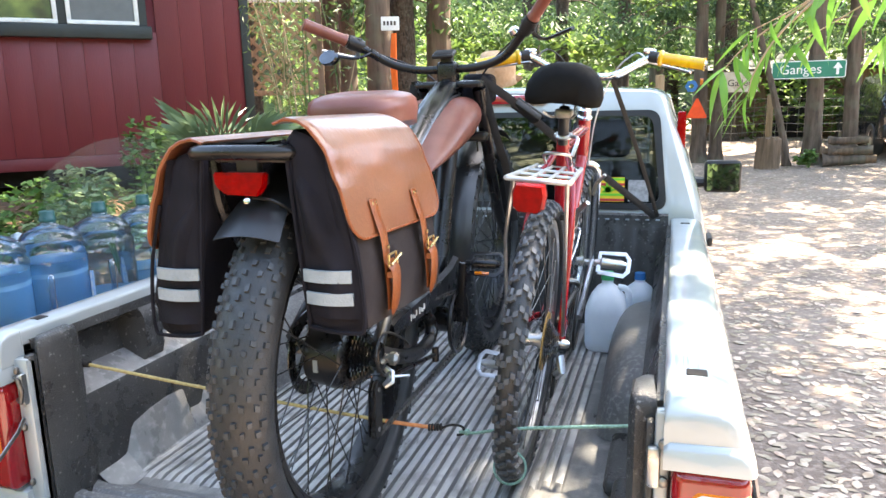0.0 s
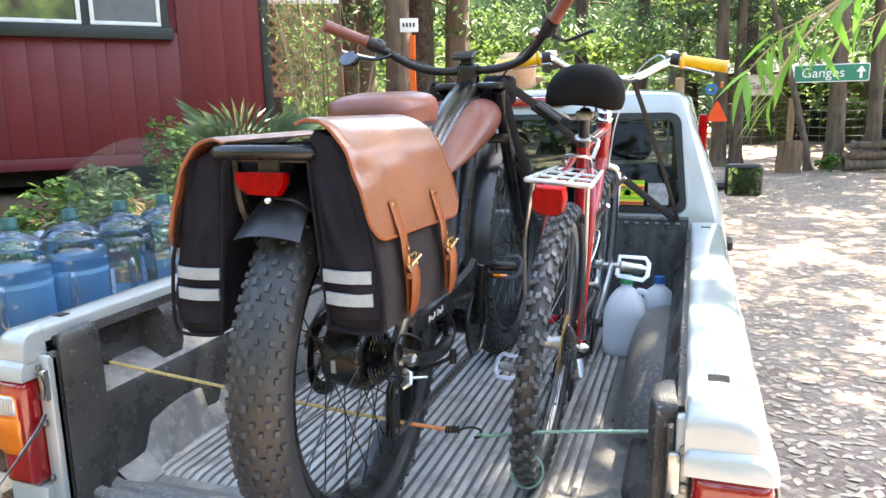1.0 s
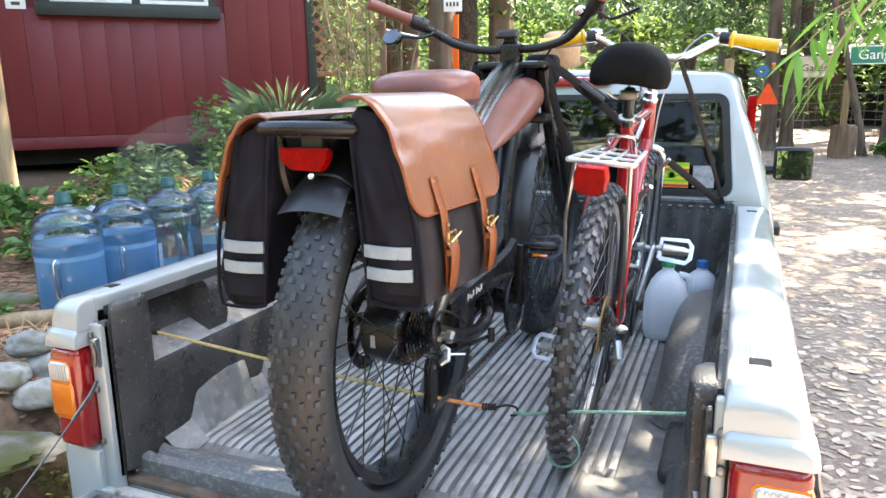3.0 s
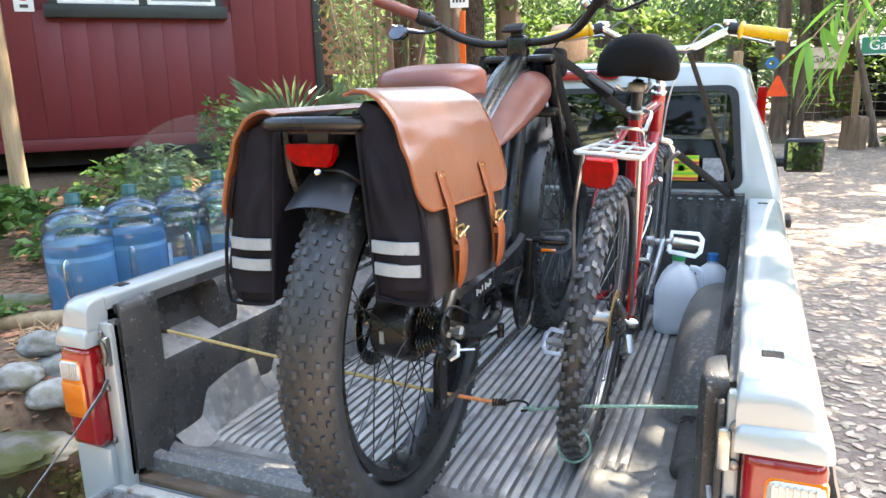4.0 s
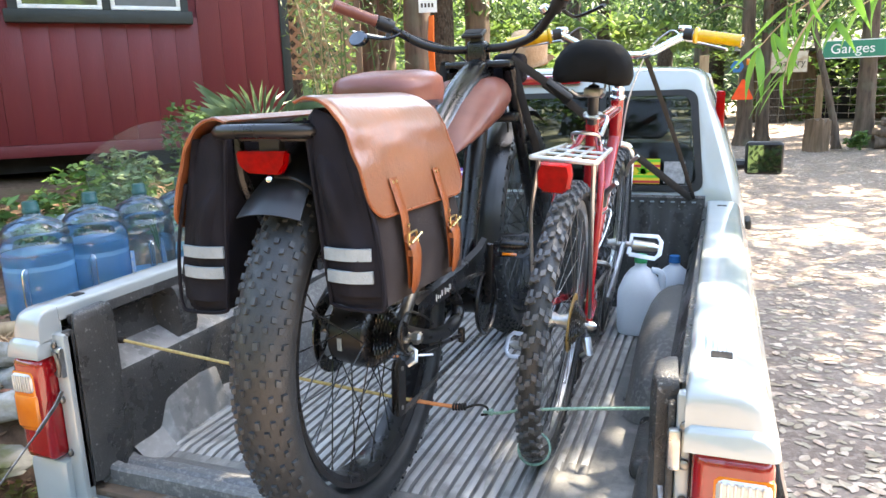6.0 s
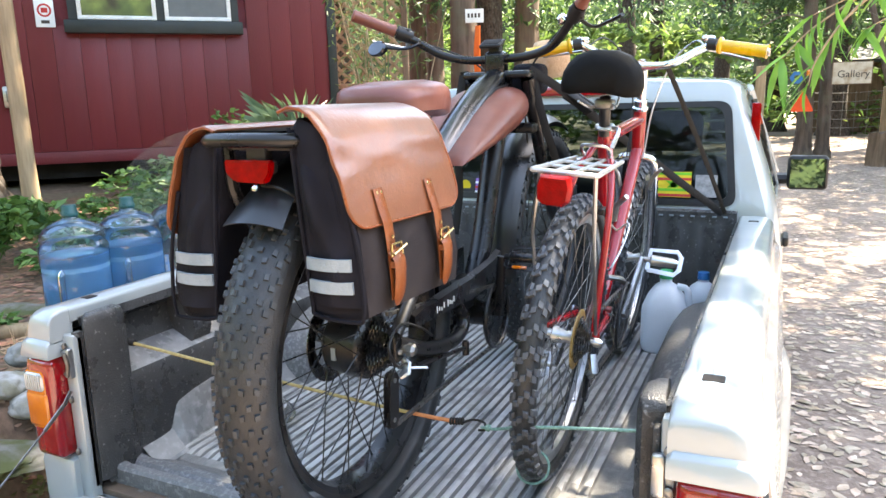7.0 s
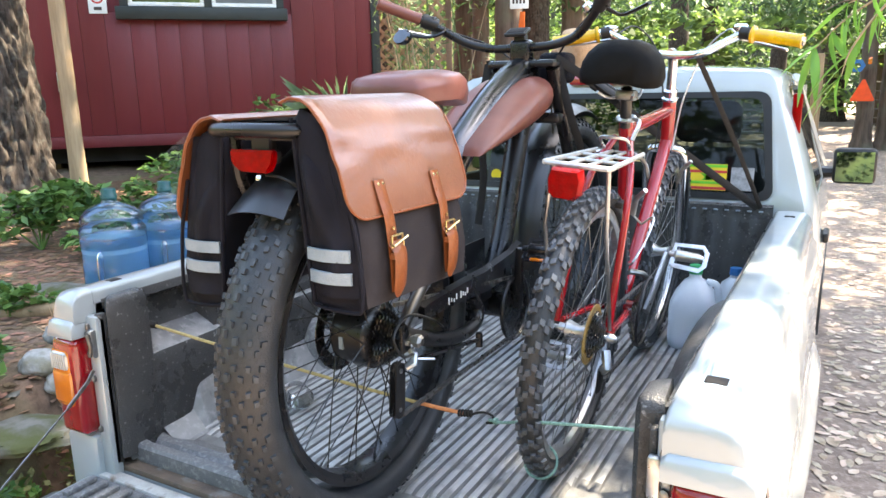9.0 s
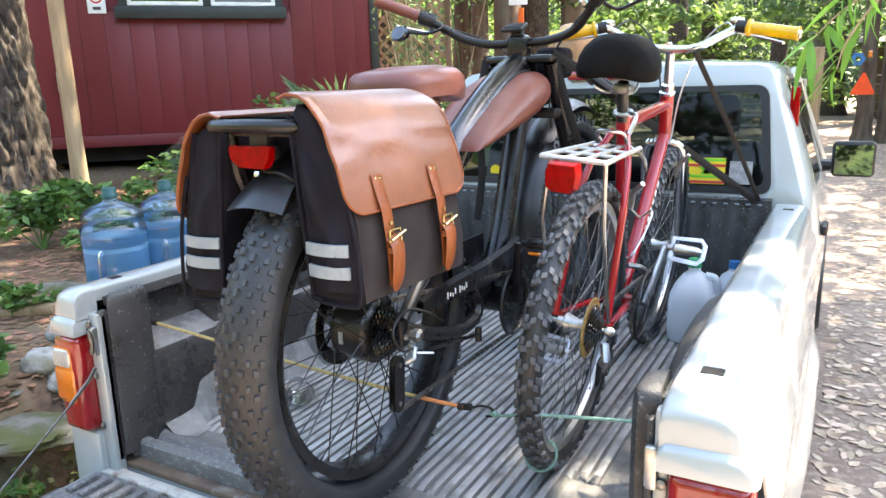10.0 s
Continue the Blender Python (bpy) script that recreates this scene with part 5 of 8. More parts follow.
# bell-like chrome mirror and bulb
mr = part("bar_mirror", lathe(B(), [(0, 0.0), (0.026, 0.0), (0.030, 0.006), (0.026, 0.018), (0.010, 0.026), (0, 0.027)], 20, axis_m(F(-0.335, 0.865, 1.745), (0.35, 0.85, -0.35)) @ Matrix.Diagonal((1.35, 0.8, 1, 1))), M_GUN, hb, "small chrome mirror", local=True)
bm = B()
tube(bm, spline([F(-0.305, 0.88, 1.745), F(-0.255, 0.90, 1.74), F(-0.225, 0.925, 1.752), F(-0.225, 0.945, 1.765)], 5), 0.005, 6)
part("mirror_stalk", bm, M_BLACK, mr, local=True)
part("bell", lathe(B(), [(0, 0.016), (0.012, 0.013), (0.017, 0), (0.012, -0.008), (0, -0.008)], 14, axis_m(F(0.215, 0.94, 1.795), (-0.5, -0.5, 0.7))), M_CHROME, hb, local=True)
# stem and display
stem = part("stem", box(B(), F(-0.03, 0.965, 1.655), F(0.03, 1.02, 1.725), 0.012, seg=3), M_BLACK, fat, local=True)
mdis = Matrix.Translation(F(-0.005, 0.972, 1.745)) @ pose(0, 0, 0, 22, 0, 0)
part("display", box(B(), (-0.033, -0.026, -0.006), (0.033, 0.026, 0.006), 0.005, mdis, 3), M_PLASTIC, stem, "flat black display", local=True)
part("display_glass", box(B(), (-0.027, -0.020, 0.0055), (0.027, 0.020, 0.0075), 0.001, mdis), M_DARK, stem, local=True)
part("display_clamp", box(B(), F(-0.018, 0.97, 1.70), F(0.018, 1.0, 1.742), 0.006), M_PLASTIC, stem, local=True)
# crank set, chain and gear changer
BB = F(0, 0.725, 1.005)
part("bottom_bracket", tube(B(), [BB + Vector((-0.075, 0, 0)), BB + Vector((0.075, 0, 0))], 0.034, 14), M_BLACK, fat, local=True)
cogs(fat, 0.092, BB.y, BB.z, [0.085], 0.004, M_COG, "chainring")
part("chain_guard", ring(B(), (0.097, BB.y, BB.z), (1, 0, 0), 0.088, 0.006, 32, 6), M_BLACK, fat, local=True)
for s, up in ((1, 1), (-1, -1)):
    tip = BB + Vector((s * 0.118, up * -0.02, up * 0.17))
    cr = part("crank_arm", tube(B(), [BB + Vector((s * 0.10, 0, 0)), tip], [0.014, 0.010], 8, flat=(1.2, 0.7)), M_BLACK, fat, local=True)
    pedal(fat, tip + Vector((s * 0.01, 0, 0)), s, 0.10, M_BLACK, True, 40)
chain(fat, [F(0.080, 0.15, 1.168), F(0.092, 0.725, 1.09)])
chain(fat, [F(0.098, 0.128, 0.938), F(0.095, 0.42, 0.930), F(0.092, 0.725, 0.922)])
bm = B()
box(bm, F(0.098, 0.135, 1.070), F(0.106, 0.168, 1.128), 0.003)
dr = part("rear_derailleur", bm, M_BLACK, fat, "rear derailleur with a long pulley cage", local=True)
J1, J2 = F(0.099, 0.124, 1.040), F(0.098, 0.118, 0.958)
for c in (J1, J2):
    cogs(dr, c.x, c.y, c.z, [0.0215], 0.004, M_PLASTIC, "jockey_wheel")
    part("pulley_bolt", lathe(B(), [(0, 0.011), (0.005, 0.010), (0.005, 0), (0, 0)], 10, axis_m(c, (1, 0, 0))), M_ALLOY, dr, local=True)
for dx in (-0.007, 0.007):
    bm = B()
    pts = []
    for k in range(9):
        a_ = radians(180 * k / 8)
        pts.append((J1.y + 0.017 * math.cos(a_), J1.z + 0.017 * math.sin(a_)))
    for k in range(9):
        a_ = radians(180 + 180 * k / 8)
        pts.append((J2.y + 0.018 * math.cos(a_), J2.z + 0.018 * math.sin(a_)))
    loft(bm, [[(J1.x + dx - 0.001, u, v) for u, v in pts], [(J1.x + dx + 0.001, u, v) for u, v in pts]], cap=(True, True))
    bmesh.ops.recalc_face_normals(bm, faces=bm.faces)
    part("cage_plate", bm, M_BLACK, dr, local=True)
bm = B()
tube(bm, [F(0.112, 0.152, 1.076), F(0.124, 0.150, 1.068), F(0.126, 0.140, 1.054), F(0.116, 0.130, 1.046)], [0.006, 0.0085, 0.0095, 0.006], 8, flat=(0.8, 1.2))
part("derailleur_body", bm, M_ALLOY, dr, "bright alloy parallelogram", local=True)
part("mounting_bolt", lathe(B(), [(0, 0.008), (0.005, 0.007), (0.006, 0), (0, 0)], 12, axis_m(F(0.106, 0.150, 1.090), (1, 0, 0))), M_ALLOY, dr, local=True)
part("adjuster", rod(B(), F(0.124, 0.15, 1.060), F(0.150, 0.185, 1.052), 0.003, n=6), M_ALLOY, dr, local=True)
part("gear_cable", tube(B(), spline([F(0.122, 0.150, 1.070), F(0.130, 0.095, 1.085), F(0.125, 0.075, 1.13), F(0.112, 0.15, 1.15), F(0.104, 0.25, 1.112), F(0.102, 0.31, 1.075)], 6), 0.0028, 6), M_PLASTIC, dr, local=True)
bm = B()
tube(bm, [F(0.104, 0.20, 1.040), F(0.112, 0.47, 0.995)], 0.0055, 8)
rod(bm, F(0.112, 0.47, 0.978), F(0.112, 0.47, 1.012), 0.009, n=8)
part("kickstand", bm, M_BLACK, fat, local=True)
part("battery_case", box(B(), F(-0.045, 0.62, 1.03), F(0.045, 0.80, 1.10), 0.015), M_BLACK, fat, local=True)


# -- panniers --
def pannier(side, dz, label, up_=0.0):
    """A pannier hung on the rack: side +1 right, -1 left of the rear wheel."""
    X0 = 0.022
    bag = thing("pannier_bag", label, "pannier bag", (X0 + side * 0.14, 0.05, 1.24 + dz), "panniers on the rack")

    def W(x, y, z):
        return Vector((X0 + side * (x - X0), y, z + dz))

    rng = random.Random(3 + side)
    ys = [-0.108, -0.100, -0.07, -0.02, 0.05, 0.12, 0.17, 0.198, 0.205]
    rings = []
    for y in ys:
        e = 0.012 * (1 if y in (ys[0], ys[-1]) else 0)
        toe = 0.026 * (y + 0.11) / 0.31
        sec = [(0.128 + e, 1.246 + e), (0.165, 1.238 + e), (0.205, 1.234 + e), (0.222 - e, 1.242 + e), (0.226 - e, 1.30), (0.216 - e, 1.37), (0.200 - e, 1.44), (0.176 - e, 1.51), (0.150, 1.552 - e), (0.115, 1.565 - e), (0.098 + e, 1.55), (0.104 + e, 1.46), (0.116 + e, 1.36)]
        row = []
        for i, (x, z) in enumerate(sec):
            n_ = noise.noise((x * 22, y * 22, z * 16 + side * 5)) * 0.004
            row.append(W(x + toe * smooth(0.13, 0.22, x) + n_, y + (0.006 * math.sin(z * 60 + x * 40) if y < -0.05 else 0), z))
        rings.append(row if side > 0 else row[::-1])
    bm = B()
    loft(bm, rings, cap=(True, True))
    bmesh.ops.recalc_face_normals(bm, faces=bm.faces)
    for f in bm.faces:
        c = f.calc_center_median()
        if f.normal.x * side > 0.6 and abs(f.normal.y) < 0.6:
            f.material_index = 1
    part("body", bm, [M_FABRIC, M_CANVAS], bag, "black nylon ends and dark grey canvas front", sharp=50)
    # gathered end panel with folds
    bm = B()
    rows = []
    for k in range(21):
        t = k / 20
        z = 1.262 + 0.285 * t
        xi, xo = 0.127 - 0.027 * t, 0.219 - 0.050 * t ** 1.6
        row = []
        for j in range(15):
            u = j / 14
            x = xi + (xo - xi) * u
            fold = 0.010 * math.sin(math.pi * u) * (1 - 0.6 * t) + (0.011 * math.sin(u * 9 + t * 8) * t + 0.013 * noise.noise((x * 26, z * 11, side))) * math.sin(math.pi * u)
            row.append(W(x, -0.109 - fold + 0.028 * max(0, t - 0.72) / 0.28 * math.sin(math.pi * u), z))
        rows.append(row if side < 0 else row[::-1])
    loft(bm, rows, close=False)
    bmesh.ops.recalc_face_normals(bm, faces=bm.faces)
    part("end_panel", bm, M_FABRIC, bag, sharp=60)
    # piping round the end panel
    bm = B()
    tube(bm, spline([W(0.100, -0.110, 1.55), W(0.112, -0.112, 1.42), W(0.126, -0.112, 1.27), W(0.136, -0.112, 1.243), W(0.21, -0.112, 1.238), W(0.225, -0.112, 1.25), W(0.226, -0.112, 1.30), W(0.216, -0.112, 1.38), W(0.19, -0.112, 1.47)], 5), 0.0035, 6)
    part("piping", bm, M_FABRIC, bag)
    # leather flap
    prof = [(0.090, 1.578), (0.105, 1.585), (0.128, 1.583), (0.150, 1.572), (0.168, 1.553), (0.182, 1.525), (0.193, 1.49), (0.203, 1.455), (0.212, 1.42), (0.219, 1.39)]
    P2 = spline([(x, 0, z) for x, z in prof], 6)
    run = [0.0]
    for p, q in zip(P2, P2[1:]):
        run.append(run[-1] + (q - p).length)

    def along(d):
        k = 0
        while k < len(run) - 2 and run[k + 1] < d:
            k += 1
        return P2[k].lerp(P2[k + 1], (d - run[k]) / (run[k + 1] - run[k]))

    bm = B()
    rows = []
    R_ = 0.040
    for y in [-0.122 + v for v in (0, 0.0008, 0.003, 0.007, 0.013, 0.021, 0.030, 0.041)] + [-0.122 + 0.041 + 0.256 * (i + 1) / 13 for i in range(12)] + [0.216 - v for v in (0.041, 0.030, 0.021, 0.013, 0.007, 0.003, 0.0008, 0)]:
        edge = min(R_, y + 0.122, 0.216 - y)
        cut = R_ - math.sqrt(max(0.0, R_ ** 2 - (R_ - edge) ** 2))
        toe = 0.030 * (y + 0.11) / 0.31
        row = []
        for k in range(31):
            d = (run[-1] - cut) * k / 30
            p = along(d)
            crease = 0.0022 * noise.noise((d * 30 + side, y * 9, 1.0)) * smooth(0.02, 0.08, d) * (1 - smooth(0.13, 0.22, d))
            lip = 0.003 * smooth(0.012, 0.0, edge) * (1 - smooth(0.10, 0.2, d))
            row.append(W(p.x + toe * smooth(0.09, 0.19, p.x) + crease + 0.002 - lip, y, p.z + crease - lip))
        rows.append(row if side > 0 else row[::-1])
    loft(bm, rows, close=False)
    bmesh.ops.recalc_face_normals(bm, faces=bm.faces)
    bmesh.ops.solidify(bm, geom=bm.faces[:], thickness=0.004)
    fl = part("flap", bm, M_LEATHER, bag, "tan leather flap with a creased shine", sharp=60)
    # folded rim along the free edge of the flap
    bm = B()
    free = [r_[0 if side < 0 else -1] for r_ in rows]
    first, last = (rows[0], rows[-1]) if side > 0 else (rows[0][::-1], rows[-1][::-1])
    tube(bm, first[:-1:3] + free + last[-2::-3], 0.0024, 6)
    part("edge_binding", bm, M_STRAP, fl)
    # straps with buckles
    for ys_ in (-0.038, 0.118):
        toe = 0.030 * (ys_ + 0.11) / 0.31
        o = 0.0055
        path = [W(0.2035 + toe + o, ys_, 1.448), W(0.213 + toe + o, ys_, 1.415), W(0.221 + toe + o, ys_ + 0.001, 1.388), W(0.2245 + toe + o, ys_ + 0.003, 1.35), W(0.228 + toe + o, ys_ + 0.004, 1.30), W(0.228 + toe + o, ys_ + 0.006, 1.262)]
        bm = B()
        tube(bm, spline(path, 4), 0.0150, 8, flat=(1.0, 0.17), up=(1, 0, 0))
        sp = part("strap", bm, M_STRAP, bag, "leather strap", sharp=60)
        bm = B()
        tube(bm, spline([W(0.2290 + toe + o, ys_ + 0.002, 1.346), W(0.240 + toe + o, ys_ + 0.003, 1.328), W(0.2395 + toe + o, ys_ + 0.004, 1.295), W(0.236 + toe + o, ys_ + 0.005, 1.270), W(0.231 + toe + o, ys_ + 0.006, 1.250)], 4), [0.0185] * 12 + [0.0180, 0.0165, 0.0140, 0.0100, 0.0050], 8, flat=(1.0, 0.17), up=(1, 0, 0))
        part("strap_tail", bm, M_STRAP, sp, sharp=60)
        bk = W(0.230 + toe + o, ys_ + 0.003, 1.345)
        bm = B()
        w_ = 0.016
        q = [bk + Vector((side * 0.004, -w_, -0.008)), bk + Vector((side * 0.006, w_, -0.008)), bk + Vector((side * 0.004, w_, 0.012)), bk + Vector((side * 0.004, -w_, 0.012)), bk + Vector((side * 0.004, -w_, -0.008))]
        tube(bm, q, 0.0022, 6)
        rod(bm, bk + Vector((side * 0.010, -0.020, -0.003)), bk + Vector((side * 0.012, 0.020, 0.008)), 0.0025, n=6)
        part("buckle", bm, M_BRASS, sp, "brass buckle")
        bm = B()
        keep = [bk + Vector((side * 0.0, -0.0135, -0.022)), bk + Vector((side * 0.010, -0.0135, -0.022)), bk + Vector((side * 0.010, 0.0135, -0.022)), bk + Vector((side * 0.0, 0.0135, -0.022))]
        tube(bm, keep, 0.0045, 6, flat=(0.4, 1.3))
        part("keeper_loop", bm, M_STRAP, sp)
        for dy in (-0.006, 0.006):
            part("rivet", lathe(B(), [(0, 0.002), (0.0036, 0.001), (0.0036, -0.001), (0, -0.001)], 8, axis_m(W(0.2065 + toe + o, ys_ + dy, 1.441), (side, 0, 0.3))), M_BRASS, sp)
        part("rivet", lathe(B(), [(0, 0.002), (0.0036, 0.001), (0.0036, -0.001), (0, -0.001)], 8, axis_m(W(0.2255 + toe + o + 0.003, ys_ + 0.002, 1.368), (side, 0, 0.1))), M_BRASS, sp)
    # reflective strips
    for zc in (1.343 + up_, 1.306 + up_):
        x0, x1 = 0.1235 + (1.343 - zc) * 0.10, 0.2075 + (1.343 - zc) * 0.05
        bm = B()
        rows = []
        for j in range(7):
            u = j / 6
            x = x0 + (x1 - x0) * u
            fold = 0.0105 * math.sin(math.pi * u) * 0.85 + 0.004
            rows.append([W(x, -0.110 - fold - 0.0035, zc - 0.0005), W(x, -0.110 - fold - 0.0035, zc - 0.0205), W(x, -0.109 - fold, zc - 0.0205), W(x, -0.109 - fold, zc)])
        loft(bm, rows, cap=(True, True))
        bmesh.ops.recalc_face_normals(bm, faces=bm.faces)
        part("reflective_strip", bm, M_REFLECT, bag, "grey reflective strip", sharp=50)
    return bag


pannier(1, 0.0, "tan leather and black nylon pannier hung on the rear rack")
pannier(-1, -0.030, "matching pannier hung lower on the rack by the water bottles", 0.020)


# -- red mountain bicycle --
mtb = thing("mountain_bicycle", "red steel mountain bicycle with a chrome fork and gold grips", "bicycle", (0.354, 0.41, FLOOR + 0.003))
mtb.rotation_euler = (0, radians(5.2), radians(0.9))
RY = 0.11
R2 = 0.334
mw1 = bike_wheel("rear_wheel", mtb, RY, R2, R2, 0.048, 0.272, 0.026, 32, (0.0125, 0.0140, 0.0055), 94, (0.022, 0.03), M_ALLOY, 0.001, "chevron")
mw2 = bike_wheel("front_wheel", mtb, 1.018, R2, R2, 0.047, 0.272, 0.026, 32, (0.0125, 0.0140, 0.0050), 94, (0.018, 0.03), M_ALLOY, 0.001, "chevron")
for w_, yy in ((mw1, RY), (mw2, 1.018)):
    part("hub", tube(B(), [(-0.05, yy, R2), (-0.032, yy, R2), (-0.03, yy, R2), (0, yy, R2), (0.03, yy, R2), (0.032, yy, R2), (0.05, yy, R2)], [0.012, 0.012, 0.024, 0.014, 0.024, 0.012, 0.012], 14), M_ALLOY, w_, local=True)
    bm = B()
    rod(bm, (-0.07, yy, R2), (0.075, yy, R2), 0.006, n=8)
    lathe(bm, [(0, 0), (0.011, 0), (0.011, 0.012), (0.006, 0.02), (0, 0.02)], 10, axis_m((0.066, yy, R2), (1, 0, 0)))
    part("axle", bm, M_ALLOY, w_, local=True)
part("spoke_guard", lathe(B(), [(0.02, -0.0012), (0.068, -0.001), (0.069, 0.0), (0.068, 0.001), (0.02, 0.0012)], 36, axis_m((0.0285, RY, R2), (1, 0, 0)), close=True), M_BRASSDULL, mw1, "yellowed spoke guard disc", local=True)
cogs(mw1, 0.032, RY, R2, [0.056, 0.050, 0.045, 0.039, 0.033, 0.028, 0.024], 0.0045, M_COG)
part("spoke_guard", lathe(B(), [(0.03, 0), (0.072, 0.0), (0.072, 0.0015), (0.03, 0.0015)], 32, axis_m((0.027, RY, R2), (1, 0, 0)), close=True), mat("yellowed_plastic", (0.30, 0.19, 0.06), 0.4), mw1, "yellowed plastic spoke guard", local=True)
bb = Vector((0, 0.50, 0.285))
st_top, hd_top, hd_bot = Vector((0, 0.295, 0.815)), Vector((0, 0.795, 0.845)), Vector((0, 0.835, 0.715))


def red_tube(name, a, b, r, r2=None):
    return part(name, tube(B(), [a, b], [r, r2 or r], 14), M_RED, mtb, local=True)


fr2 = red_tube("seat_tube", bb, st_top, 0.0165)
red_tube("top_tube", st_top + Vector((0, 0.005, -0.03)), hd_top + Vector((0, 0, -0.03)), 0.0165)
red_tube("down_tube", bb, hd_bot + Vector((0, 0, 0.015)), 0.019)
red_tube("head_tube", hd_bot, hd_top, 0.020)
for s in (-1, 1):
    part("chainstay", tube(B(), spline([bb + Vector((s * 0.025, -0.02, 0)), (s * 0.045, 0.36, 0.31), (s * 0.062, 0.05 + RY, R2)], 4), [0.012, 0.008], 10), M_RED, mtb, local=True)
    part("seatstay", tube(B(), spline([st_top + Vector((s * 0.017, -0.01, -0.045)), (s * 0.05, 0.20, 0.66), (s * 0.062, 0.01 + RY, R2 + 0.01)], 4), 0.0085, 10), M_RED, mtb, local=True)
    # fork
    part("fork_blade", tube(B(), spline([hd_bot + Vector((s * 0.02, 0.005, -0.015)), hd_bot + Vector((s * 0.052, 0.012, -0.035)), (s * 0.056, 0.90, 0.55), (s * 0.056, 0.975, 0.40), (s * 0.056, 1.018, R2)], 5), [0.014, 0.009], 10), M_CHROME, mtb, "chrome fork blade", local=True)
    # rack legs
    part("rack_leg", tube(B(), [(s * 0.058, -0.03, 0.735), (s * 0.066, -0.02, 0.60), (s * 0.068, RY, R2 + 0.02)], 0.0045, 8), M_ALLOY, mtb, local=True)
    # rear brake arms
    part("brake_arm", tube(B(), [(s * 0.055, 0.245, 0.60), (s * 0.062, 0.23, 0.64), (s * 0.085, 0.21, 0.665)], [0.008, 0.006], 8), M_ALLOY, mtb, local=True)
    part("brake_pad", box(B(), (s * 0.030 - 0.008, 0.20, 0.615), (s * 0.030 + 0.008, 0.25, 0.63), 0.004), M_PLASTIC, mtb, local=True)
    part("front_brake_arm", tube(B(), [(s * 0.045, 0.86, 0.60), (s * 0.055, 0.85, 0.64), (s * 0.08, 0.84, 0.67)], [0.008, 0.006], 8), M_ALLOY, mtb, local=True)
    part("rack_stay", tube(B(), [(s * 0.05, 0.24, 0.735), (s * 0.03, 0.27, 0.74)], 0.004, 6), M_ALLOY, mtb, local=True)
part("fork_steerer", tube(B(), [hd_bot + Vector((0, 0.004, -0.02)), hd_bot], 0.017, 12), M_CHROME, mtb, local=True)
# headset, stem, bar
bm = B()
u = (hd_top - hd_bot).normalized()
tube(bm, [hd_top, hd_top + u * 0.008, hd_top + u * 0.012, hd_top + u * 0.03, hd_top + u * 0.035], [0.022, 0.024, 0.018, 0.020, 0.014], 16)
part("headset", bm, M_CHROME, mtb, local=True)
stt = Vector((0, 0.755, 0.970))
bm = B()
tube(bm, spline([hd_top + u * 0.02, hd_top + u * 0.10, stt + Vector((0, 0.0, 0.004))], 4), 0.0135, 14)
tube(bm, spline([stt, Vector((0, 0.735, 0.978)), Vector((0, 0.70, 0.975))], 4), [0.016, 0.014], 12)
stm = part("stem", bm, M_CHROME, mtb, "chrome quill stem", local=True)
hb2 = part("handlebar", tube(B(), spline([(-0.335, 0.66, 0.985), (-0.20, 0.695, 1.022), (-0.155, 0.705, 1.012), (-0.09, 0.70, 0.983), (-0.04, 0.70, 0.973), (0.04, 0.70, 0.973), (0.09, 0.70, 0.983), (0.155, 0.705, 1.022), (0.20, 0.698, 1.036), (0.335, 0.67, 1.022)], 5), 0.0115, 12), M_CHROME, mtb, "riser handlebar", local=True)
for s in (-1, 1):
    a, b = (Vector((0.205, 0.697, 1.036)), Vector((0.33, 0.671, 1.023))) if s > 0 else (Vector((-0.205, 0.693, 1.019)), Vector((-0.33, 0.662, 0.988)))
    d = b - a
    bm = B()
    tube(bm, [a, a + d * 0.05, a + d * 0.09, a + d * 0.5, a + d * 0.94, b], [0.023, 0.023, 0.0165, 0.017, 0.0165, 0.019], 14)
    part("grip", bm, M_YGRIP, hb2, "gold translucent grip", local=True)
    part("lever_clamp", tube(B(), [a - d.normalized() * 0.03, a - d.normalized() * 0.005], 0.017, 10), M_PLASTIC, hb2, local=True)
    part("brake_lever", tube(B(), spline([a + Vector((-s * 0.03, 0.03, -0.012)), a + Vector((s * 0.02, 0.05, -0.02)), a + Vector((s * 0.09, 0.02, -0.035))], 4), 0.006, 8, flat=(1.3, 0.7)), M_ALLOY, hb2, local=True)
    part("shifter", box(B(), (a.x - 0.02 - s * 0.03, a.y + 0.0, a.z + 0.008), (a.x + 0.02 - s * 0.03, a.y + 0.03, a.z + 0.026), 0.008), M_CHROME, hb2, local=True)
    part("brake_cable", tube(B(), spline([a + Vector((-s * 0.04, 0.03, 0.0)), Vector((s * 0.13, 0.80, 1.05)), Vector((s * 0.07, 0.84, 0.99)), Vector((s * 0.03, 0.84, 0.85)), Vector((s * 0.025, 0.80, 0.70))], 6), 0.0025, 6), M_ALLOY if s > 0 else M_PLASTIC, hb2, local=True)
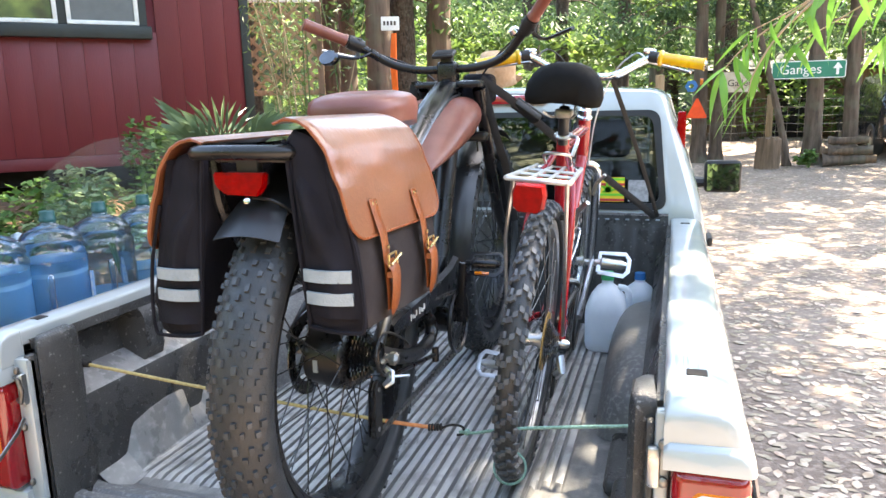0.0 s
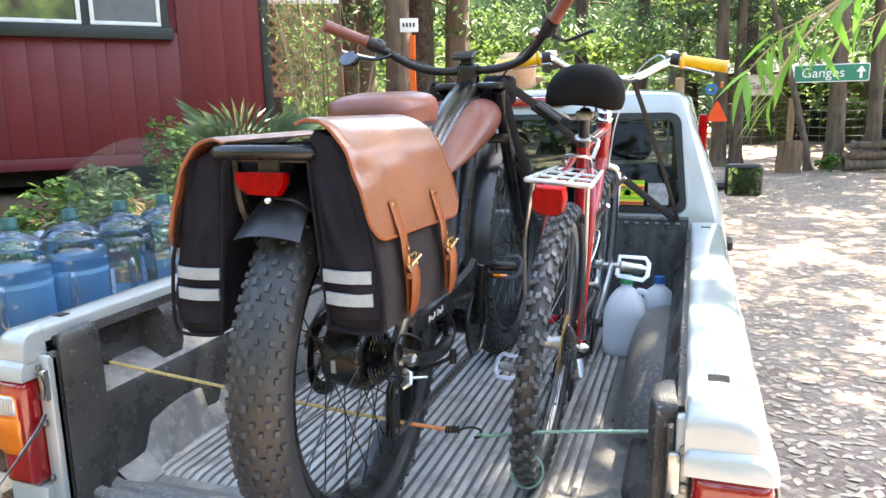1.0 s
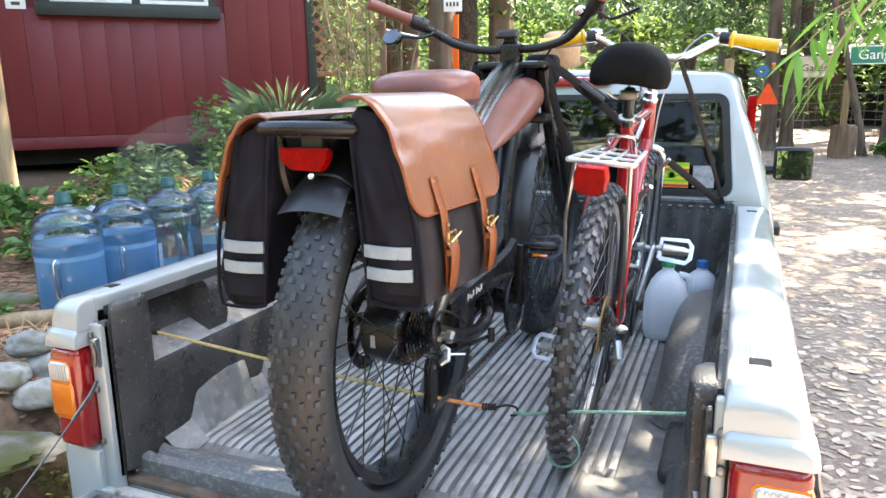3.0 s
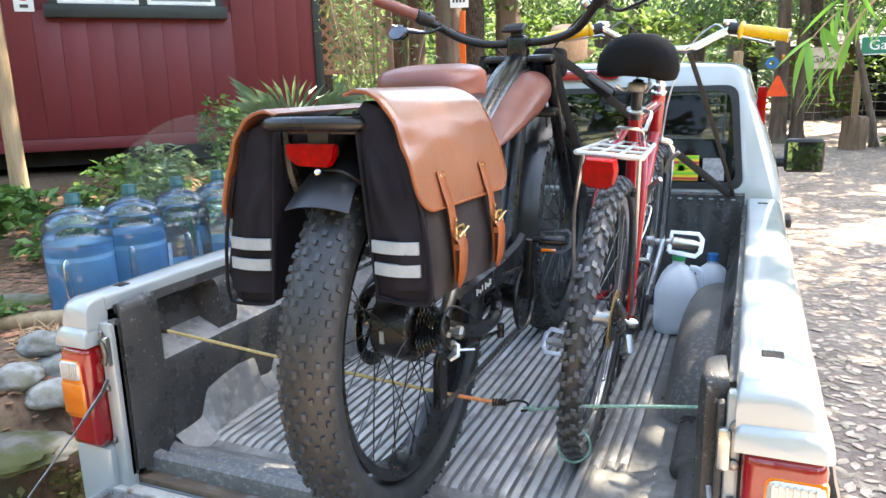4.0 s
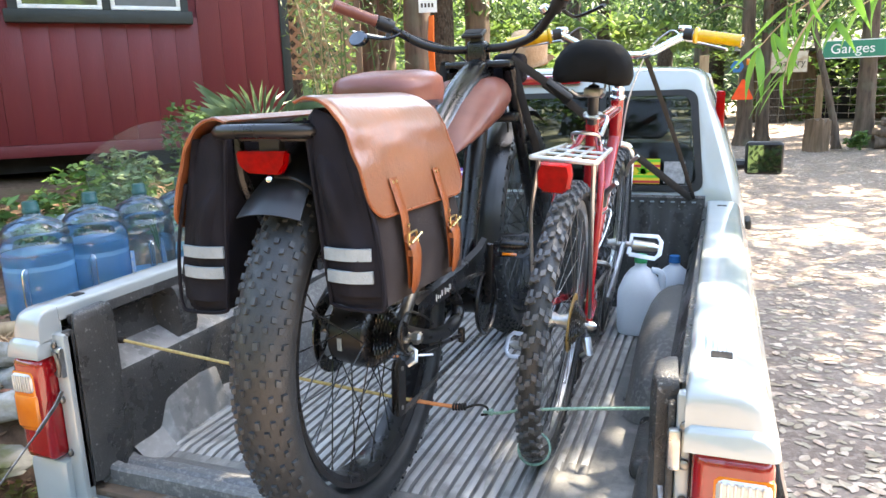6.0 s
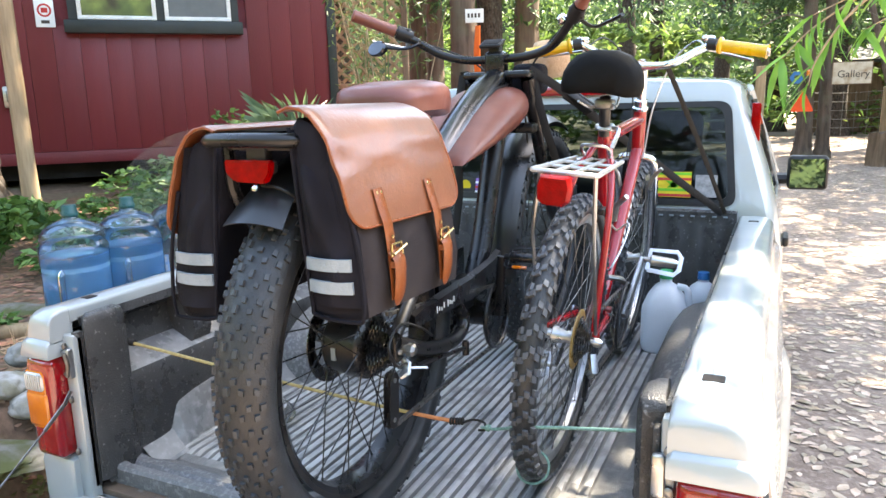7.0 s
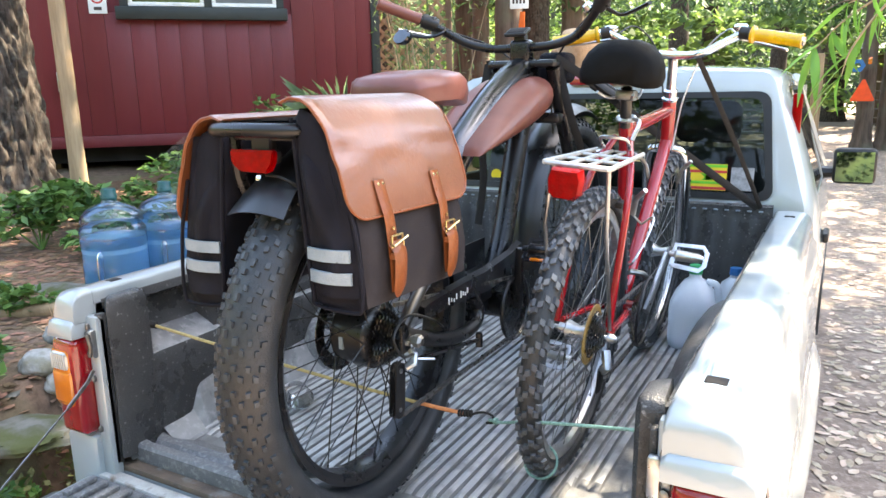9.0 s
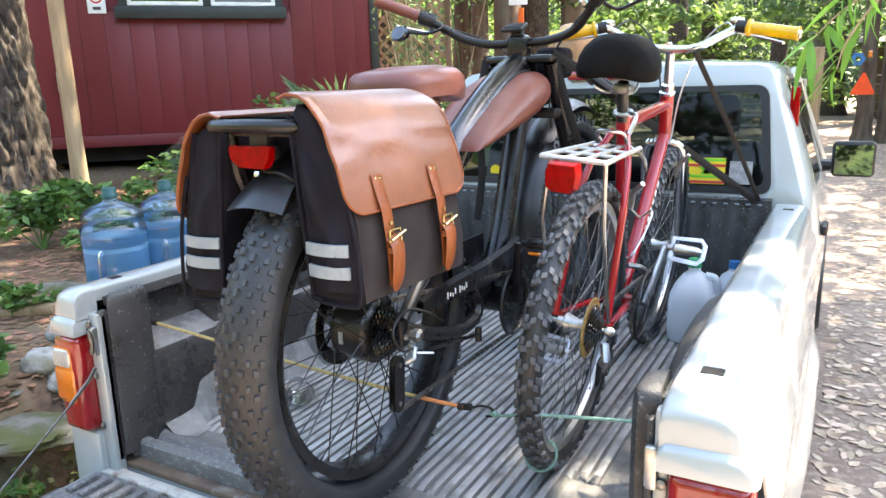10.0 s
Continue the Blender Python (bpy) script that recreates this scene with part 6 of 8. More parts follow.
# saddle
bm = B()
rings = []
for y, hw, zt, th in ((0.130, 0.050, 0.958, 0.070), (0.138, 0.086, 0.976, 0.100), (0.160, 0.103, 0.988, 0.112), (0.205, 0.103, 0.992, 0.110), (0.25, 0.080, 0.986, 0.098), (0.30, 0.050, 0.975, 0.080), (0.36, 0.034, 0.966, 0.066), (0.405, 0.024, 0.946, 0.056), (0.420, 0.008, 0.932, 0.030)):
    row = []
    for k in range(18):
        a = 2 * math.pi * k / 18
        c, sn = math.cos(a), math.sin(a)
        drop = 0.022 * (abs(c) ** 2) * (hw / 0.1)
        lift = 0.018 * (1 - abs(c)) ** 0.6 * min(1.0, hw / 0.1) if sn < 0 else 0.0
        row.append((0.006 + 0.87 * hw * abs(c) ** 0.7 * (1 if c >= 0 else -1), y, zt - th / 2 - drop + lift + th / 2 * abs(sn) ** 0.75 * (1 if sn >= 0 else -0.9)))
    rings.append(row)
loft(bm, rings, cap=(True, True))
bmesh.ops.recalc_face_normals(bm, faces=bm.faces)
sd = part("saddle", bm, M_SADDLE, mtb, "wide padded black saddle", local=True, sharp=70)
for s in (-1, 1):
    part("saddle_rail", tube(B(), spline([(s * 0.04, 0.165, 0.875), (s * 0.025, 0.22, 0.862), (s * 0.02, 0.31, 0.868), (s * 0.012, 0.38, 0.905)], 4), 0.0035, 6), M_ALLOY, sd, local=True)
part("seat_post", tube(B(), [st_top + Vector((0, 0.0, -0.02)), Vector((0, 0.262, 0.885))], 0.0135, 12), M_SATIN, mtb, local=True)
part("post_clamp", box(B(), (-0.022, 0.245, 0.858), (0.022, 0.29, 0.882), 0.006), M_STEEL, sd, local=True)
bm = B()
ring(bm, st_top, (0, -0.25, 0.97), 0.019, 0.006, 20, 8)
tube(bm, spline([st_top + Vector((0.02, -0.01, 0)), st_top + Vector((0.04, -0.035, -0.005)), st_top + Vector((0.032, -0.05, -0.045))], 4), 0.005, 6)
part("seat_clamp", bm, M_ALLOY, mtb, "quick release seat clamp", local=True)
# rear rack of flat wire
bm = B()
z = 0.738
tube(bm, [(-0.068, -0.055, z), (0.062, -0.055, z), (0.066, -0.05, z), (0.055, 0.27, z), (-0.055, 0.27, z), (-0.070, -0.05, z), (-0.068, -0.055, z)], 0.0055, 8)
rk = part("rear_rack", bm, M_RACK, mtb, "grey wire luggage rack", local=True)
for q in (-0.022, 0.018):
    part("rack_wire", tube(B(), [(q, -0.055, z), (q * 0.8, 0.27, z)], 0.004, 6), M_RACK, rk, local=True)
for yq in (0.06, 0.16):
    part("rack_wire", tube(B(), [(-0.066 + yq * 0.03, yq, z - 0.001), (0.062 - yq * 0.03, yq, z - 0.001)], 0.004, 6), M_RACK, rk, local=True)
part("rack_clip", tube(B(), spline([(-0.03, 0.24, z + 0.01), (-0.03, 0.20, z + 0.035), (0.0, 0.18, z + 0.04), (0.03, 0.20, z + 0.035), (0.03, 0.24, z + 0.01)], 4), 0.004, 6), M_ALLOY, rk, local=True)
bm = B()
pts = [(0.030, 0.030), (0.036, 0.01), (0.033, -0.020), (0.020, -0.031), (-0.020, -0.031), (-0.033, -0.020), (-0.036, 0.01), (-0.030, 0.030)]
loft(bm, [[(a * 0.9 - 0.012, -0.058, 0.703 + b) for a, b in pts], [(a - 0.012, -0.064, 0.703 + b) for a, b in pts], [(a - 0.012, -0.084, 0.703 + b) for a, b in pts], [(a * 0.86 - 0.012, -0.096, 0.703 + b * 0.86) for a, b in pts]], cap=(True, True))
bmesh.ops.recalc_face_normals(bm, faces=bm.faces)
part("rear_reflector", bm, M_REDLENS, mtb, "large red reflector lamp under the rack", local=True)
part("reflector_bracket", box(B(), (-0.03, -0.06, 0.70), (0.006, -0.045, 0.74), 0.003), M_STEEL, mtb, local=True)
# cranks, chain, gears
cogs(mtb, 0.045, bb.y, bb.z, [0.058, 0.078, 0.094], 0.008, M_COG, "chainring")
part("chainring_guard", ring(B(), (0.068, bb.y, bb.z), (1, 0, 0), 0.094, 0.004, 40, 6), M_PLASTIC, mtb, local=True)
for s in (1, -1):
    tip = bb + Vector((s * 0.085, s * 0.108, s * 0.146))
    part("crank_arm", tube(B(), [bb + Vector((s * 0.07, 0, 0)), tip], [0.015, 0.011], 10, flat=(0.7, 1.2)), M_ALLOY, mtb, "polished crank arm", local=True)
    pedal(mtb, tip + Vector((s * 0.008, 0, 0)), s, 0.098, M_ALLOY, False, 52)
part("bottom_bracket", tube(B(), [bb + Vector((-0.035, 0, 0)), bb + Vector((0.035, 0, 0))], 0.022, 14), M_RED, mtb, local=True)
chain(mtb, [(0.05, 0.03 + RY, R2 + 0.045), (0.058, 0.50, 0.285 + 0.085)])
chain(mtb, [(0.05, 0.03 + RY, 0.20), (0.054, 0.30, 0.195), (0.058, 0.50, 0.285 - 0.085)])
dr2 = part("rear_derailleur", tube(B(), [(0.066, RY - 0.005, R2 - 0.03), (0.078, RY - 0.02, R2 - 0.06), (0.06, RY + 0.02, R2 - 0.09)], 0.011, 8), M_ALLOY, mtb, local=True)
part("derailleur_cage", tube(B(), [(0.055, RY + 0.02, R2 - 0.085), (0.052, RY + 0.035, R2 - 0.145)], [0.02, 0.018], 10, flat=(0.3, 1.2), up=(0, 1, 0)), M_PLASTIC, dr2, local=True)
part("front_derailleur", tube(B(), spline([(0.02, 0.46, 0.40), (0.05, 0.48, 0.395), (0.062, 0.51, 0.375)], 4), 0.008, 8), M_STEEL, mtb, local=True)
# bottle cage on the down tube and frame lettering bars
bm = B()
dt = (hd_bot - bb).normalized()
dn = Vector((0, -dt.z, dt.y))
for q in (-1, 1):
    tube(bm, spline([bb + dt * 0.12 + dn * 0.025, bb + dt * 0.10 + dn * 0.09 + Vector((q * 0.02, 0, 0)), bb + dt * 0.18 + dn * 0.08 + Vector((q * 0.036, 0, 0)), bb + dt * 0.26 + dn * 0.06 + Vector((q * 0.036, 0, 0)), bb + dt * 0.25 + dn * 0.025], 5), 0.003, 6)
part("bottle_cage", bm, M_ALLOY, mtb, "bent wire bottle cage", local=True)
for i in range(7):
    c = bb + dt * (0.20 + 0.03 * i)
    part("lettering", box(B(), (-0.001, -0.008, -0.009), (0.001, 0.010, 0.007), 0.0, Matrix.Translation(c + Vector((0.0188, 0, 0))) @ pose(0, 0, 0, math.degrees(math.atan2(dt.z, dt.y)), 0, 0)), M_SIGNWHITE, mtb, local=True)


# ---- cords, straps and small load ----
def cord(name, pts, r, material, label, category, n=6, at=None):
    P = spline(pts, n)
    return solo(name, tube(B(), P, r, 8), material, label, category, at or tuple(P[0]))


bun = thing("bungee_cord", "worn yellow and orange bungee cord hooked across the bed", "bungee cord", (-0.612, 0.141, 1.022))
part("cord", tube(B(), spline([(-0.612, 0.141, 1.022), (-0.30, 0.185, 0.972), (-0.05, 0.222, 0.935), (0.10, 0.25, 0.912)], 4), 0.0040, 8), M_BUNGEE, bun, "yellow cord")
part("cord_end", tube(B(), spline([(0.10, 0.25, 0.912), (0.16, 0.262, 0.904), (0.205, 0.272, 0.899)], 4), 0.0046, 8), M_BUNGEE2, bun, "orange cord")
bm = B()
for k in range(5):
    ring(bm, (0.196 + 0.006 * k, 0.270 + 0.002 * k, 0.899), (1, 0.15, 0), 0.006, 0.0028, 12, 6)
part("cord_knot", bm, M_DARK, bun)
part("hook", tube(B(), spline([(0.222, 0.276, 0.898), (0.245, 0.28, 0.906), (0.268, 0.284, 0.902), (0.270, 0.285, 0.886), (0.255, 0.283, 0.882)], 5), 0.0028, 8), M_DARK, bun)
part("anchor_hook", tube(B(), [(-0.64, 0.137, 1.025), (-0.60, 0.143, 1.021)], [0.011, 0.008], 10), M_DARK, bun)
gc = thing("rope", "thin green and white cord tied round the red bicycle's wheel", "cord", (0.262, 0.284, 0.896))
part("cord", tube(B(), spline([(0.262, 0.284, 0.890), (0.30, 0.262, 0.902), (0.36, 0.236, 0.928), (0.45, 0.205, 0.958), (0.64, 0.145, 1.012)], 5), 0.0034, 8), M_CORD, gc)
part("knot", lathe(B(), [(0, -0.008), (0.007, -0.004), (0.008, 0.003), (0, 0.008)], 10, axis_m((0.282, 0.272, 0.897), (1, 0, 0))), M_CORD, gc)
bm = B()
m_b = Matrix.Translation(mtb.location) @ mtb.rotation_euler.to_matrix().to_4x4()
la = radians(52)
ring(bm, m_b @ Vector((0, RY - 0.308 * math.cos(la), R2 - 0.308 * math.sin(la))), (0, math.sin(la), -math.cos(la)), 0.036, 0.003, 28, 6)
part("loop", bm, M_CORD, gc)


def strap(pts, label, w=0.0125):
    P = spline(pts, 5)
    return solo("tie_down_strap", tube(B(), P, w, 8, flat=(1.0, 0.14), up=(0.2, -1, 0.1)), M_WEB, label, "tie-down strap", tuple(P[-1]), "tie-down straps", sharp=60)


strap([(0.505, 1.10, 1.672), (0.575, 1.42, 1.42), (0.640, 1.755, 1.152)], "black webbing strap from the red bicycle's handlebar to the bed corner", 0.0075)
strap([(0.125, 1.03, 1.672), (0.21, 1.12, 1.60), (0.30, 1.25, 1.50), (0.63, 1.755, 1.152)], "black ratchet strap from the electric bicycle to the bed corner", 0.013)
strap([(-0.085, 1.03, 1.672), (-0.10, 1.08, 1.60), (-0.32, 1.40, 1.38), (-0.62, 1.755, 1.152)], "black ratchet strap down to the cab side corner", 0.013)
strap([(-0.085, 1.02, 1.66), (-0.10, 0.99, 1.50), (-0.095, 1.0, 1.32), (-0.11, 0.99, 1.17)], "loose hanging tail of a black webbing strap", 0.012)
strap([(0.135, 1.02, 1.655), (0.165, 1.06, 1.50), (0.185, 1.12, 1.38), (0.20, 1.16, 1.22)], "loose hanging black webbing beside the fork", 0.012)
rt = thing("strap_ratchet", "black ratchet buckle on the webbing strap", "ratchet buckle", (0.24, 1.155, 1.575))
mr_ = Matrix.Translation((0.24, 1.155, 1.572)) @ pose(0, 0, 0, -25, 35, 30)
part("ratchet_frame", box(B(), (-0.05, -0.018, -0.012), (0.05, 0.018, 0.012), 0.006, mr_), M_PLASTIC, rt)
part("ratchet_handle", box(B(), (-0.045, -0.014, 0.012), (0.06, 0.014, 0.022), 0.004, mr_), M_BLACK, rt)

hat = thing("straw_hat", "tan woven straw hat hung over the handlebar", "hat", (0.115, 1.20, 1.66))
hm_ = Matrix.Translation((0.125, 1.235, 1.705)) @ pose(0, 0, 0, 18, 10, 0) @ Matrix.Diagonal((0.85, 0.85, 0.95, 1))
bm = B()
lathe(bm, [(0.0, 0.052), (0.035, 0.060), (0.062, 0.052), (0.074, 0.02), (0.078, -0.03), (0.084, -0.036)], 28, hm_)
part("crown", bm, M_STRAW, hat, sharp=60)
bm = B()
rings = []
for r in (0.080, 0.092, 0.104):
    rings.append([hm_ @ Vector((r * math.cos(a), r * math.sin(a), -0.036 + (0.05 * abs(math.cos(a)) ** 2) * (r - 0.08) / 0.05 * 0.8)) for a in [2 * math.pi * k / 32 for k in range(32)]])
loft(bm, rings)
bmesh.ops.solidify(bm, geom=bm.faces[:], thickness=0.003)
part("brim", bm, M_STRAW, hat, sharp=60)

# milk jug and a second bottle in the bed
jug = thing("plastic_jug", "translucent plastic gallon jug of water with a green cap", "jug", (0.478, 1.47, FLOOR + 0.004))
bm = B()
rings = []
for z, w, r in ((0.0, 0.128, 0.03), (0.008, 0.142, 0.03), (0.03, 0.150, 0.03), (0.14, 0.150, 0.03), (0.165, 0.146, 0.035), (0.20, 0.118, 0.04), (0.232, 0.074, 0.034), (0.243, 0.042, 0.02), (0.262, 0.040, 0.0195)):
    rings.append([(0.478 + a, 1.47 + b, FLOOR + 0.004 + z) for a, b in rrect(w, w, r, 5)])
loft(bm, rings, cap=(True, True))
bmesh.ops.recalc_face_normals(bm, faces=bm.faces)
part("jug_body", bm, M_HDPE, jug, sharp=60)
part("cap", lathe(B(), [(0.0, 0.286), (0.021, 0.286), (0.023, 0.280), (0.023, 0.258), (0, 0.258)], 24, Matrix.Translation((0.478, 1.47, FLOOR + 0.004))), M_GREEN, jug, "green screw cap")
part("handle", tube(B(), spline([(0.515, 1.47, FLOOR + 0.235), (0.548, 1.47, FLOOR + 0.225), (0.556, 1.47, FLOOR + 0.17), (0.545, 1.47, FLOOR + 0.13)], 5), 0.012, 10), M_HDPE, jug)
jug2 = thing("water_bottle", "small clear bottle with a blue cap behind the wheel well", "bottle", (0.585, 1.655, FLOOR + 0.004))
part("bottle_body", lathe(B(), [(0, 0), (0.055, 0), (0.06, 0.01), (0.06, 0.15), (0.045, 0.19), (0.02, 0.21), (0.018, 0.225), (0, 0.225)], 24, Matrix.Translation((0.585, 1.655, FLOOR + 0.004))), M_HDPE, jug2)
part("cap", lathe(B(), [(0.0, 0.245), (0.02, 0.245), (0.022, 0.22), (0, 0.22)], 20, Matrix.Translation((0.585, 1.655, FLOOR + 0.004))), M_BLUE, jug2, "blue cap")
part("label_band", lathe(B(), [(0.0605, 0.05), (0.0612, 0.052), (0.0612, 0.118), (0.0605, 0.12)], 24, Matrix.Translation((0.585, 1.655, FLOOR + 0.004))), M_LABEL, jug2)
cup = thing("plastic_cup", "crushed clear plastic cup lying on the bed floor", "cup", (-0.43, 0.46, FLOOR + 0.004))
part("cup_wall", lathe(B(), [(0.028, -0.05), (0.031, -0.045), (0.040, 0.045), (0.043, 0.05), (0.041, 0.05), (0.029, -0.045)], 20, Matrix.Translation((-0.43, 0.46, FLOOR + 0.046)) @ pose(0, 0, 0, 80, 20, 40) @ Matrix.Diagonal((1, 0.8, 1, 1))), M_HGLASS, cup)


# ---- water bottles on the terrace ----
def big_bottle(x, y, turn, fill, labelled, label):
    z0 = ground_z(x, y) - 0.004
    bt = thing("water_carboy", label, "water bottle", (x, y, z0), "row of water bottles")
    T = Matrix.Translation((x, y, z0)) @ Matrix.Diagonal((1, 1, 1.04, 1))
    prof = [(0, 0.004), (0.09, 0.0), (0.122, 0.006), (0.132, 0.02), (0.134, 0.06), (0.129, 0.072), (0.134, 0.084), (0.134, 0.235), (0.128, 0.246), (0.128, 0.254), (0.135, 0.266), (0.135, 0.330), (0.128, 0.342), (0.120, 0.352), (0.128, 0.362), (0.124, 0.385), (0.10, 0.412), (0.065, 0.428), (0.036, 0.438), (0.030, 0.45), (0.029, 0.475)]
    part("bottle_wall", lathe(B(), prof, 40, T), M_BOTTLE, bt, "clear blue-tinted polycarbonate wall", sharp=60)
    inner = [(0, 0.008), (0.12, 0.010), (0.129, 0.03), (0.130, 0.06), (0.126, 0.072), (0.131, 0.09), (0.131, min(fill, 0.235)), (0.131, fill), (0.0, fill)]
    part("water", lathe(B(), inner, 40, T), M_WATER, bt, "blue water")
    part("cap", lathe(B(), [(0.0, 0.497), (0.027, 0.497), (0.030, 0.490), (0.030, 0.472), (0.033, 0.468), (0.033, 0.455), (0.030, 0.452), (0.031, 0.440), (0.0, 0.44)], 24, T), M_TEAL, bt, "dark teal cap")
    a = radians(turn)
    hx, hy = x + 0.118 * math.cos(a), y + 0.118 * math.sin(a)
    tx, ty = -math.sin(a), math.cos(a)
    ox, oy = math.cos(a), math.sin(a)
    part("handle", tube(B(), spline([(hx, hy, z0 + 0.262), (hx + 0.020 * ox, hy + 0.020 * oy, z0 + 0.235), (hx + 0.022 * ox, hy + 0.022 * oy, z0 + 0.13), (hx, hy, z0 + 0.095)], 5), 0.014, 12), M_BOTTLE, bt)
    if labelled:
        bm = B()
        rows = []
        for k in range(9):
            b = a + radians(-75 + 5.2 * k)
            rows.append([(x + 0.1352 * math.cos(b), y + 0.1352 * math.sin(b), z0 + 0.10), (x + 0.1352 * math.cos(b), y + 0.1352 * math.sin(b), z0 + 0.228)])
        loft(bm, rows, close=False)
        lb = part("paper_label", bm, M_LABEL, bt, "pale paper label")
        for r_ in range(3):
            for c_ in range(2):
                b0, b1 = a + radians(-72 + 20 * c_), a + radians(-57 + 20 * c_)
                bm = B()
                loft(bm, [[(x + 0.1362 * math.cos(b0 + (b1 - b0) * q / 3), y + 0.1362 * math.sin(b0 + (b1 - b0) * q / 3), z0 + zz) for zz in (0.112 + 0.04 * r_, 0.140 + 0.04 * r_)] for q in range(4)], close=False)
                part("printed_bar", bm, M_SIGNWHITE, lb)
    return bt


big_bottle(-1.850, 0.955, -62, 0.300, False, "large blue water bottle, half full, in the row beside the truck")
big_bottle(-1.813, 1.215, -50, 0.300, False, "large blue water bottle with a teal cap, half full")
big_bottle(-1.800, 1.490, -35, 0.10, True, "large water bottle with a pale printed label, nearly empty")
big_bottle(-1.790, 1.765, -40, 0.16, True, "large labelled water bottle at the end of the row")


# ---- red house ----
house = thing("house", "dark red board-clad cabin with black trim, raised on posts", "house", (-3.91, 4.515, 1.12))
house.rotation_euler = (0, 0, radians(47.0))
HB, HT = 0.0, 3.2


def hbox(lo, hi, bevel=0.0):
    return box(B(), lo, hi, bevel)


wall = part("wall", hbox((-7.0, 0.05, 0.02), (0.92, 0.20, HT)), M_GROOVE, house, "dark red wall", local=True)
part("side_wall", hbox((0.77, 0.20, 0.02), (0.92, 5.0, HT)), M_SIDING, house, local=True)
part("back_wall", hbox((-7.0, 4.85, 0.02), (0.77, 5.0, HT)), M_SIDING, house, local=True)
part("end_wall", hbox((-7.0, 0.20, 0.02), (-6.85, 4.85, HT)), M_SIDING, house, local=True)
# floor frame takes the near-black that paints the shade underneath
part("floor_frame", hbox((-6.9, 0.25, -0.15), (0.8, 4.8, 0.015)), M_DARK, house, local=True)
part("roof", plate(B(), [(-7.4, -0.7, HT - 0.05), (1.5, -0.7, HT - 0.05), (1.5, 5.6, HT + 1.0), (-7.4, 5.6, HT + 1.0)], 0.12), M_TRIM, house, "dark roof", local=True)
for px_ in (-6.6, -4.4, -2.2, 0.0, 0.75):
    part("foundation_post", hbox((px_ - 0.07, 0.4, -0.42), (px_ + 0.07, 0.54, -0.15)), M_WOOD, house, local=True)
# dark sheet added to stand for the shade under the raised floor
part("crawlspace_shade", hbox((-6.9, 1.2, -0.45), (0.85, 1.3, -0.15)), M_DARK, house, local=True)
part("skirt_board", hbox((-7.0, 0.012, 0.0), (0.915, 0.046, 0.105), 0.004), M_SIDING, house, local=True)
rng = random.Random(11)
bw = 0.206
k = 0
x = 0.915
board_mesh = {}
while x > -6.9:
    x0 = x - bw
    lo_z, hi_z = 0.108, HT - 0.02
    spans = [(lo_z, hi_z)]
    if x0 < 0.0 and x > -1.42:
        spans = [(lo_z, 1.19), (2.40, hi_z)]
    for z0, z1 in spans:
        key = (round(z0, 3), round(z1, 3))
        if key not in board_mesh:
            b_ = part("siding_board", box(B(), (0.0009, 0.016, z0), (bw - 0.0009, 0.048, z1), 0.002), M_SIDING, wall, local=True)
            board_mesh[key] = b_.data
        else:
            b_ = new("siding_board", board_mesh[key])
            b_.parent = wall
        b_.location = (x0, rng.uniform(-0.0015, 0.0015), 0)
    x = x0
part("corner_trim", hbox((0.86, -0.006, 0.0), (0.945, 0.05, HT), 0.004), M_TRIM, house, "black corner trim", local=True)
part("corner_trim", hbox((0.922, 0.05, 0.0), (0.945, 0.13, HT), 0.004), M_TRIM, house, local=True)
win = part("window", hbox((-1.42, 0.0, 1.215), (0.02, 0.012, 2.42)), M_TRIM, house, "black-trimmed window with two white sashes", local=True)
part("window_sill", hbox((-1.455, -0.075, 1.125), (0.045, 0.02, 1.235), 0.008), M_TRIM, win, local=True)
part("window_header", hbox((-1.45, -0.02, 2.42), (0.04, 0.03, 2.52), 0.006), M_TRIM, win, local=True)
for a_, b_, gm in ((-1.345, -0.70, M_HGLASS), (-0.63, -0.05, M_HGLASS)):
    t_ = 0.035
    for lo, hi in (((a_, -0.03, 1.243), (b_, -0.001, 1.243 + t_)), ((a_, -0.03, 2.36), (b_, -0.001, 2.395)), ((a_, -0.03, 1.243 + t_), (a_ + t_, -0.001, 2.36)), ((b_ - t_, -0.03, 1.243 + t_), (b_, -0.001, 2.36))):
        part("sash_rail", hbox(lo, hi, 0.004), M_WHITE, win, "white sash", local=True)
    part("pane", hbox((a_ + t_, -0.012, 1.243 + t_), (b_ - t_, -0.006, 2.36)), M_MIRROR if a_ < -1 else M_SCREEN, win, "reflecting pane" if a_ < -1 else "grey screened pane", local=True)
sgn = solo("no_smoking_sign", hbox((-1.675, 0.004, 1.175), (-1.525, 0.0105, 1.40), 0.002), M_SIGNWHITE, "white metal no-smoking sign with a red ring", "sign", (0, 0, 0))
sgn.matrix_world = house.matrix_world
sgn.location, sgn.rotation_euler = house.location, house.rotation_euler
part("ring", ring(B(), (-1.60, 0.003, 1.315), (0, 1, 0), 0.048, 0.008, 28, 6, 0.3), M_FLAGRED, sgn, local=True)
part("emblem", hbox((-1.625, 0.0, 1.295), (-1.575, 0.0035, 1.335)), M_FLAGRED, sgn, local=True)
part("caption_bar", hbox((-1.632, 0.0, 1.205), (-1.568, 0.0035, 1.232)), M_INK, sgn, local=True)
ebx = solo("outlet_box", hbox((-1.99, -0.06, 0.50), (-1.87, 0.014, 0.68), 0.012), M_ALLOY, "grey weatherproof electrical outlet box on the wall", "outlet box", (0, 0, 0))
ebx.location, ebx.rotation_euler = house.location, house.rotation_euler
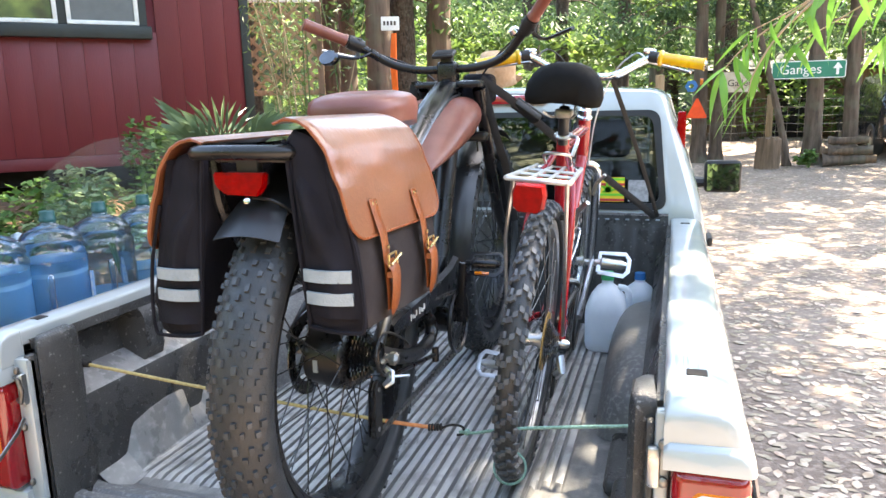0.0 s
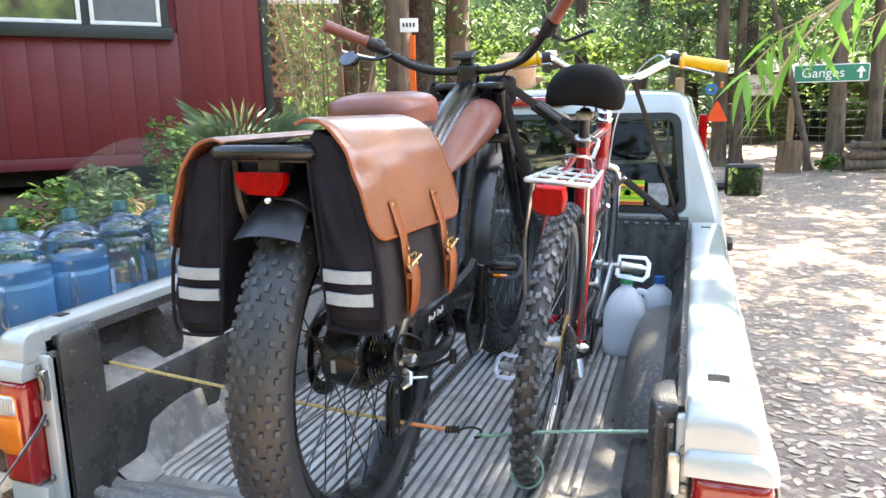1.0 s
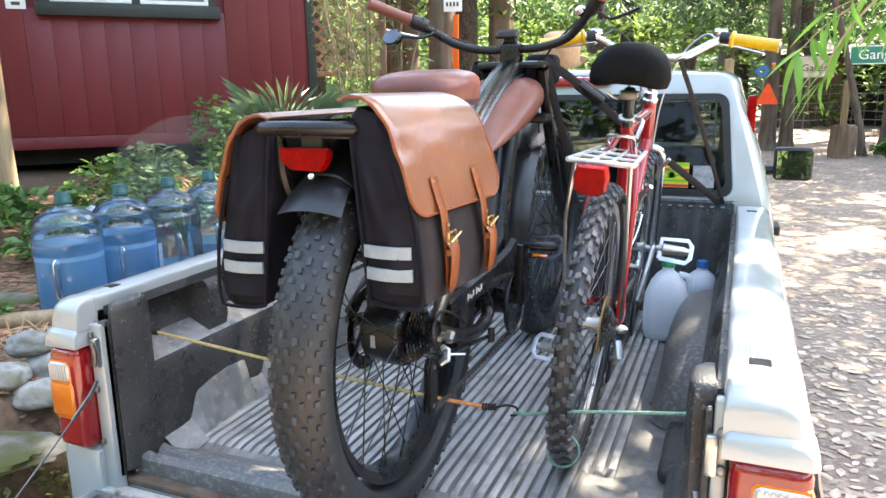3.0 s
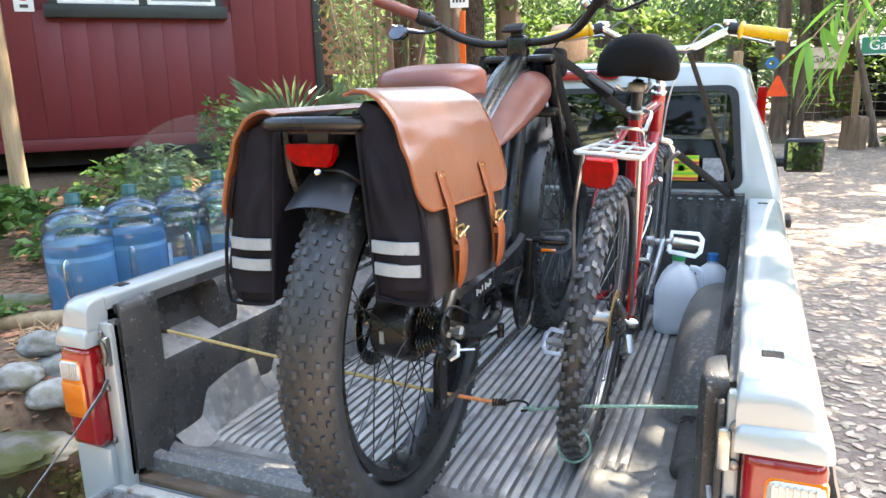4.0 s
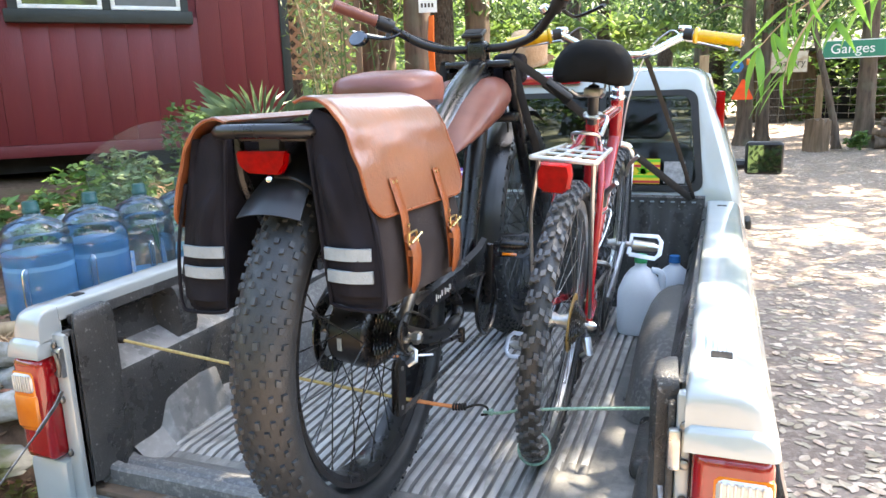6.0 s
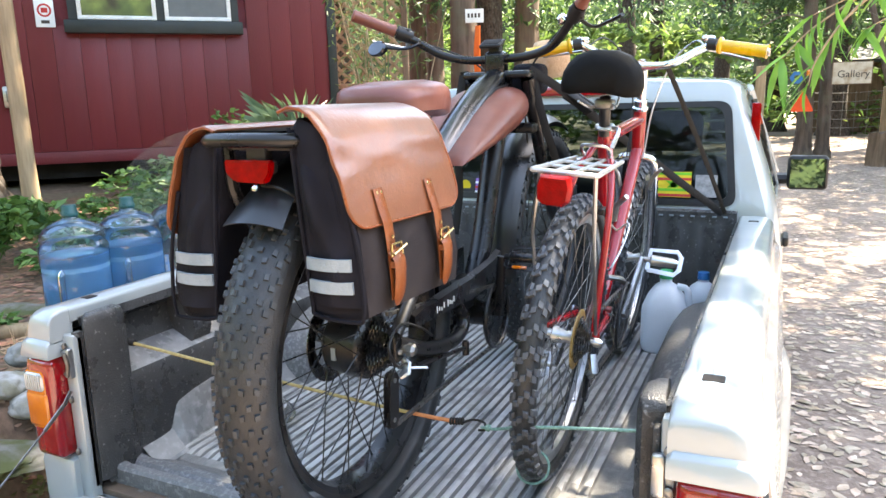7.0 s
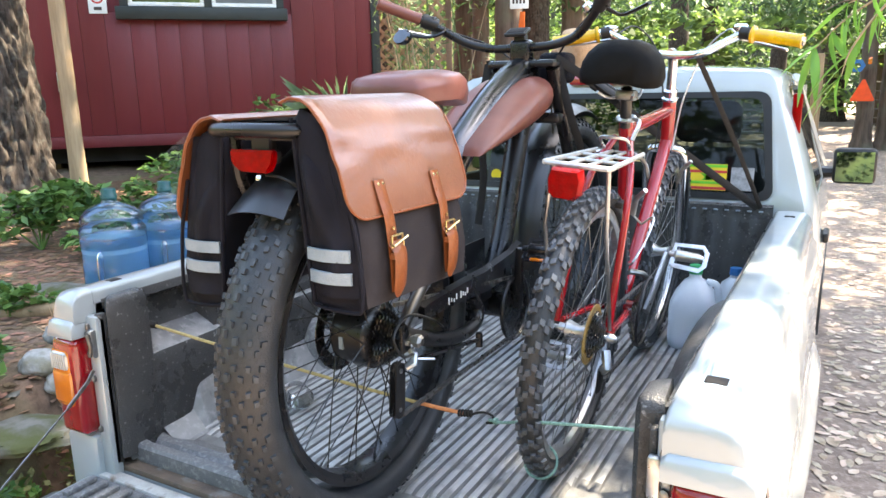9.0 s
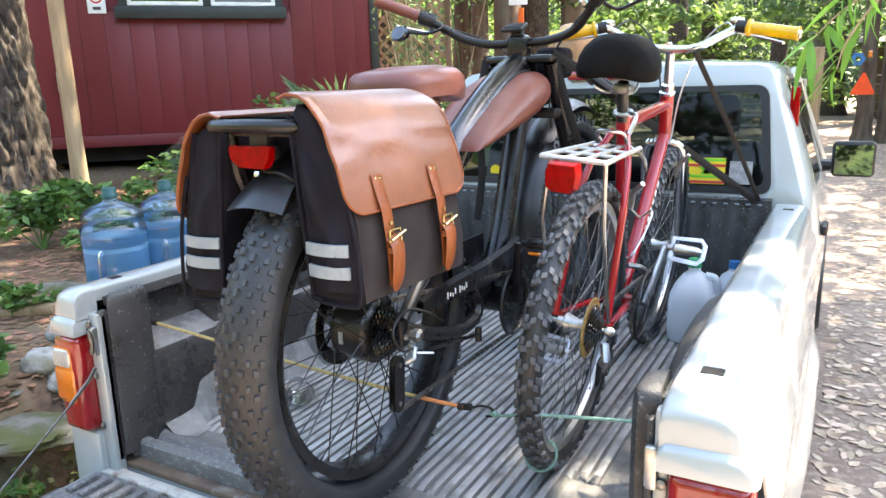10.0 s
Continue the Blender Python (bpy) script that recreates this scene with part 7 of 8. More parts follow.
part("cover", hbox((-1.965, -0.075, 0.545), (-1.895, -0.058, 0.645), 0.008), M_STEEL, ebx, local=True)


# ---- foliage ----
def leaf_cloud(name, clusters, size, material, parent=None, seed=1, droop=0.0, flat=0.3):
    """Many small pointed leaves scattered in soft clumps: clusters of (x, y, z, rx, ry, rz, count)."""
    rs = np.random.RandomState(seed)
    C = []
    for cx, cy, cz, rx, ry, rz, n in clusters:
        d = rs.normal(size=(n, 3))
        d /= np.linalg.norm(d, axis=1)[:, None]
        rad = rs.uniform(0.35, 1.0, n) ** 0.6
        C.append(np.array([cx, cy, cz]) + d * rad[:, None] * np.array([rx, ry, rz]))
    C = np.concatenate(C)
    n = len(C)
    ax = rs.normal(size=(n, 3))
    ax[:, 2] = ax[:, 2] * flat - droop
    ax /= np.linalg.norm(ax, axis=1)[:, None]
    up = rs.normal(size=(n, 3)) * 0.7 + np.array([0, 0, 1.0])
    sd = np.cross(ax, up)
    sd /= np.linalg.norm(sd, axis=1)[:, None] + 1e-9
    nr = np.cross(sd, ax)
    L = size[0] * rs.uniform(0.6, 1.3, n)[:, None]
    W = size[1] * rs.uniform(0.7, 1.2, n)[:, None]
    p0, p2 = C - ax * L * 0.5, C + ax * L * 0.5 - nr * L * 0.12
    p1, p3 = C + sd * W * 0.5 + nr * L * 0.05, C - sd * W * 0.5 + nr * L * 0.05
    V = np.stack([p0, p1, p2, p3], 1).reshape(-1, 3)
    me = bpy.data.meshes.new(name)
    me.vertices.add(4 * n)
    me.vertices.foreach_set("co", V.astype(np.float32).ravel())
    me.loops.add(4 * n)
    me.loops.foreach_set("vertex_index", np.arange(4 * n, dtype=np.int32))
    me.polygons.add(n)
    me.polygons.foreach_set("loop_start", np.arange(0, 4 * n, 4, dtype=np.int32))
    me.update(calc_edges=True)
    me.materials.append(material)
    ob = new(name, me)
    if parent is not None:
        ob.parent = parent
    return ob


def trunk_mesh(path, radii, seed, n=20, lumps=0.08, rough=0.0, steps=6):
    """A trunk or limb: a lumpy tapered pipe along a path."""
    bm = B()
    P = spline(path, steps)
    rings = []
    for i, p in enumerate(P):
        t = i / (len(P) - 1)
        r = radii[0] + (radii[1] - radii[0]) * t
        flare = 1 + 0.45 * max(0.0, 1 - t * len(P) / (0.5 * steps)) ** 2
        d = (P[min(i + 1, len(P) - 1)] - P[max(i - 1, 0)]).normalized()
        s_ = d.cross(Vector((0, 1, 0.01))).normalized()
        u_ = s_.cross(d)
        row = []
        for k in range(n):
            a = 2 * math.pi * k / n
            rr = r * flare * (1 + lumps * noise.noise((math.cos(a) * 2.2 + seed, math.sin(a) * 2.2, p.z * 0.9)) + 0.5 * lumps * noise.noise((math.cos(a) * 7 + seed, math.sin(a) * 7, p.z * 1.6)))
            if rough:
                g = 0.55 - 2.2 * abs(noise.noise((math.cos(a) * r * 26 + seed, math.sin(a) * r * 26, p.z * 5.5)))
                rr -= rough * (g - 0.5 * noise.noise((math.cos(a) * r * 70, math.sin(a) * r * 70 + seed, p.z * 13)))
            row.append(p + (s_ * math.cos(a) + u_ * math.sin(a)) * rr)
        rings.append(row)
    loft(bm, rings, cap=(False, True))
    bmesh.ops.recalc_face_normals(bm, faces=bm.faces)
    return bm


def tree(x, y, r, h, label, seed, bark, leaf_mat, crown, size=(0.16, 0.05), lean=(0, 0), limbs=5, droop=0.6, limb_z=(0.35, 0.9), fine=False):
    """A tree: trunk with limbs, and a crown of loose leaf clumps."""
    rg = random.Random(seed)
    z0 = ground_z(x, y) - 0.06
    t = thing("tree", label, "tree", (x, y, z0))
    top = (x + lean[0], y + lean[1], z0 + h)
    mid = (x + lean[0] * 0.4 + rg.uniform(-0.05, 0.05), y + lean[1] * 0.4, z0 + h * 0.45)
    tk = part("trunk", trunk_mesh([(x, y, z0), (x + lean[0] * 0.08, y, z0 + h * 0.12), mid, top], (r, r * 0.45), seed, *((170, 0.08, 0.026, 110) if fine else (28, 0.08, 0.012, 26))), bark, t, sharp=80)
    for k in range(limbs):
        f = limb_z[0] + (limb_z[1] - limb_z[0]) * (k + rg.random() * 0.6) / limbs
        a = rg.uniform(0, 2 * math.pi)
        L = rg.uniform(0.9, 1.8) * (1.2 - f * 0.6)
        b0 = Vector((x + lean[0] * f, y + lean[1] * f, z0 + h * f))
        b1 = b0 + Vector((math.cos(a) * L * 0.5, math.sin(a) * L * 0.5, 0.10))
        b2 = b0 + Vector((math.cos(a) * L, math.sin(a) * L, -0.15))
        part("limb", tube(B(), spline([b0, b1, b2], 4), [r * 0.14, r * 0.05], 7), bark, t)
    if crown:
        ob = leaf_cloud("crown", [(c[0] - x, c[1] - y, c[2] - z0, *c[3:]) for c in crown], size, leaf_mat, t, seed, droop)
    return t


def sprays(cx, cy, cz, wx, wy, wz, k, n, seed, r=(0.35, 0.7)):
    """Clumps spread at random through a box."""
    rg = random.Random(seed)
    out = []
    for _ in range(k):
        q = rg.uniform(*r)
        out.append((cx + rg.uniform(-wx, wx), cy + rg.uniform(-wy, wy), cz + rg.uniform(-wz, wz), q, q, q * 0.42, n))
    return out


# big fir beside the cabin, peeled pole, trees by the road
tree(-4.06, 1.78, 0.33, 9.0, "thick rough-barked fir trunk beside the cabin", 3, M_BARK2, M_CEDAR, sprays(-3.2, 2.2, 8.2, 1.8, 1.8, 0.9, 22, 60, 5), limbs=4, limb_z=(0.7, 0.95), fine=True)
pole = solo("wooden_pole", trunk_mesh([(-3.43, 1.90, 0.70), (-3.435, 1.90, 2.0), (-3.45, 1.90, 5.2)], (0.052, 0.045), 8, 12, 0.05), M_POLE, "pale peeled wooden pole standing by the fir", "pole", (-3.43, 1.90, 0.70), sharp=80)
tA = tree(-2.55, 6.75, 0.19, 9.0, "brown cedar trunk carrying a small white sign", 7, M_BARK, M_CEDAR, sprays(-2.4, 7.6, 4.0, 1.6, 0.8, 1.0, 16, 90, 6), limb_z=(0.5, 0.9))
FOREST = [(-3.95, 8.9, 0.16, 9, 21, M_BARK), (-4.6, 9.6, 0.2, 9, 22, M_BARK), (-2.75, 9.6, 0.24, 10, 23, M_BARK), (-1.3, 12.5, 0.16, 10, 24, M_BARK2), (-6.3, 13.0, 0.22, 10, 25, M_BARK), (-0.6, 17.5, 0.22, 12, 26, M_BARK2), (0.55, 20.5, 0.26, 13, 27, M_BARK2),
          (1.16, 14.2, 0.165, 9, 28, M_BARK), (1.50, 14.35, 0.13, 9, 29, M_BARK), (3.17, 13.9, 0.18, 9, 30, M_BARK), (3.86, 14.3, 0.15, 9, 31, M_BARK), (1.9, 19.0, 0.3, 13, 32, M_BARK2), (4.9, 19.5, 0.24, 12, 33, M_BARK), (2.9, 22.5, 0.28, 13, 34, M_BARK2), (6.5, 17.0, 0.25, 12, 35, M_BARK), (-2.6, 16.5, 0.28, 12, 36, M_BARK2), (0.1, 24.0, 0.3, 13, 37, M_BARK), (7.9, 12.5, 0.25, 11, 38, M_BARK)]
for x, y, r, h, sd_, bk in FOREST:
    low = 2.3 if y < 16 else 2.6
    cl = sprays(x, y + 0.4, low + 1.9, 1.5, 0.9, 1.7, 20, 85, sd_, (0.3, 0.75))
    tree(x, y, r, h, "tall cedar with shaggy brown bark and drooping sprays", sd_, bk, M_CEDAR if sd_ % 5 else M_BRIGHT, cl, (0.17, 0.045), (0.15 * math.sin(sd_), 0.1), 5, 0.7, (0.28, 0.6))
lt = tree(2.72, 13.6, 0.075, 6.0, "slender leaning young cedar by the stump", 41, M_BARK, M_CEDAR, [], lean=(-1.6, 0.2), limbs=2)

# unseen trees added about the truck to shape its shade, sun patches and reflections
for i, (x, y, cl) in enumerate((
        (5.6, -4.5, sprays(4.2, -3.0, 9.0, 2.6, 2.0, 0.8, 6, 110, 51, (0.5, 0.95))),
        (-3.8, -4.2, sprays(-2.4, -1.2, 8.4, 2.6, 3.0, 0.9, 12, 130, 52, (0.5, 0.95))),
        (9.4, 7.5, sprays(6.6, 9.2, 9.0, 2.6, 4.4, 0.9, 50, 110, 53, (0.4, 0.9))),
        # clumps left out where sun should reach the right rail
        (-3.2, 9.2, [c for c in sprays(2.75, 6.0, 8.2, 1.7, 3.3, 0.8, 120, 150, 54, (0.5, 0.95)) if not (c[0] > 3.05 and c[1] < 5.7)]),
        (-5.5, 8.6, sprays(-1.1, 5.0, 7.8, 2.7, 3.2, 0.8, 72, 125, 55, (0.5, 0.9))),
        (8.5, 17.5, sprays(5.6, 16.0, 8.6, 3.8, 3.6, 0.8, 150, 130, 59, (0.5, 0.95)) + sprays(5.4, 12.0, 8.8, 2.2, 2.0, 0.8, 16, 110, 49, (0.45, 0.9))),
        # last three are added behind the camera to darken reflections
        (0.5, -8.5, sprays(0.6, -8.0, 4.6, 4.5, 1.2, 3.2, 60, 110, 56, (0.5, 1.0))),
        (3.4, -9.5, sprays(4.5, -9.5, 3.8, 3.0, 1.2, 3.2, 60, 110, 57, (0.5, 1.0))),
        (-4.5, -8.5, sprays(-4.5, -8.5, 3.8, 3.0, 1.5, 3.2, 50, 110, 58, (0.5, 1.0))))):
    tree(x, y, 0.26, 9.5, "unseen tall tree added for its shade and reflection", 60 + i, M_BARK2, M_BRIGHT if i < 6 else M_CEDAR, cl, (0.19, 0.10), limbs=5, limb_z=(0.6, 0.95), droop=0.2)

# understorey beyond the yard
und = leaf_cloud("undergrowth", sprays(-2.0, 21.0, 2.2, 9.0, 3.0, 1.9, 130, 120, 71, (0.6, 1.3)) + sprays(-3.5, 13.5, 1.9, 3.2, 2.0, 1.3, 40, 110, 72, (0.4, 0.9)), (0.24, 0.12), M_BRIGHT, None, 73, 0.2)
tagged(und, "sunlit green undergrowth at the edge of the wood", "undergrowth", kind="stuff")
und = leaf_cloud("undergrowth", sprays(3.5, 25.0, 3.6, 11.0, 2.5, 3.2, 120, 130, 74, (0.7, 1.5)), (0.28, 0.12), M_CEDAR, None, 75, 0.5)
tagged(und, "dark cedar boughs closing the far wood", "undergrowth", kind="stuff")
# backdrop ring; its light and shade patches are painted by the material
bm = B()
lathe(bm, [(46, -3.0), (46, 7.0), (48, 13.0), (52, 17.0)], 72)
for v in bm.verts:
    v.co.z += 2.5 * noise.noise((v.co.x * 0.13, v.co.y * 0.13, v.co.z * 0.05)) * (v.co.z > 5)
solo("backdrop", bm, M_FARWOOD, "distant dark green forest all round the yard, sun and shade patches in its colour", "forest", kind="structure")


# ---- garden on the terrace ----
def shrub(x, y, h, w, n, size, material, label, seed, name="shrub", droop=-0.2, stems=7):
    rg = random.Random(seed)
    z0 = ground_z(x, y) - 0.01
    t = thing(name, label, "plant", (x, y, z0))
    cl = []
    for k in range(stems):
        a, q = rg.uniform(0, 6.28), rg.uniform(0.15, 1.0)
        tip = Vector((x + math.cos(a) * w * q, y + math.sin(a) * w * q, z0 + h * rg.uniform(0.55, 1.0) * (1.1 - 0.3 * q)))
        part("stem", tube(B(), spline([(x, y, z0), ((x + tip.x) / 2, (y + tip.y) / 2, z0 + (tip.z - z0) * 0.6), tuple(tip)], 4), [0.006, 0.002], 6), M_LEAF, t)
        cl.append((tip.x - x, tip.y - y, tip.z - z0, w * 0.30, w * 0.30, h * 0.18, n))
        cl.append(((tip.x - x) * 0.7, (tip.y - y) * 0.7, (tip.z - z0) * 0.65, w * 0.25, w * 0.25, h * 0.16, n // 2))
    leaf_cloud("leaves", cl, size, material, t, seed, droop)
    return t


shrub(-2.64, 2.90, 0.80, 0.30, 34, (0.055, 0.034), M_LEAF, "leafy green shrub against the cabin", 81, stems=10)
shrub(-2.20, 2.02, 0.54, 0.24, 26, (0.085, 0.022), M_GREY_LEAF, "grey-green spurge behind the water bottles", 82, stems=9)
shrub(-2.72, 2.20, 0.34, 0.34, 30, (0.07, 0.034), M_GREY_LEAF, "low grey-green plant on the bank", 83, stems=9)
shrub(-2.55, 1.55, 0.28, 0.30, 28, (0.075, 0.036), M_LEAF, "low leafy ground plant under the cabin wall", 84, stems=9)
shrub(-3.05, 1.75, 0.36, 0.34, 32, (0.085, 0.042), M_LEAF, "leafy plant at the foot of the pole", 85, stems=9)
shrub(-3.10, 2.45, 0.40, 0.36, 32, (0.075, 0.038), M_LEAF, "leafy plant by the dark gap under the cabin", 86, stems=9)
shrub(-2.95, 1.30, 0.34, 0.30, 30, (0.085, 0.045), M_LEAF, "low leafy plant beside the fir roots", 87, stems=8)
shrub(-3.5, 3.1, 0.38, 0.4, 26, (0.075, 0.04), M_GREY_LEAF, "low plant along the cabin wall", 88, stems=9)
shrub(-2.05, 0.58, 0.14, 0.17, 18, (0.06, 0.035), M_LEAF, "small fern-like weed on the terrace", 89, stems=7)
shrub(-1.50, 0.16, 0.16, 0.15, 18, (0.06, 0.035), M_LEAF, "small weed among the stones", 90, stems=6)
shrub(-1.22, -0.08, 0.16, 0.15, 18, (0.06, 0.035), M_LEAF, "small weed on the mossy bank", 91, stems=6)

# fan palm
palm = thing("fan_palm", "fan palm with stiff grey-green split leaves", "palm", (-2.50, 3.52, ground_z(-2.5, 3.52)))
rg = random.Random(4)
for k in range(9):
    a = radians(-170 + 42 * k + rg.uniform(-12, 12))
    el = radians(rg.uniform(38, 75))
    base = Vector((-2.50, 3.52, 1.02))
    hub_ = base + Vector((math.cos(a) * math.cos(el), math.sin(a) * math.cos(el), math.sin(el))) * rg.uniform(0.28, 0.42)
    V, Fc = [], []
    ax = (hub_ - base).normalized()
    sd2 = ax.cross(Vector((0, 0, 1))).normalized()
    nr2 = sd2.cross(ax)
    for j in range(17):
        b = radians(-100 + 12.5 * j)
        d = ax * math.cos(b) + sd2 * math.sin(b)
        e_ = sd2 * math.cos(b) - ax * math.sin(b)
        L = 0.46 * (0.75 + 0.25 * math.cos(b)) * rg.uniform(0.9, 1.05)
        i0 = len(V)
        V += [tuple(hub_ - e_ * 0.003 - base), tuple(hub_ + e_ * 0.003 - base), tuple(hub_ + d * L * 0.6 + e_ * 0.011 + nr2 * 0.01 - base), tuple(hub_ + d * L - nr2 * 0.05 - Vector((0, 0, 0.03)) - base), tuple(hub_ + d * L * 0.6 - e_ * 0.011 + nr2 * 0.01 - base)]
        Fc.append((i0, i0 + 1, i0 + 2, i0 + 3, i0 + 4))
    fr_ = quads("frond", V, Fc, M_PALM, palm)
    fr_.location = base - palm.location
    part("frond_stalk", tube(B(), [base, hub_], [0.008, 0.005], 6), M_PALM, palm)
part("palm_trunk", trunk_mesh([(-2.50, 3.52, 0.68), (-2.50, 3.52, 0.85), (-2.50, 3.52, 1.06)], (0.06, 0.05), 2, 12), M_BARK2, palm)

# bamboo at the cabin's corner
bam = thing("bamboo", "clump of yellow-green bamboo at the cabin's corner", "bamboo", (-2.42, 4.55, ground_z(-2.42, 4.55)))
rg = random.Random(9)
cl = []
for k in range(16):
    x, y = -2.42 + rg.uniform(-0.28, 0.28), 4.55 + rg.uniform(-0.3, 0.35)
    tx, ty = x + rg.uniform(-0.5, 0.28), y + rg.uniform(-0.25, 0.2)
    zt = rg.uniform(2.3, 3.4)
    part("cane", tube(B(), spline([(x, y, 0.70), (x + (tx - x) * 0.25, y + (ty - y) * 0.25, 0.7 + (zt - 0.7) * 0.5), (tx, ty, zt)], 5), [0.009, 0.003], 6), M_POLE if k % 3 else M_BAMBOO, bam)
    for j in range(9):
        f = 0.16 + 0.84 * j / 8
        cl.append((x + (tx - x) * f * f + rg.uniform(-0.09, 0.09) + 2.42, y + (ty - y) * f * f + rg.uniform(-0.09, 0.09) - 4.55, 0.7 + (zt - 0.7) * f - bam.location.z, 0.15, 0.15, 0.12, 8))
leaf_cloud("leaves", cl, (0.11, 0.015), M_BAMBOO, bam, 10, 0.45)

# lattice fence and post behind the corner
lat = thing("lattice_panel", "beige diagonal lattice fence panel behind the cabin", "lattice", (-3.7, 6.25, 1.2))
lat.location.z = ground_z(-3.7, 6.25)
ROOT[lat.name] = lat.location.copy()
m_l = Matrix.Translation((-3.65, 6.25, 2.1)) @ pose(0, 0, 0, 0, 0, 25)
part("lattice_rail", box(B(), (-0.55, -0.03, 0.66), (0.55, 0.03, 0.72), 0.004, m_l), M_WHITE, lat)
for q in (-0.55, 0.5):
    part("lattice_post", box(B(), (q, -0.04, -1.35), (q + 0.07, 0.04, 0.66), 0.005, m_l), M_WOOD, lat)
part("lattice_rail", box(B(), (-0.5, -0.02, -0.35), (0.5, 0.02, -0.29), 0.004, m_l), M_POLE, lat)
for i in range(15):
    for s in (-1, 1):
        c0 = -0.95 + 0.135 * i
        t0, t1 = -0.28, 0.64
        pts = []
        for zz in (t0, t1):
            xx = c0 + s * (zz - 0.18)
            pts.append((xx, zz))
        (xa, za), (xb, zb) = pts
        def clip(xa, za, xb, zb):
            if xa > xb:
                xa, za, xb, zb = xb, zb, xa, za
            if xb < -0.5 or xa > 0.5 or xb - xa < 1e-6:
                return None
            if xa < -0.5:
                za += (zb - za) * (-0.5 - xa) / (xb - xa)
                xa = -0.5
            if xb > 0.5:
                zb = za + (zb - za) * (0.5 - xa) / (xb - xa)
                xb = 0.5
            return xa, za, xb, zb
        got = clip(xa, za, xb, zb)
        if got and got[2] - got[0] > 0.03:
            xa, za, xb, zb = got
            part("lattice_slat", tube(B(), [m_l @ Vector((xa, 0.006 * s, za)), m_l @ Vector((xb, 0.006 * s, zb))], 0.019, 4, flat=(0.25, 1.0), up=(0, 0, 1)), M_POLE, lat)

# stones, slabs and a log along the terrace edge
def stone(x, y, z, sx, sy, sz, seed, label, turn=0.0, name="stone"):
    bm = B()
    bmesh.ops.create_icosphere(bm, subdivisions=4, radius=1.0)
    for v in bm.verts:
        n_ = 1 + (0.16 if name == "stone_slab" else 0.0) * noise.cell(v.co * 2.3 + Vector((seed, 1, 0))) * 0.4 + 0.05 * noise.noise(v.co * 9 + Vector((seed, 5, 1))) + 0.22 * noise.noise(v.co * 1.3 + Vector((seed, 0, 0))) + 0.06 * noise.noise(v.co * 4 + Vector((seed, 3, 0)))
        v.co = Vector((v.co.x * sx, v.co.y * sy, v.co.z * sz)) * n_
    bmesh.ops.transform(bm, matrix=Matrix.Translation((x, y, z)) @ pose(0, 0, 0, 0, 0, turn), verts=bm.verts)
    return solo(name, bm, M_SLAB if name == "stone_slab" else M_STONE, label, "stone", (x, y, z), "terrace edge stones", sharp=60)


stone(-1.50, 0.47, 0.765, 0.085, 0.065, 0.042, 1, "rounded grey stone stacked on the terrace edge", 20)
stone(-1.45, 0.33, 0.705, 0.085, 0.07, 0.046, 2, "smooth rounded grey stone on the terrace edge", -15)
stone(-1.33, 0.36, 0.655, 0.09, 0.075, 0.045, 3, "rounded brown-grey stone in the edging", 30)
stone(-1.42, 0.48, 0.69, 0.11, 0.08, 0.05, 4, "grey stone low in the edging", 10)
stone(-1.30, 0.12, 0.575, 0.22, 0.13, 0.035, 5, "flat slab of grey stone at the bank", 25, "stone_slab")
stone(-1.62, 0.20, 0.66, 0.24, 0.16, 0.04, 6, "flat mossy slab of stone on the terrace", -10, "stone_slab")
stone(-2.25, 0.94, 0.69, 0.24, 0.11, 0.05, 7, "long flat stone behind the water bottles", 10, "stone_slab")
stone(-1.20, 0.62, 0.50, 0.13, 0.12, 0.09, 8, "grey stone low in the bank", 0)
stone(-1.28, 0.86, 0.58, 0.15, 0.13, 0.10, 9, "grey stone in the bank beside the truck", 40)
stone(-1.30, 1.20, 0.58, 0.17, 0.13, 0.11, 10, "grey stone in the bank beside the truck", 70)
stone(-1.30, 1.62, 0.58, 0.19, 0.13, 0.11, 12, "grey stone in the bank beside the truck", 110)
stone(-1.88, 0.08, 0.66, 0.16, 0.12, 0.05, 13, "flat grey stone on the terrace", 55, "stone_slab")
solo("fallen_branch", trunk_mesh([(-1.72, 0.88, 0.715), (-1.98, 0.66, 0.725), (-2.3, 0.42, 0.71)], (0.038, 0.028), 5, 12, 0.2), M_POLE, "weathered grey branch lying on the terrace", "branch", (-1.98, 0.66, 0.69), sharp=80)
ms = leaf_cloud("moss", [(-1.16, -0.1 + 0.14 * k, 0.30 + 0.02 * (k % 3), 0.17, 0.12, 0.20, 260) for k in range(8)], (0.03, 0.02), M_MOSS, None, 15, 0.0, 1.0)
tagged(ms, "patchy green and brown moss on the bank", "moss", kind="stuff")
gr = leaf_cloud("dry_grass", [(-1.72, 0.62, 0.70, 0.13, 0.09, 0.05, 90), (-1.60, 0.62, 0.72, 0.10, 0.08, 0.05, 60)], (0.14, 0.006), M_STRAW, None, 16, -0.3, 0.8)
tagged(gr, "tuft of dry straw-coloured grass", "grass", kind="stuff")
# clear plastic sheet leaning among the plants
bm = B()
rows = []
for i in range(11):
    t = i / 10
    zt = 1.13 + 0.34 * math.sin(math.pi * (0.12 + 0.80 * t)) ** 0.8
    p = Vector((-2.36, 1.70, 0)).lerp(Vector((-1.98, 2.52, 0)), t)
    rows.append([(p.x, p.y, 0.90), (p.x + 0.02, p.y + 0.01, (0.90 + zt) / 2), (p.x + 0.01, p.y, zt)])
loft(bm, rows, close=False)
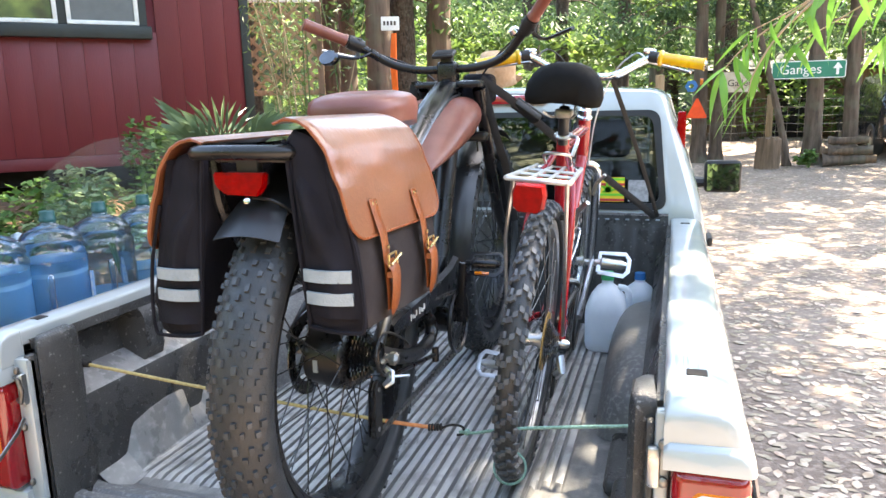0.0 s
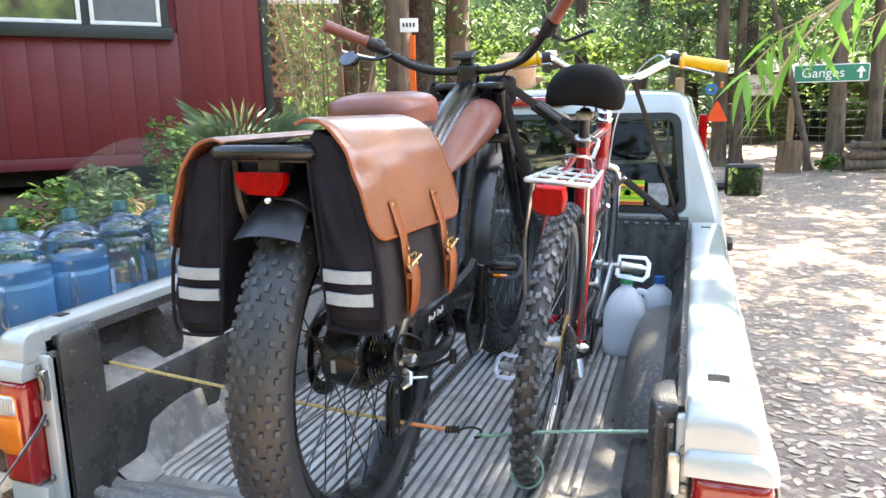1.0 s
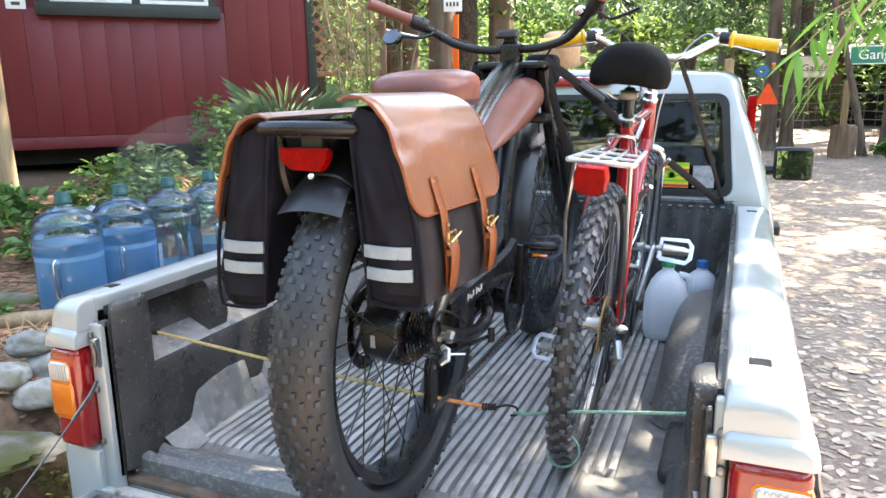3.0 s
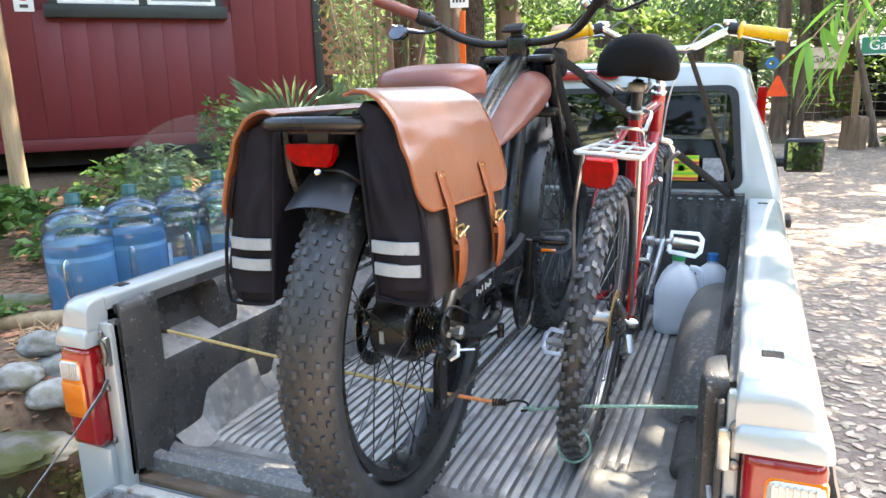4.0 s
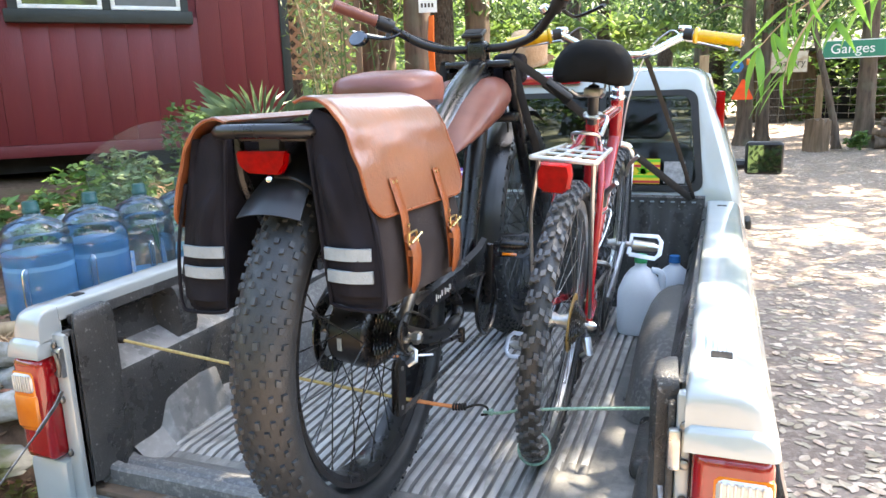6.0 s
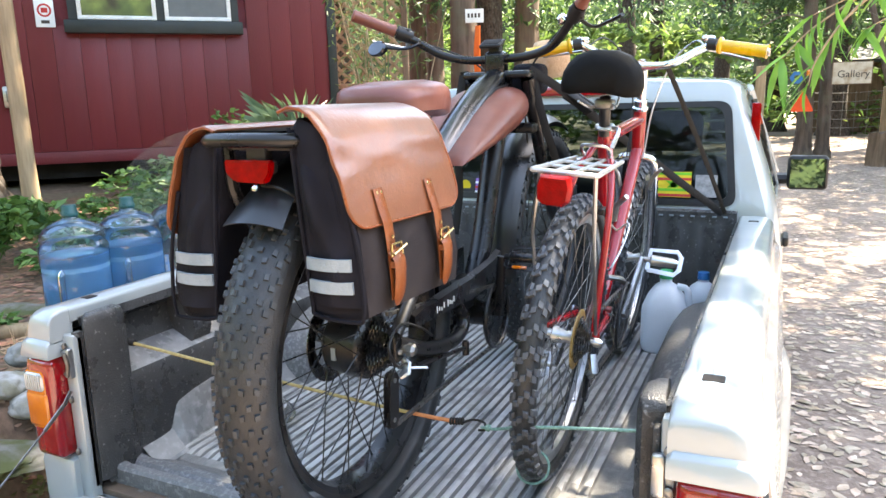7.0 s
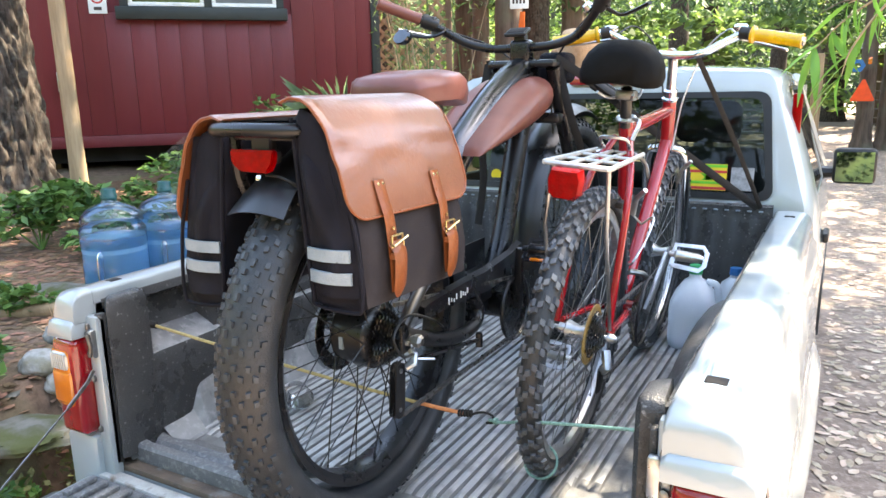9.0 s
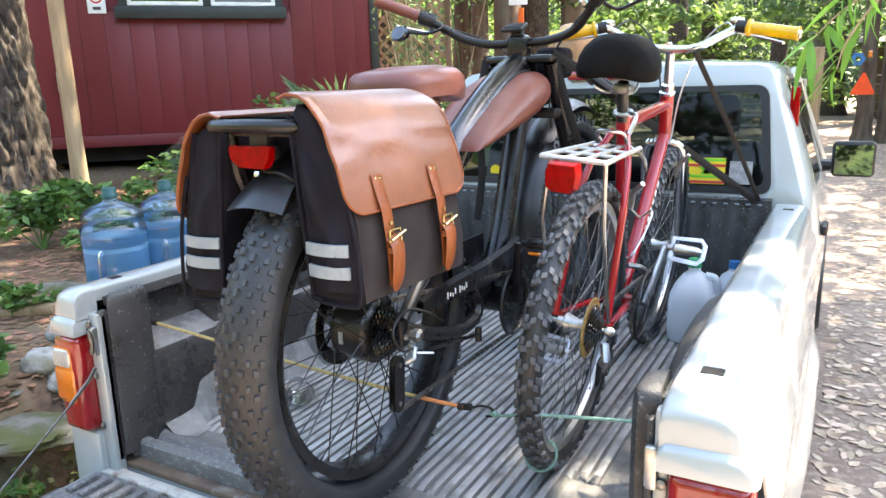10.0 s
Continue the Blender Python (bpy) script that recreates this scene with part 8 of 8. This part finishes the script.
solo("plastic_sheet", bm, glass("hazy_plastic", (0.90, 0.91, 0.91), 0.25, 0.08), "curved clear plastic sheet standing among the plants", "plastic sheet", (-2.17, 2.1, 0.72), sharp=80)
box_ = solo("plastic_box", box(B(), (-0.07, -0.05, -0.05), (0.07, 0.05, 0.05), 0.01, Matrix.Translation((-2.95, 2.05, 0.86)) @ pose(0, 0, 0, 20, 25, 30)), M_LABEL, "small hazy plastic box lying in the plants", "box", (-2.95, 2.05, 0.80))

# leaf litter
def litter(name, n, xr, yr, size, material, label, seed, dens=1.0):
    rs = np.random.RandomState(seed)
    V, Fc = [], []
    k = 0
    while k < n:
        x, y = rs.uniform(*xr), yr[0] + (yr[1] - yr[0]) * rs.uniform() ** 1.4
        if -0.8 < x < 0.8 and 0.0 < y < 4.5:
            continue
        if x < -1.05 and name == "leaf_litter" and rs.uniform() > 0.5:
            continue
        z = ground_z(x, y) + 0.003
        a, L = rs.uniform(0, 6.28), size * rs.uniform(0.6, 1.35)
        W = L * rs.uniform(0.38, 0.6)
        ca, sa = math.cos(a), math.sin(a)
        tx, ty = rs.uniform(-0.10, 0.10, 2)
        i0 = len(V)
        for u, v in ((-0.5, 0), (-0.15, 0.5), (0.2, 0.42), (0.55, 0), (0.2, -0.42), (-0.15, -0.5)):
            px, py = u * L, v * W
            V.append((x + px * ca - py * sa, y + px * sa + py * ca, z + max(0.0, px * tx + py * ty) + 0.07 * abs(v) * W))
        Fc.append(tuple(range(i0, i0 + 6)))
        k += 1
    ob = quads(name, V, Fc, material)
    return tagged(ob, label, "leaf litter", kind="stuff")


litter("leaf_litter", 27000, (0.9, 7.5), (-0.5, 14.5), 0.064, M_LITTER, "dry tan leaves scattered over the yard", 31)
litter("bark_chips", 15000, (-4.6, -1.10), (-0.6, 4.2), 0.052, M_CHIPS, "brown leaves and bark chips on the terrace", 32)


# ---- along the road ----
def text_mesh(txt, size, material, name, parent, m, extrude=0.002):
    cu = bpy.data.curves.new(name, "FONT")
    cu.body, cu.size, cu.extrude, cu.align_x, cu.align_y = txt, size, extrude, "CENTER", "CENTER"
    ob = bpy.data.objects.new(name, cu)
    me = bpy.data.meshes.new_from_object(ob)
    bpy.data.objects.remove(ob)
    me.materials.append(material)
    o = new(name, me)
    o.parent = parent
    o.matrix_local = m
    return o


def flat_sign(name, cx, y, cz, w, h, material, label, turn=0.0, r=0.03, rim=None):
    t = thing(name, label, "sign", (cx, y, cz))
    t.rotation_euler = (0, 0, radians(turn))
    bm = B()
    loft(bm, [[(a, 0.0, b) for a, b in rrect(w, h, r)], [(a, 0.012, b) for a, b in rrect(w, h, r)]], cap=(True, True))
    bmesh.ops.recalc_face_normals(bm, faces=bm.faces)
    part("sign_board", bm, rim or material, t, local=True)
    if rim:
        bm = B()
        loft(bm, [[(a, -0.003, b) for a, b in rrect(w - 0.03, h - 0.03, r * 0.8)], [(a, 0.004, b) for a, b in rrect(w - 0.03, h - 0.03, r * 0.8)]], cap=(True, True))
        bmesh.ops.recalc_face_normals(bm, faces=bm.faces)
        part("sign_face", bm, material, t, local=True)
    return t


FACE = pose(0, 0, 0, 90, 0, 0)
sg = flat_sign("road_sign", 2.965, 13.58, 2.07, 1.21, 0.31, M_SIGNGREEN, "green and white road sign fixed to a cedar", -3, 0.04, M_SIGNWHITE)
text_mesh("Ganges", 0.235, M_SIGNWHITE, "sign_lettering", sg, Matrix.Translation((-0.13, -0.006, 0.0)) @ FACE)
bm = B()
for q in (((-0.022, -0.10), (0.022, -0.10), (0.022, 0.02), (-0.022, 0.02)), ((-0.075, 0.01), (0.075, 0.01), (0.012, 0.105), (-0.012, 0.105))):
    loft(bm, [[(0.47 + a, -0.007, b) for a, b in q], [(0.47 + a, -0.003, b) for a, b in q]], cap=(True, True))
bmesh.ops.recalc_face_normals(bm, faces=bm.faces)
part("arrow", bm, M_SIGNWHITE, sg, local=True)
gs = flat_sign("gallery_sign", 1.83, 13.45, 1.885, 0.62, 0.39, M_CREAM, "weathered cream gallery board with a wooden edge", 2, 0.01, M_WOOD)
text_mesh("Gallery", 0.17, M_INK, "sign_lettering", gs, Matrix.Translation((0.02, -0.006, -0.02)) @ FACE)
tri_ = thing("warning_triangle", "fluorescent orange-red triangle fixed to a tree", "triangle", (1.095, 13.72, 1.24))
bm = B()
q = [(-0.175, 0.0), (0.175, 0.0), (0.185, 0.03), (0.02, 0.37), (-0.02, 0.37), (-0.185, 0.03)]
loft(bm, [[(1.095 + a, 13.72, 1.235 + b) for a, b in q], [(1.095 + a, 13.732, 1.235 + b) for a, b in q]], cap=(True, True))
bmesh.ops.recalc_face_normals(bm, faces=bm.faces)
part("triangle_face", bm, M_TRI, tri_)
bl = thing("blue_marker", "small blue plastic marker with an amber reflector on a tree", "marker", (0.98, 13.72, 1.83))
part("marker_plate", lathe(B(), [(0.05, -0.02), (0.12, -0.02), (0.12, 0.02), (0.05, 0.02)], 6, axis_m((0.98, 13.72, 1.84), (0, 1, 0)), close=True), M_BLUE, bl)
part("reflector", box(B(), (1.13, 13.70, 1.86), (1.19, 13.72, 1.98), 0.005), M_AMBER, bl)
ts = flat_sign("tree_sign", -2.32, 6.52, 2.49, 0.20, 0.145, M_SIGNWHITE, "small white board with faded lettering nailed to a trunk", 20, 0.01)
for i in range(4):
    part("lettering_bar", box(B(), (-0.075 + 0.038 * i, -0.002, -0.02), (-0.052 + 0.038 * i, 0.0, 0.025)), M_INK, ts, local=True)
orp = thing("orange_rope", "bundle of orange rope hanging on a trunk", "rope", (-2.28, 6.50, 1.75))
for i in range(4):
    part("rope_strand", tube(B(), spline([(-2.29 + 0.012 * i, 6.50, 2.38), (-2.31 + 0.018 * i, 6.49, 2.05), (-2.29 + 0.012 * i, 6.50, 1.62 + 0.05 * i)], 4), 0.011, 7), M_ORANGE, orp)

# stump and cut wood
stp = thing("tree_stump", "ragged brown tree stump at the roadside", "stump", (2.33, 13.2, ground_z(2.33, 13.2) - 0.03))
bm = trunk_mesh([(2.33, 13.2, 0.25), (2.33, 13.2, 0.45), (2.34, 13.2, 0.66), (2.34, 13.2, 0.88)], (0.20, 0.185), 14, 26, 0.25)
for v in bm.verts:
    if v.co.z > 0.8:
        v.co.z += 0.10 * noise.noise((v.co.x * 9, v.co.y * 9, 0))
part("stump_wood", bm, M_WOOD, stp, sharp=80)
for i, (x, z, r, l) in enumerate(((3.62, 0.45, 0.10, 0.7), (3.85, 0.46, 0.09, 0.6), (3.73, 0.62, 0.09, 0.7), (3.52, 0.60, 0.07, 0.5), (3.70, 0.80, 0.07, 0.6))):
    solo("cut_log", trunk_mesh([(x - l / 2, 13.5 + 0.03 * i, z - 0.01), (x, 13.5, z), (x + l / 2, 13.45, z + 0.02)], (r, r * 0.9), 15 + i, 14, 0.2), M_WOOD if i % 2 else M_BARK, "rough cut log in a small roadside pile", "log", (x, 13.5, z - r), "log pile", sharp=80)
shrub(3.05, 13.3, 0.35, 0.25, 20, (0.11, 0.05), M_LEAF, "small green plant at the foot of a cedar", 95, stems=7)
# fence posts, rails and wire
for x, y, h, w in ((0.43, 12.1, 1.78, 0.075), (-0.9, 12.9, 1.35, 0.06), (2.6, 15.6, 1.3, 0.06), (4.6, 16.0, 1.3, 0.06), (1.1, 15.4, 1.3, 0.06)):
    z0 = ground_z(x, y) - 0.05
    solo("fence_post", box(B(), (x - w, y - w, z0), (x + w, y + w, z0 + h), 0.012), M_POLE, "square weathered wooden fence post", "fence post", (x, y, z0), "fence posts")
gt = thing("metal_gate", "pale tubular metal farm gate", "gate", (-0.25, 12.2, ground_z(-0.25, 12.2)))
for i in range(6):
    zz = ground_z(-0.25, 12.2) + 0.28 + 0.19 * i
    part("gate_bar", tube(B(), [(-0.85, 12.45, zz), (0.27, 12.08, zz)], 0.018, 8), M_RACK, gt)
for x, y in ((-0.85, 12.45), (0.27, 12.08)):
    part("gate_upright", tube(B(), [(x, y, ground_z(x, y)), (x, y, ground_z(x, y) + 1.26)], 0.022, 8), M_RACK, gt)
wf = thing("wire_fence", "sagging square-mesh wire fence", "fence", (2.6, 15.7, ground_z(2.6, 15.7)))
for i in range(7):
    zz = 0.55 + 0.17 * i
    part("wire", tube(B(), spline([(1.1, 15.4, zz), (1.9, 15.5, zz - 0.03), (2.6, 15.6, zz), (3.6, 15.8, zz - 0.03), (4.6, 16.0, zz)], 4), 0.006, 5), M_STEEL, wf)
for i in range(16):
    x = 1.2 + 0.22 * i
    part("wire", tube(B(), [(x, 15.42 + 0.165 * (x - 1.1), 0.5), (x, 15.42 + 0.165 * (x - 1.1), 1.58)], 0.004, 5), M_STEEL, wf)
shed = thing("shed", "low dark timber shed in the shade behind the fence", "shed", (3.3, 20.0, ground_z(3.3, 20)))
part("shed_wall", box(B(), (1.2, 19.9, 0.3), (6.0, 21.5, 2.25), 0.01), M_WOOD, shed)
part("shed_roof", plate(B(), [(1.0, 19.6, 2.25), (6.2, 19.6, 2.25), (6.2, 21.8, 2.75), (1.0, 21.8, 2.75)], 0.08), M_TRIM, shed)
part("shed_door", box(B(), (3.0, 19.86, 0.45), (4.1, 19.9, 2.1), 0.01), M_DARK, shed)
# parked car
car = thing("parked_car", "dark parked estate car with red tail lamps", "car", (5.3, 16.0, ground_z(5.3, 16.0)))
zc = ground_z(5.3, 16.0)
bm = B()
rings = []
for y, zt, w in ((14.25, 0.85, 0.80), (14.35, 1.15, 0.86), (14.6, 1.52, 0.84), (15.2, 1.60, 0.84), (16.6, 1.58, 0.84), (17.4, 1.15, 0.86), (18.4, 1.05, 0.82), (18.6, 0.7, 0.74)):
    rings.append([(5.22 - w, y, zc + 0.35), (5.22 - w * 1.02, y, zc + 0.75), (5.22 - w * 0.98, y, zc + min(zt, 1.05)), (5.22 - w * 0.80, y, zc + zt - 0.04), (5.22, y, zc + zt), (5.22 + w * 0.80, y, zc + zt - 0.04), (5.22 + w * 0.98, y, zc + min(zt, 1.05)), (5.22 + w * 1.02, y, zc + 0.75), (5.22 + w, y, zc + 0.35)])
loft(bm, rings, cap=(True, True))
bmesh.ops.recalc_face_normals(bm, faces=bm.faces)
part("car_body", bm, M_CARPAINT, car, sharp=30)
part("rear_bumper", box(B(), (4.36, 14.12, zc + 0.38), (6.08, 14.32, zc + 0.62), 0.05), M_PLASTIC, car)
for s in (-1, 1):
    part("tail_lamp", box(B(), (5.22 + s * 0.70 - 0.09, 14.22, zc + 0.86), (5.22 + s * 0.70 + 0.09, 14.36, zc + 1.16), 0.03), M_REDLENS, car)
    for yy in (15.0, 17.7):
        wv = part("wheel", lathe(B(), [(0.18, -0.1), (0.30, -0.1), (0.32, -0.06), (0.32, 0.06), (0.30, 0.1), (0.18, 0.1)], 24, axis_m((5.22 + s * 0.76, yy, zc + 0.32), (s, 0, 0))), M_RUBBER, car)
        part("rim", lathe(B(), [(0, 0.06), (0.1, 0.05), (0.18, 0.09)], 18, axis_m((5.22 + s * 0.76, yy, zc + 0.32), (s, 0, 0))), M_ALLOY, wv)
part("number_plate", box(B(), (5.0, 14.215, zc + 0.72), (5.44, 14.23, zc + 0.83), 0.004), M_SIGNWHITE, car)
part("rear_glass", plate(B(), [(4.62, 14.385, zc + 1.16), (5.82, 14.385, zc + 1.16), (5.74, 14.575, zc + 1.46), (4.70, 14.575, zc + 1.46)], -0.006), M_DARK, car)

# willow-like branch hanging close beside the truck
br = thing("hanging_branch", "fresh green leafy branch hanging from above beside the cab", "branch", (1.75, 1.02, 2.25))
rg = random.Random(21)


def one_leaf(L, W, curl):
    bm = B()
    rows = []
    for k in range(6):
        t = k / 5
        w = W * math.sin(math.pi * min(0.98, 0.06 + 0.94 * t) ** 0.75)
        zc_ = -curl * L * t * t
        rows.append([(-w / 2, L * t, zc_ + 0.12 * w), (0, L * t, zc_), (w / 2, L * t, zc_ + 0.12 * w)])
    loft(bm, rows, close=False)
    return bm


leaf_kinds = []
for L, W, c_ in ((0.135, 0.021, 0.25), (0.115, 0.018, 0.12), (0.095, 0.017, 0.4)):
    o = part("leaf", one_leaf(L, W, c_), M_NEARLEAF, br, local=True, sharp=80)
    leaf_kinds.append(o.data)
    o.matrix_local = Matrix.Translation((-0.3 - 0.1 * len(leaf_kinds), 0.0, -0.25)) @ pose(0, 0, 0, -60, 0, 100)
twigs = [[(1.75, 1.05, 2.25), (1.45, 1.02, 2.08), (1.20, 1.0, 1.93), (1.02, 0.98, 1.84), (0.87, 0.95, 1.74), (0.80, 0.92, 1.665)],
         [(1.45, 1.02, 2.08), (1.25, 1.05, 1.90), (1.10, 1.05, 1.80), (0.98, 1.02, 1.73)],
         [(1.02, 0.98, 1.84), (0.93, 0.92, 1.75), (0.875, 0.88, 1.66), (0.86, 0.86, 1.60)],
         [(1.55, 1.03, 2.14), (1.38, 0.95, 1.97), (1.25, 0.92, 1.83), (1.17, 0.90, 1.73)],
         [(1.20, 1.0, 1.93), (1.08, 0.95, 1.88), (0.96, 0.92, 1.81), (0.86, 0.9, 1.76)],
         [(1.62, 1.04, 2.18), (1.46, 1.1, 2.0), (1.36, 1.12, 1.85), (1.30, 1.12, 1.74)]]
base = Vector((1.75, 1.02, 2.25))
for i, tw in enumerate(twigs):
    P = spline(tw, 6)
    part("twig", tube(B(), P, [0.004 if i else 0.007, 0.0012], 6), M_POLE, br)
    for j in range(6 if i else 11, len(P)):
        for q in range(2 if j == len(P) - 1 else j % 2 + (i == 0) * (j % 3 == 0)):
            p = P[j] - base
            d = (P[j] - P[j - 1]).normalized()
            yaw = math.degrees(math.atan2(-d.x, d.y)) + rg.uniform(-75, 75)
            o = new("leaf", leaf_kinds[rg.randrange(3)])
            o.parent = br
            o.matrix_local = Matrix.Translation(p) @ pose(0, 0, 0, rg.uniform(-88, -35), rg.uniform(-40, 40), yaw)
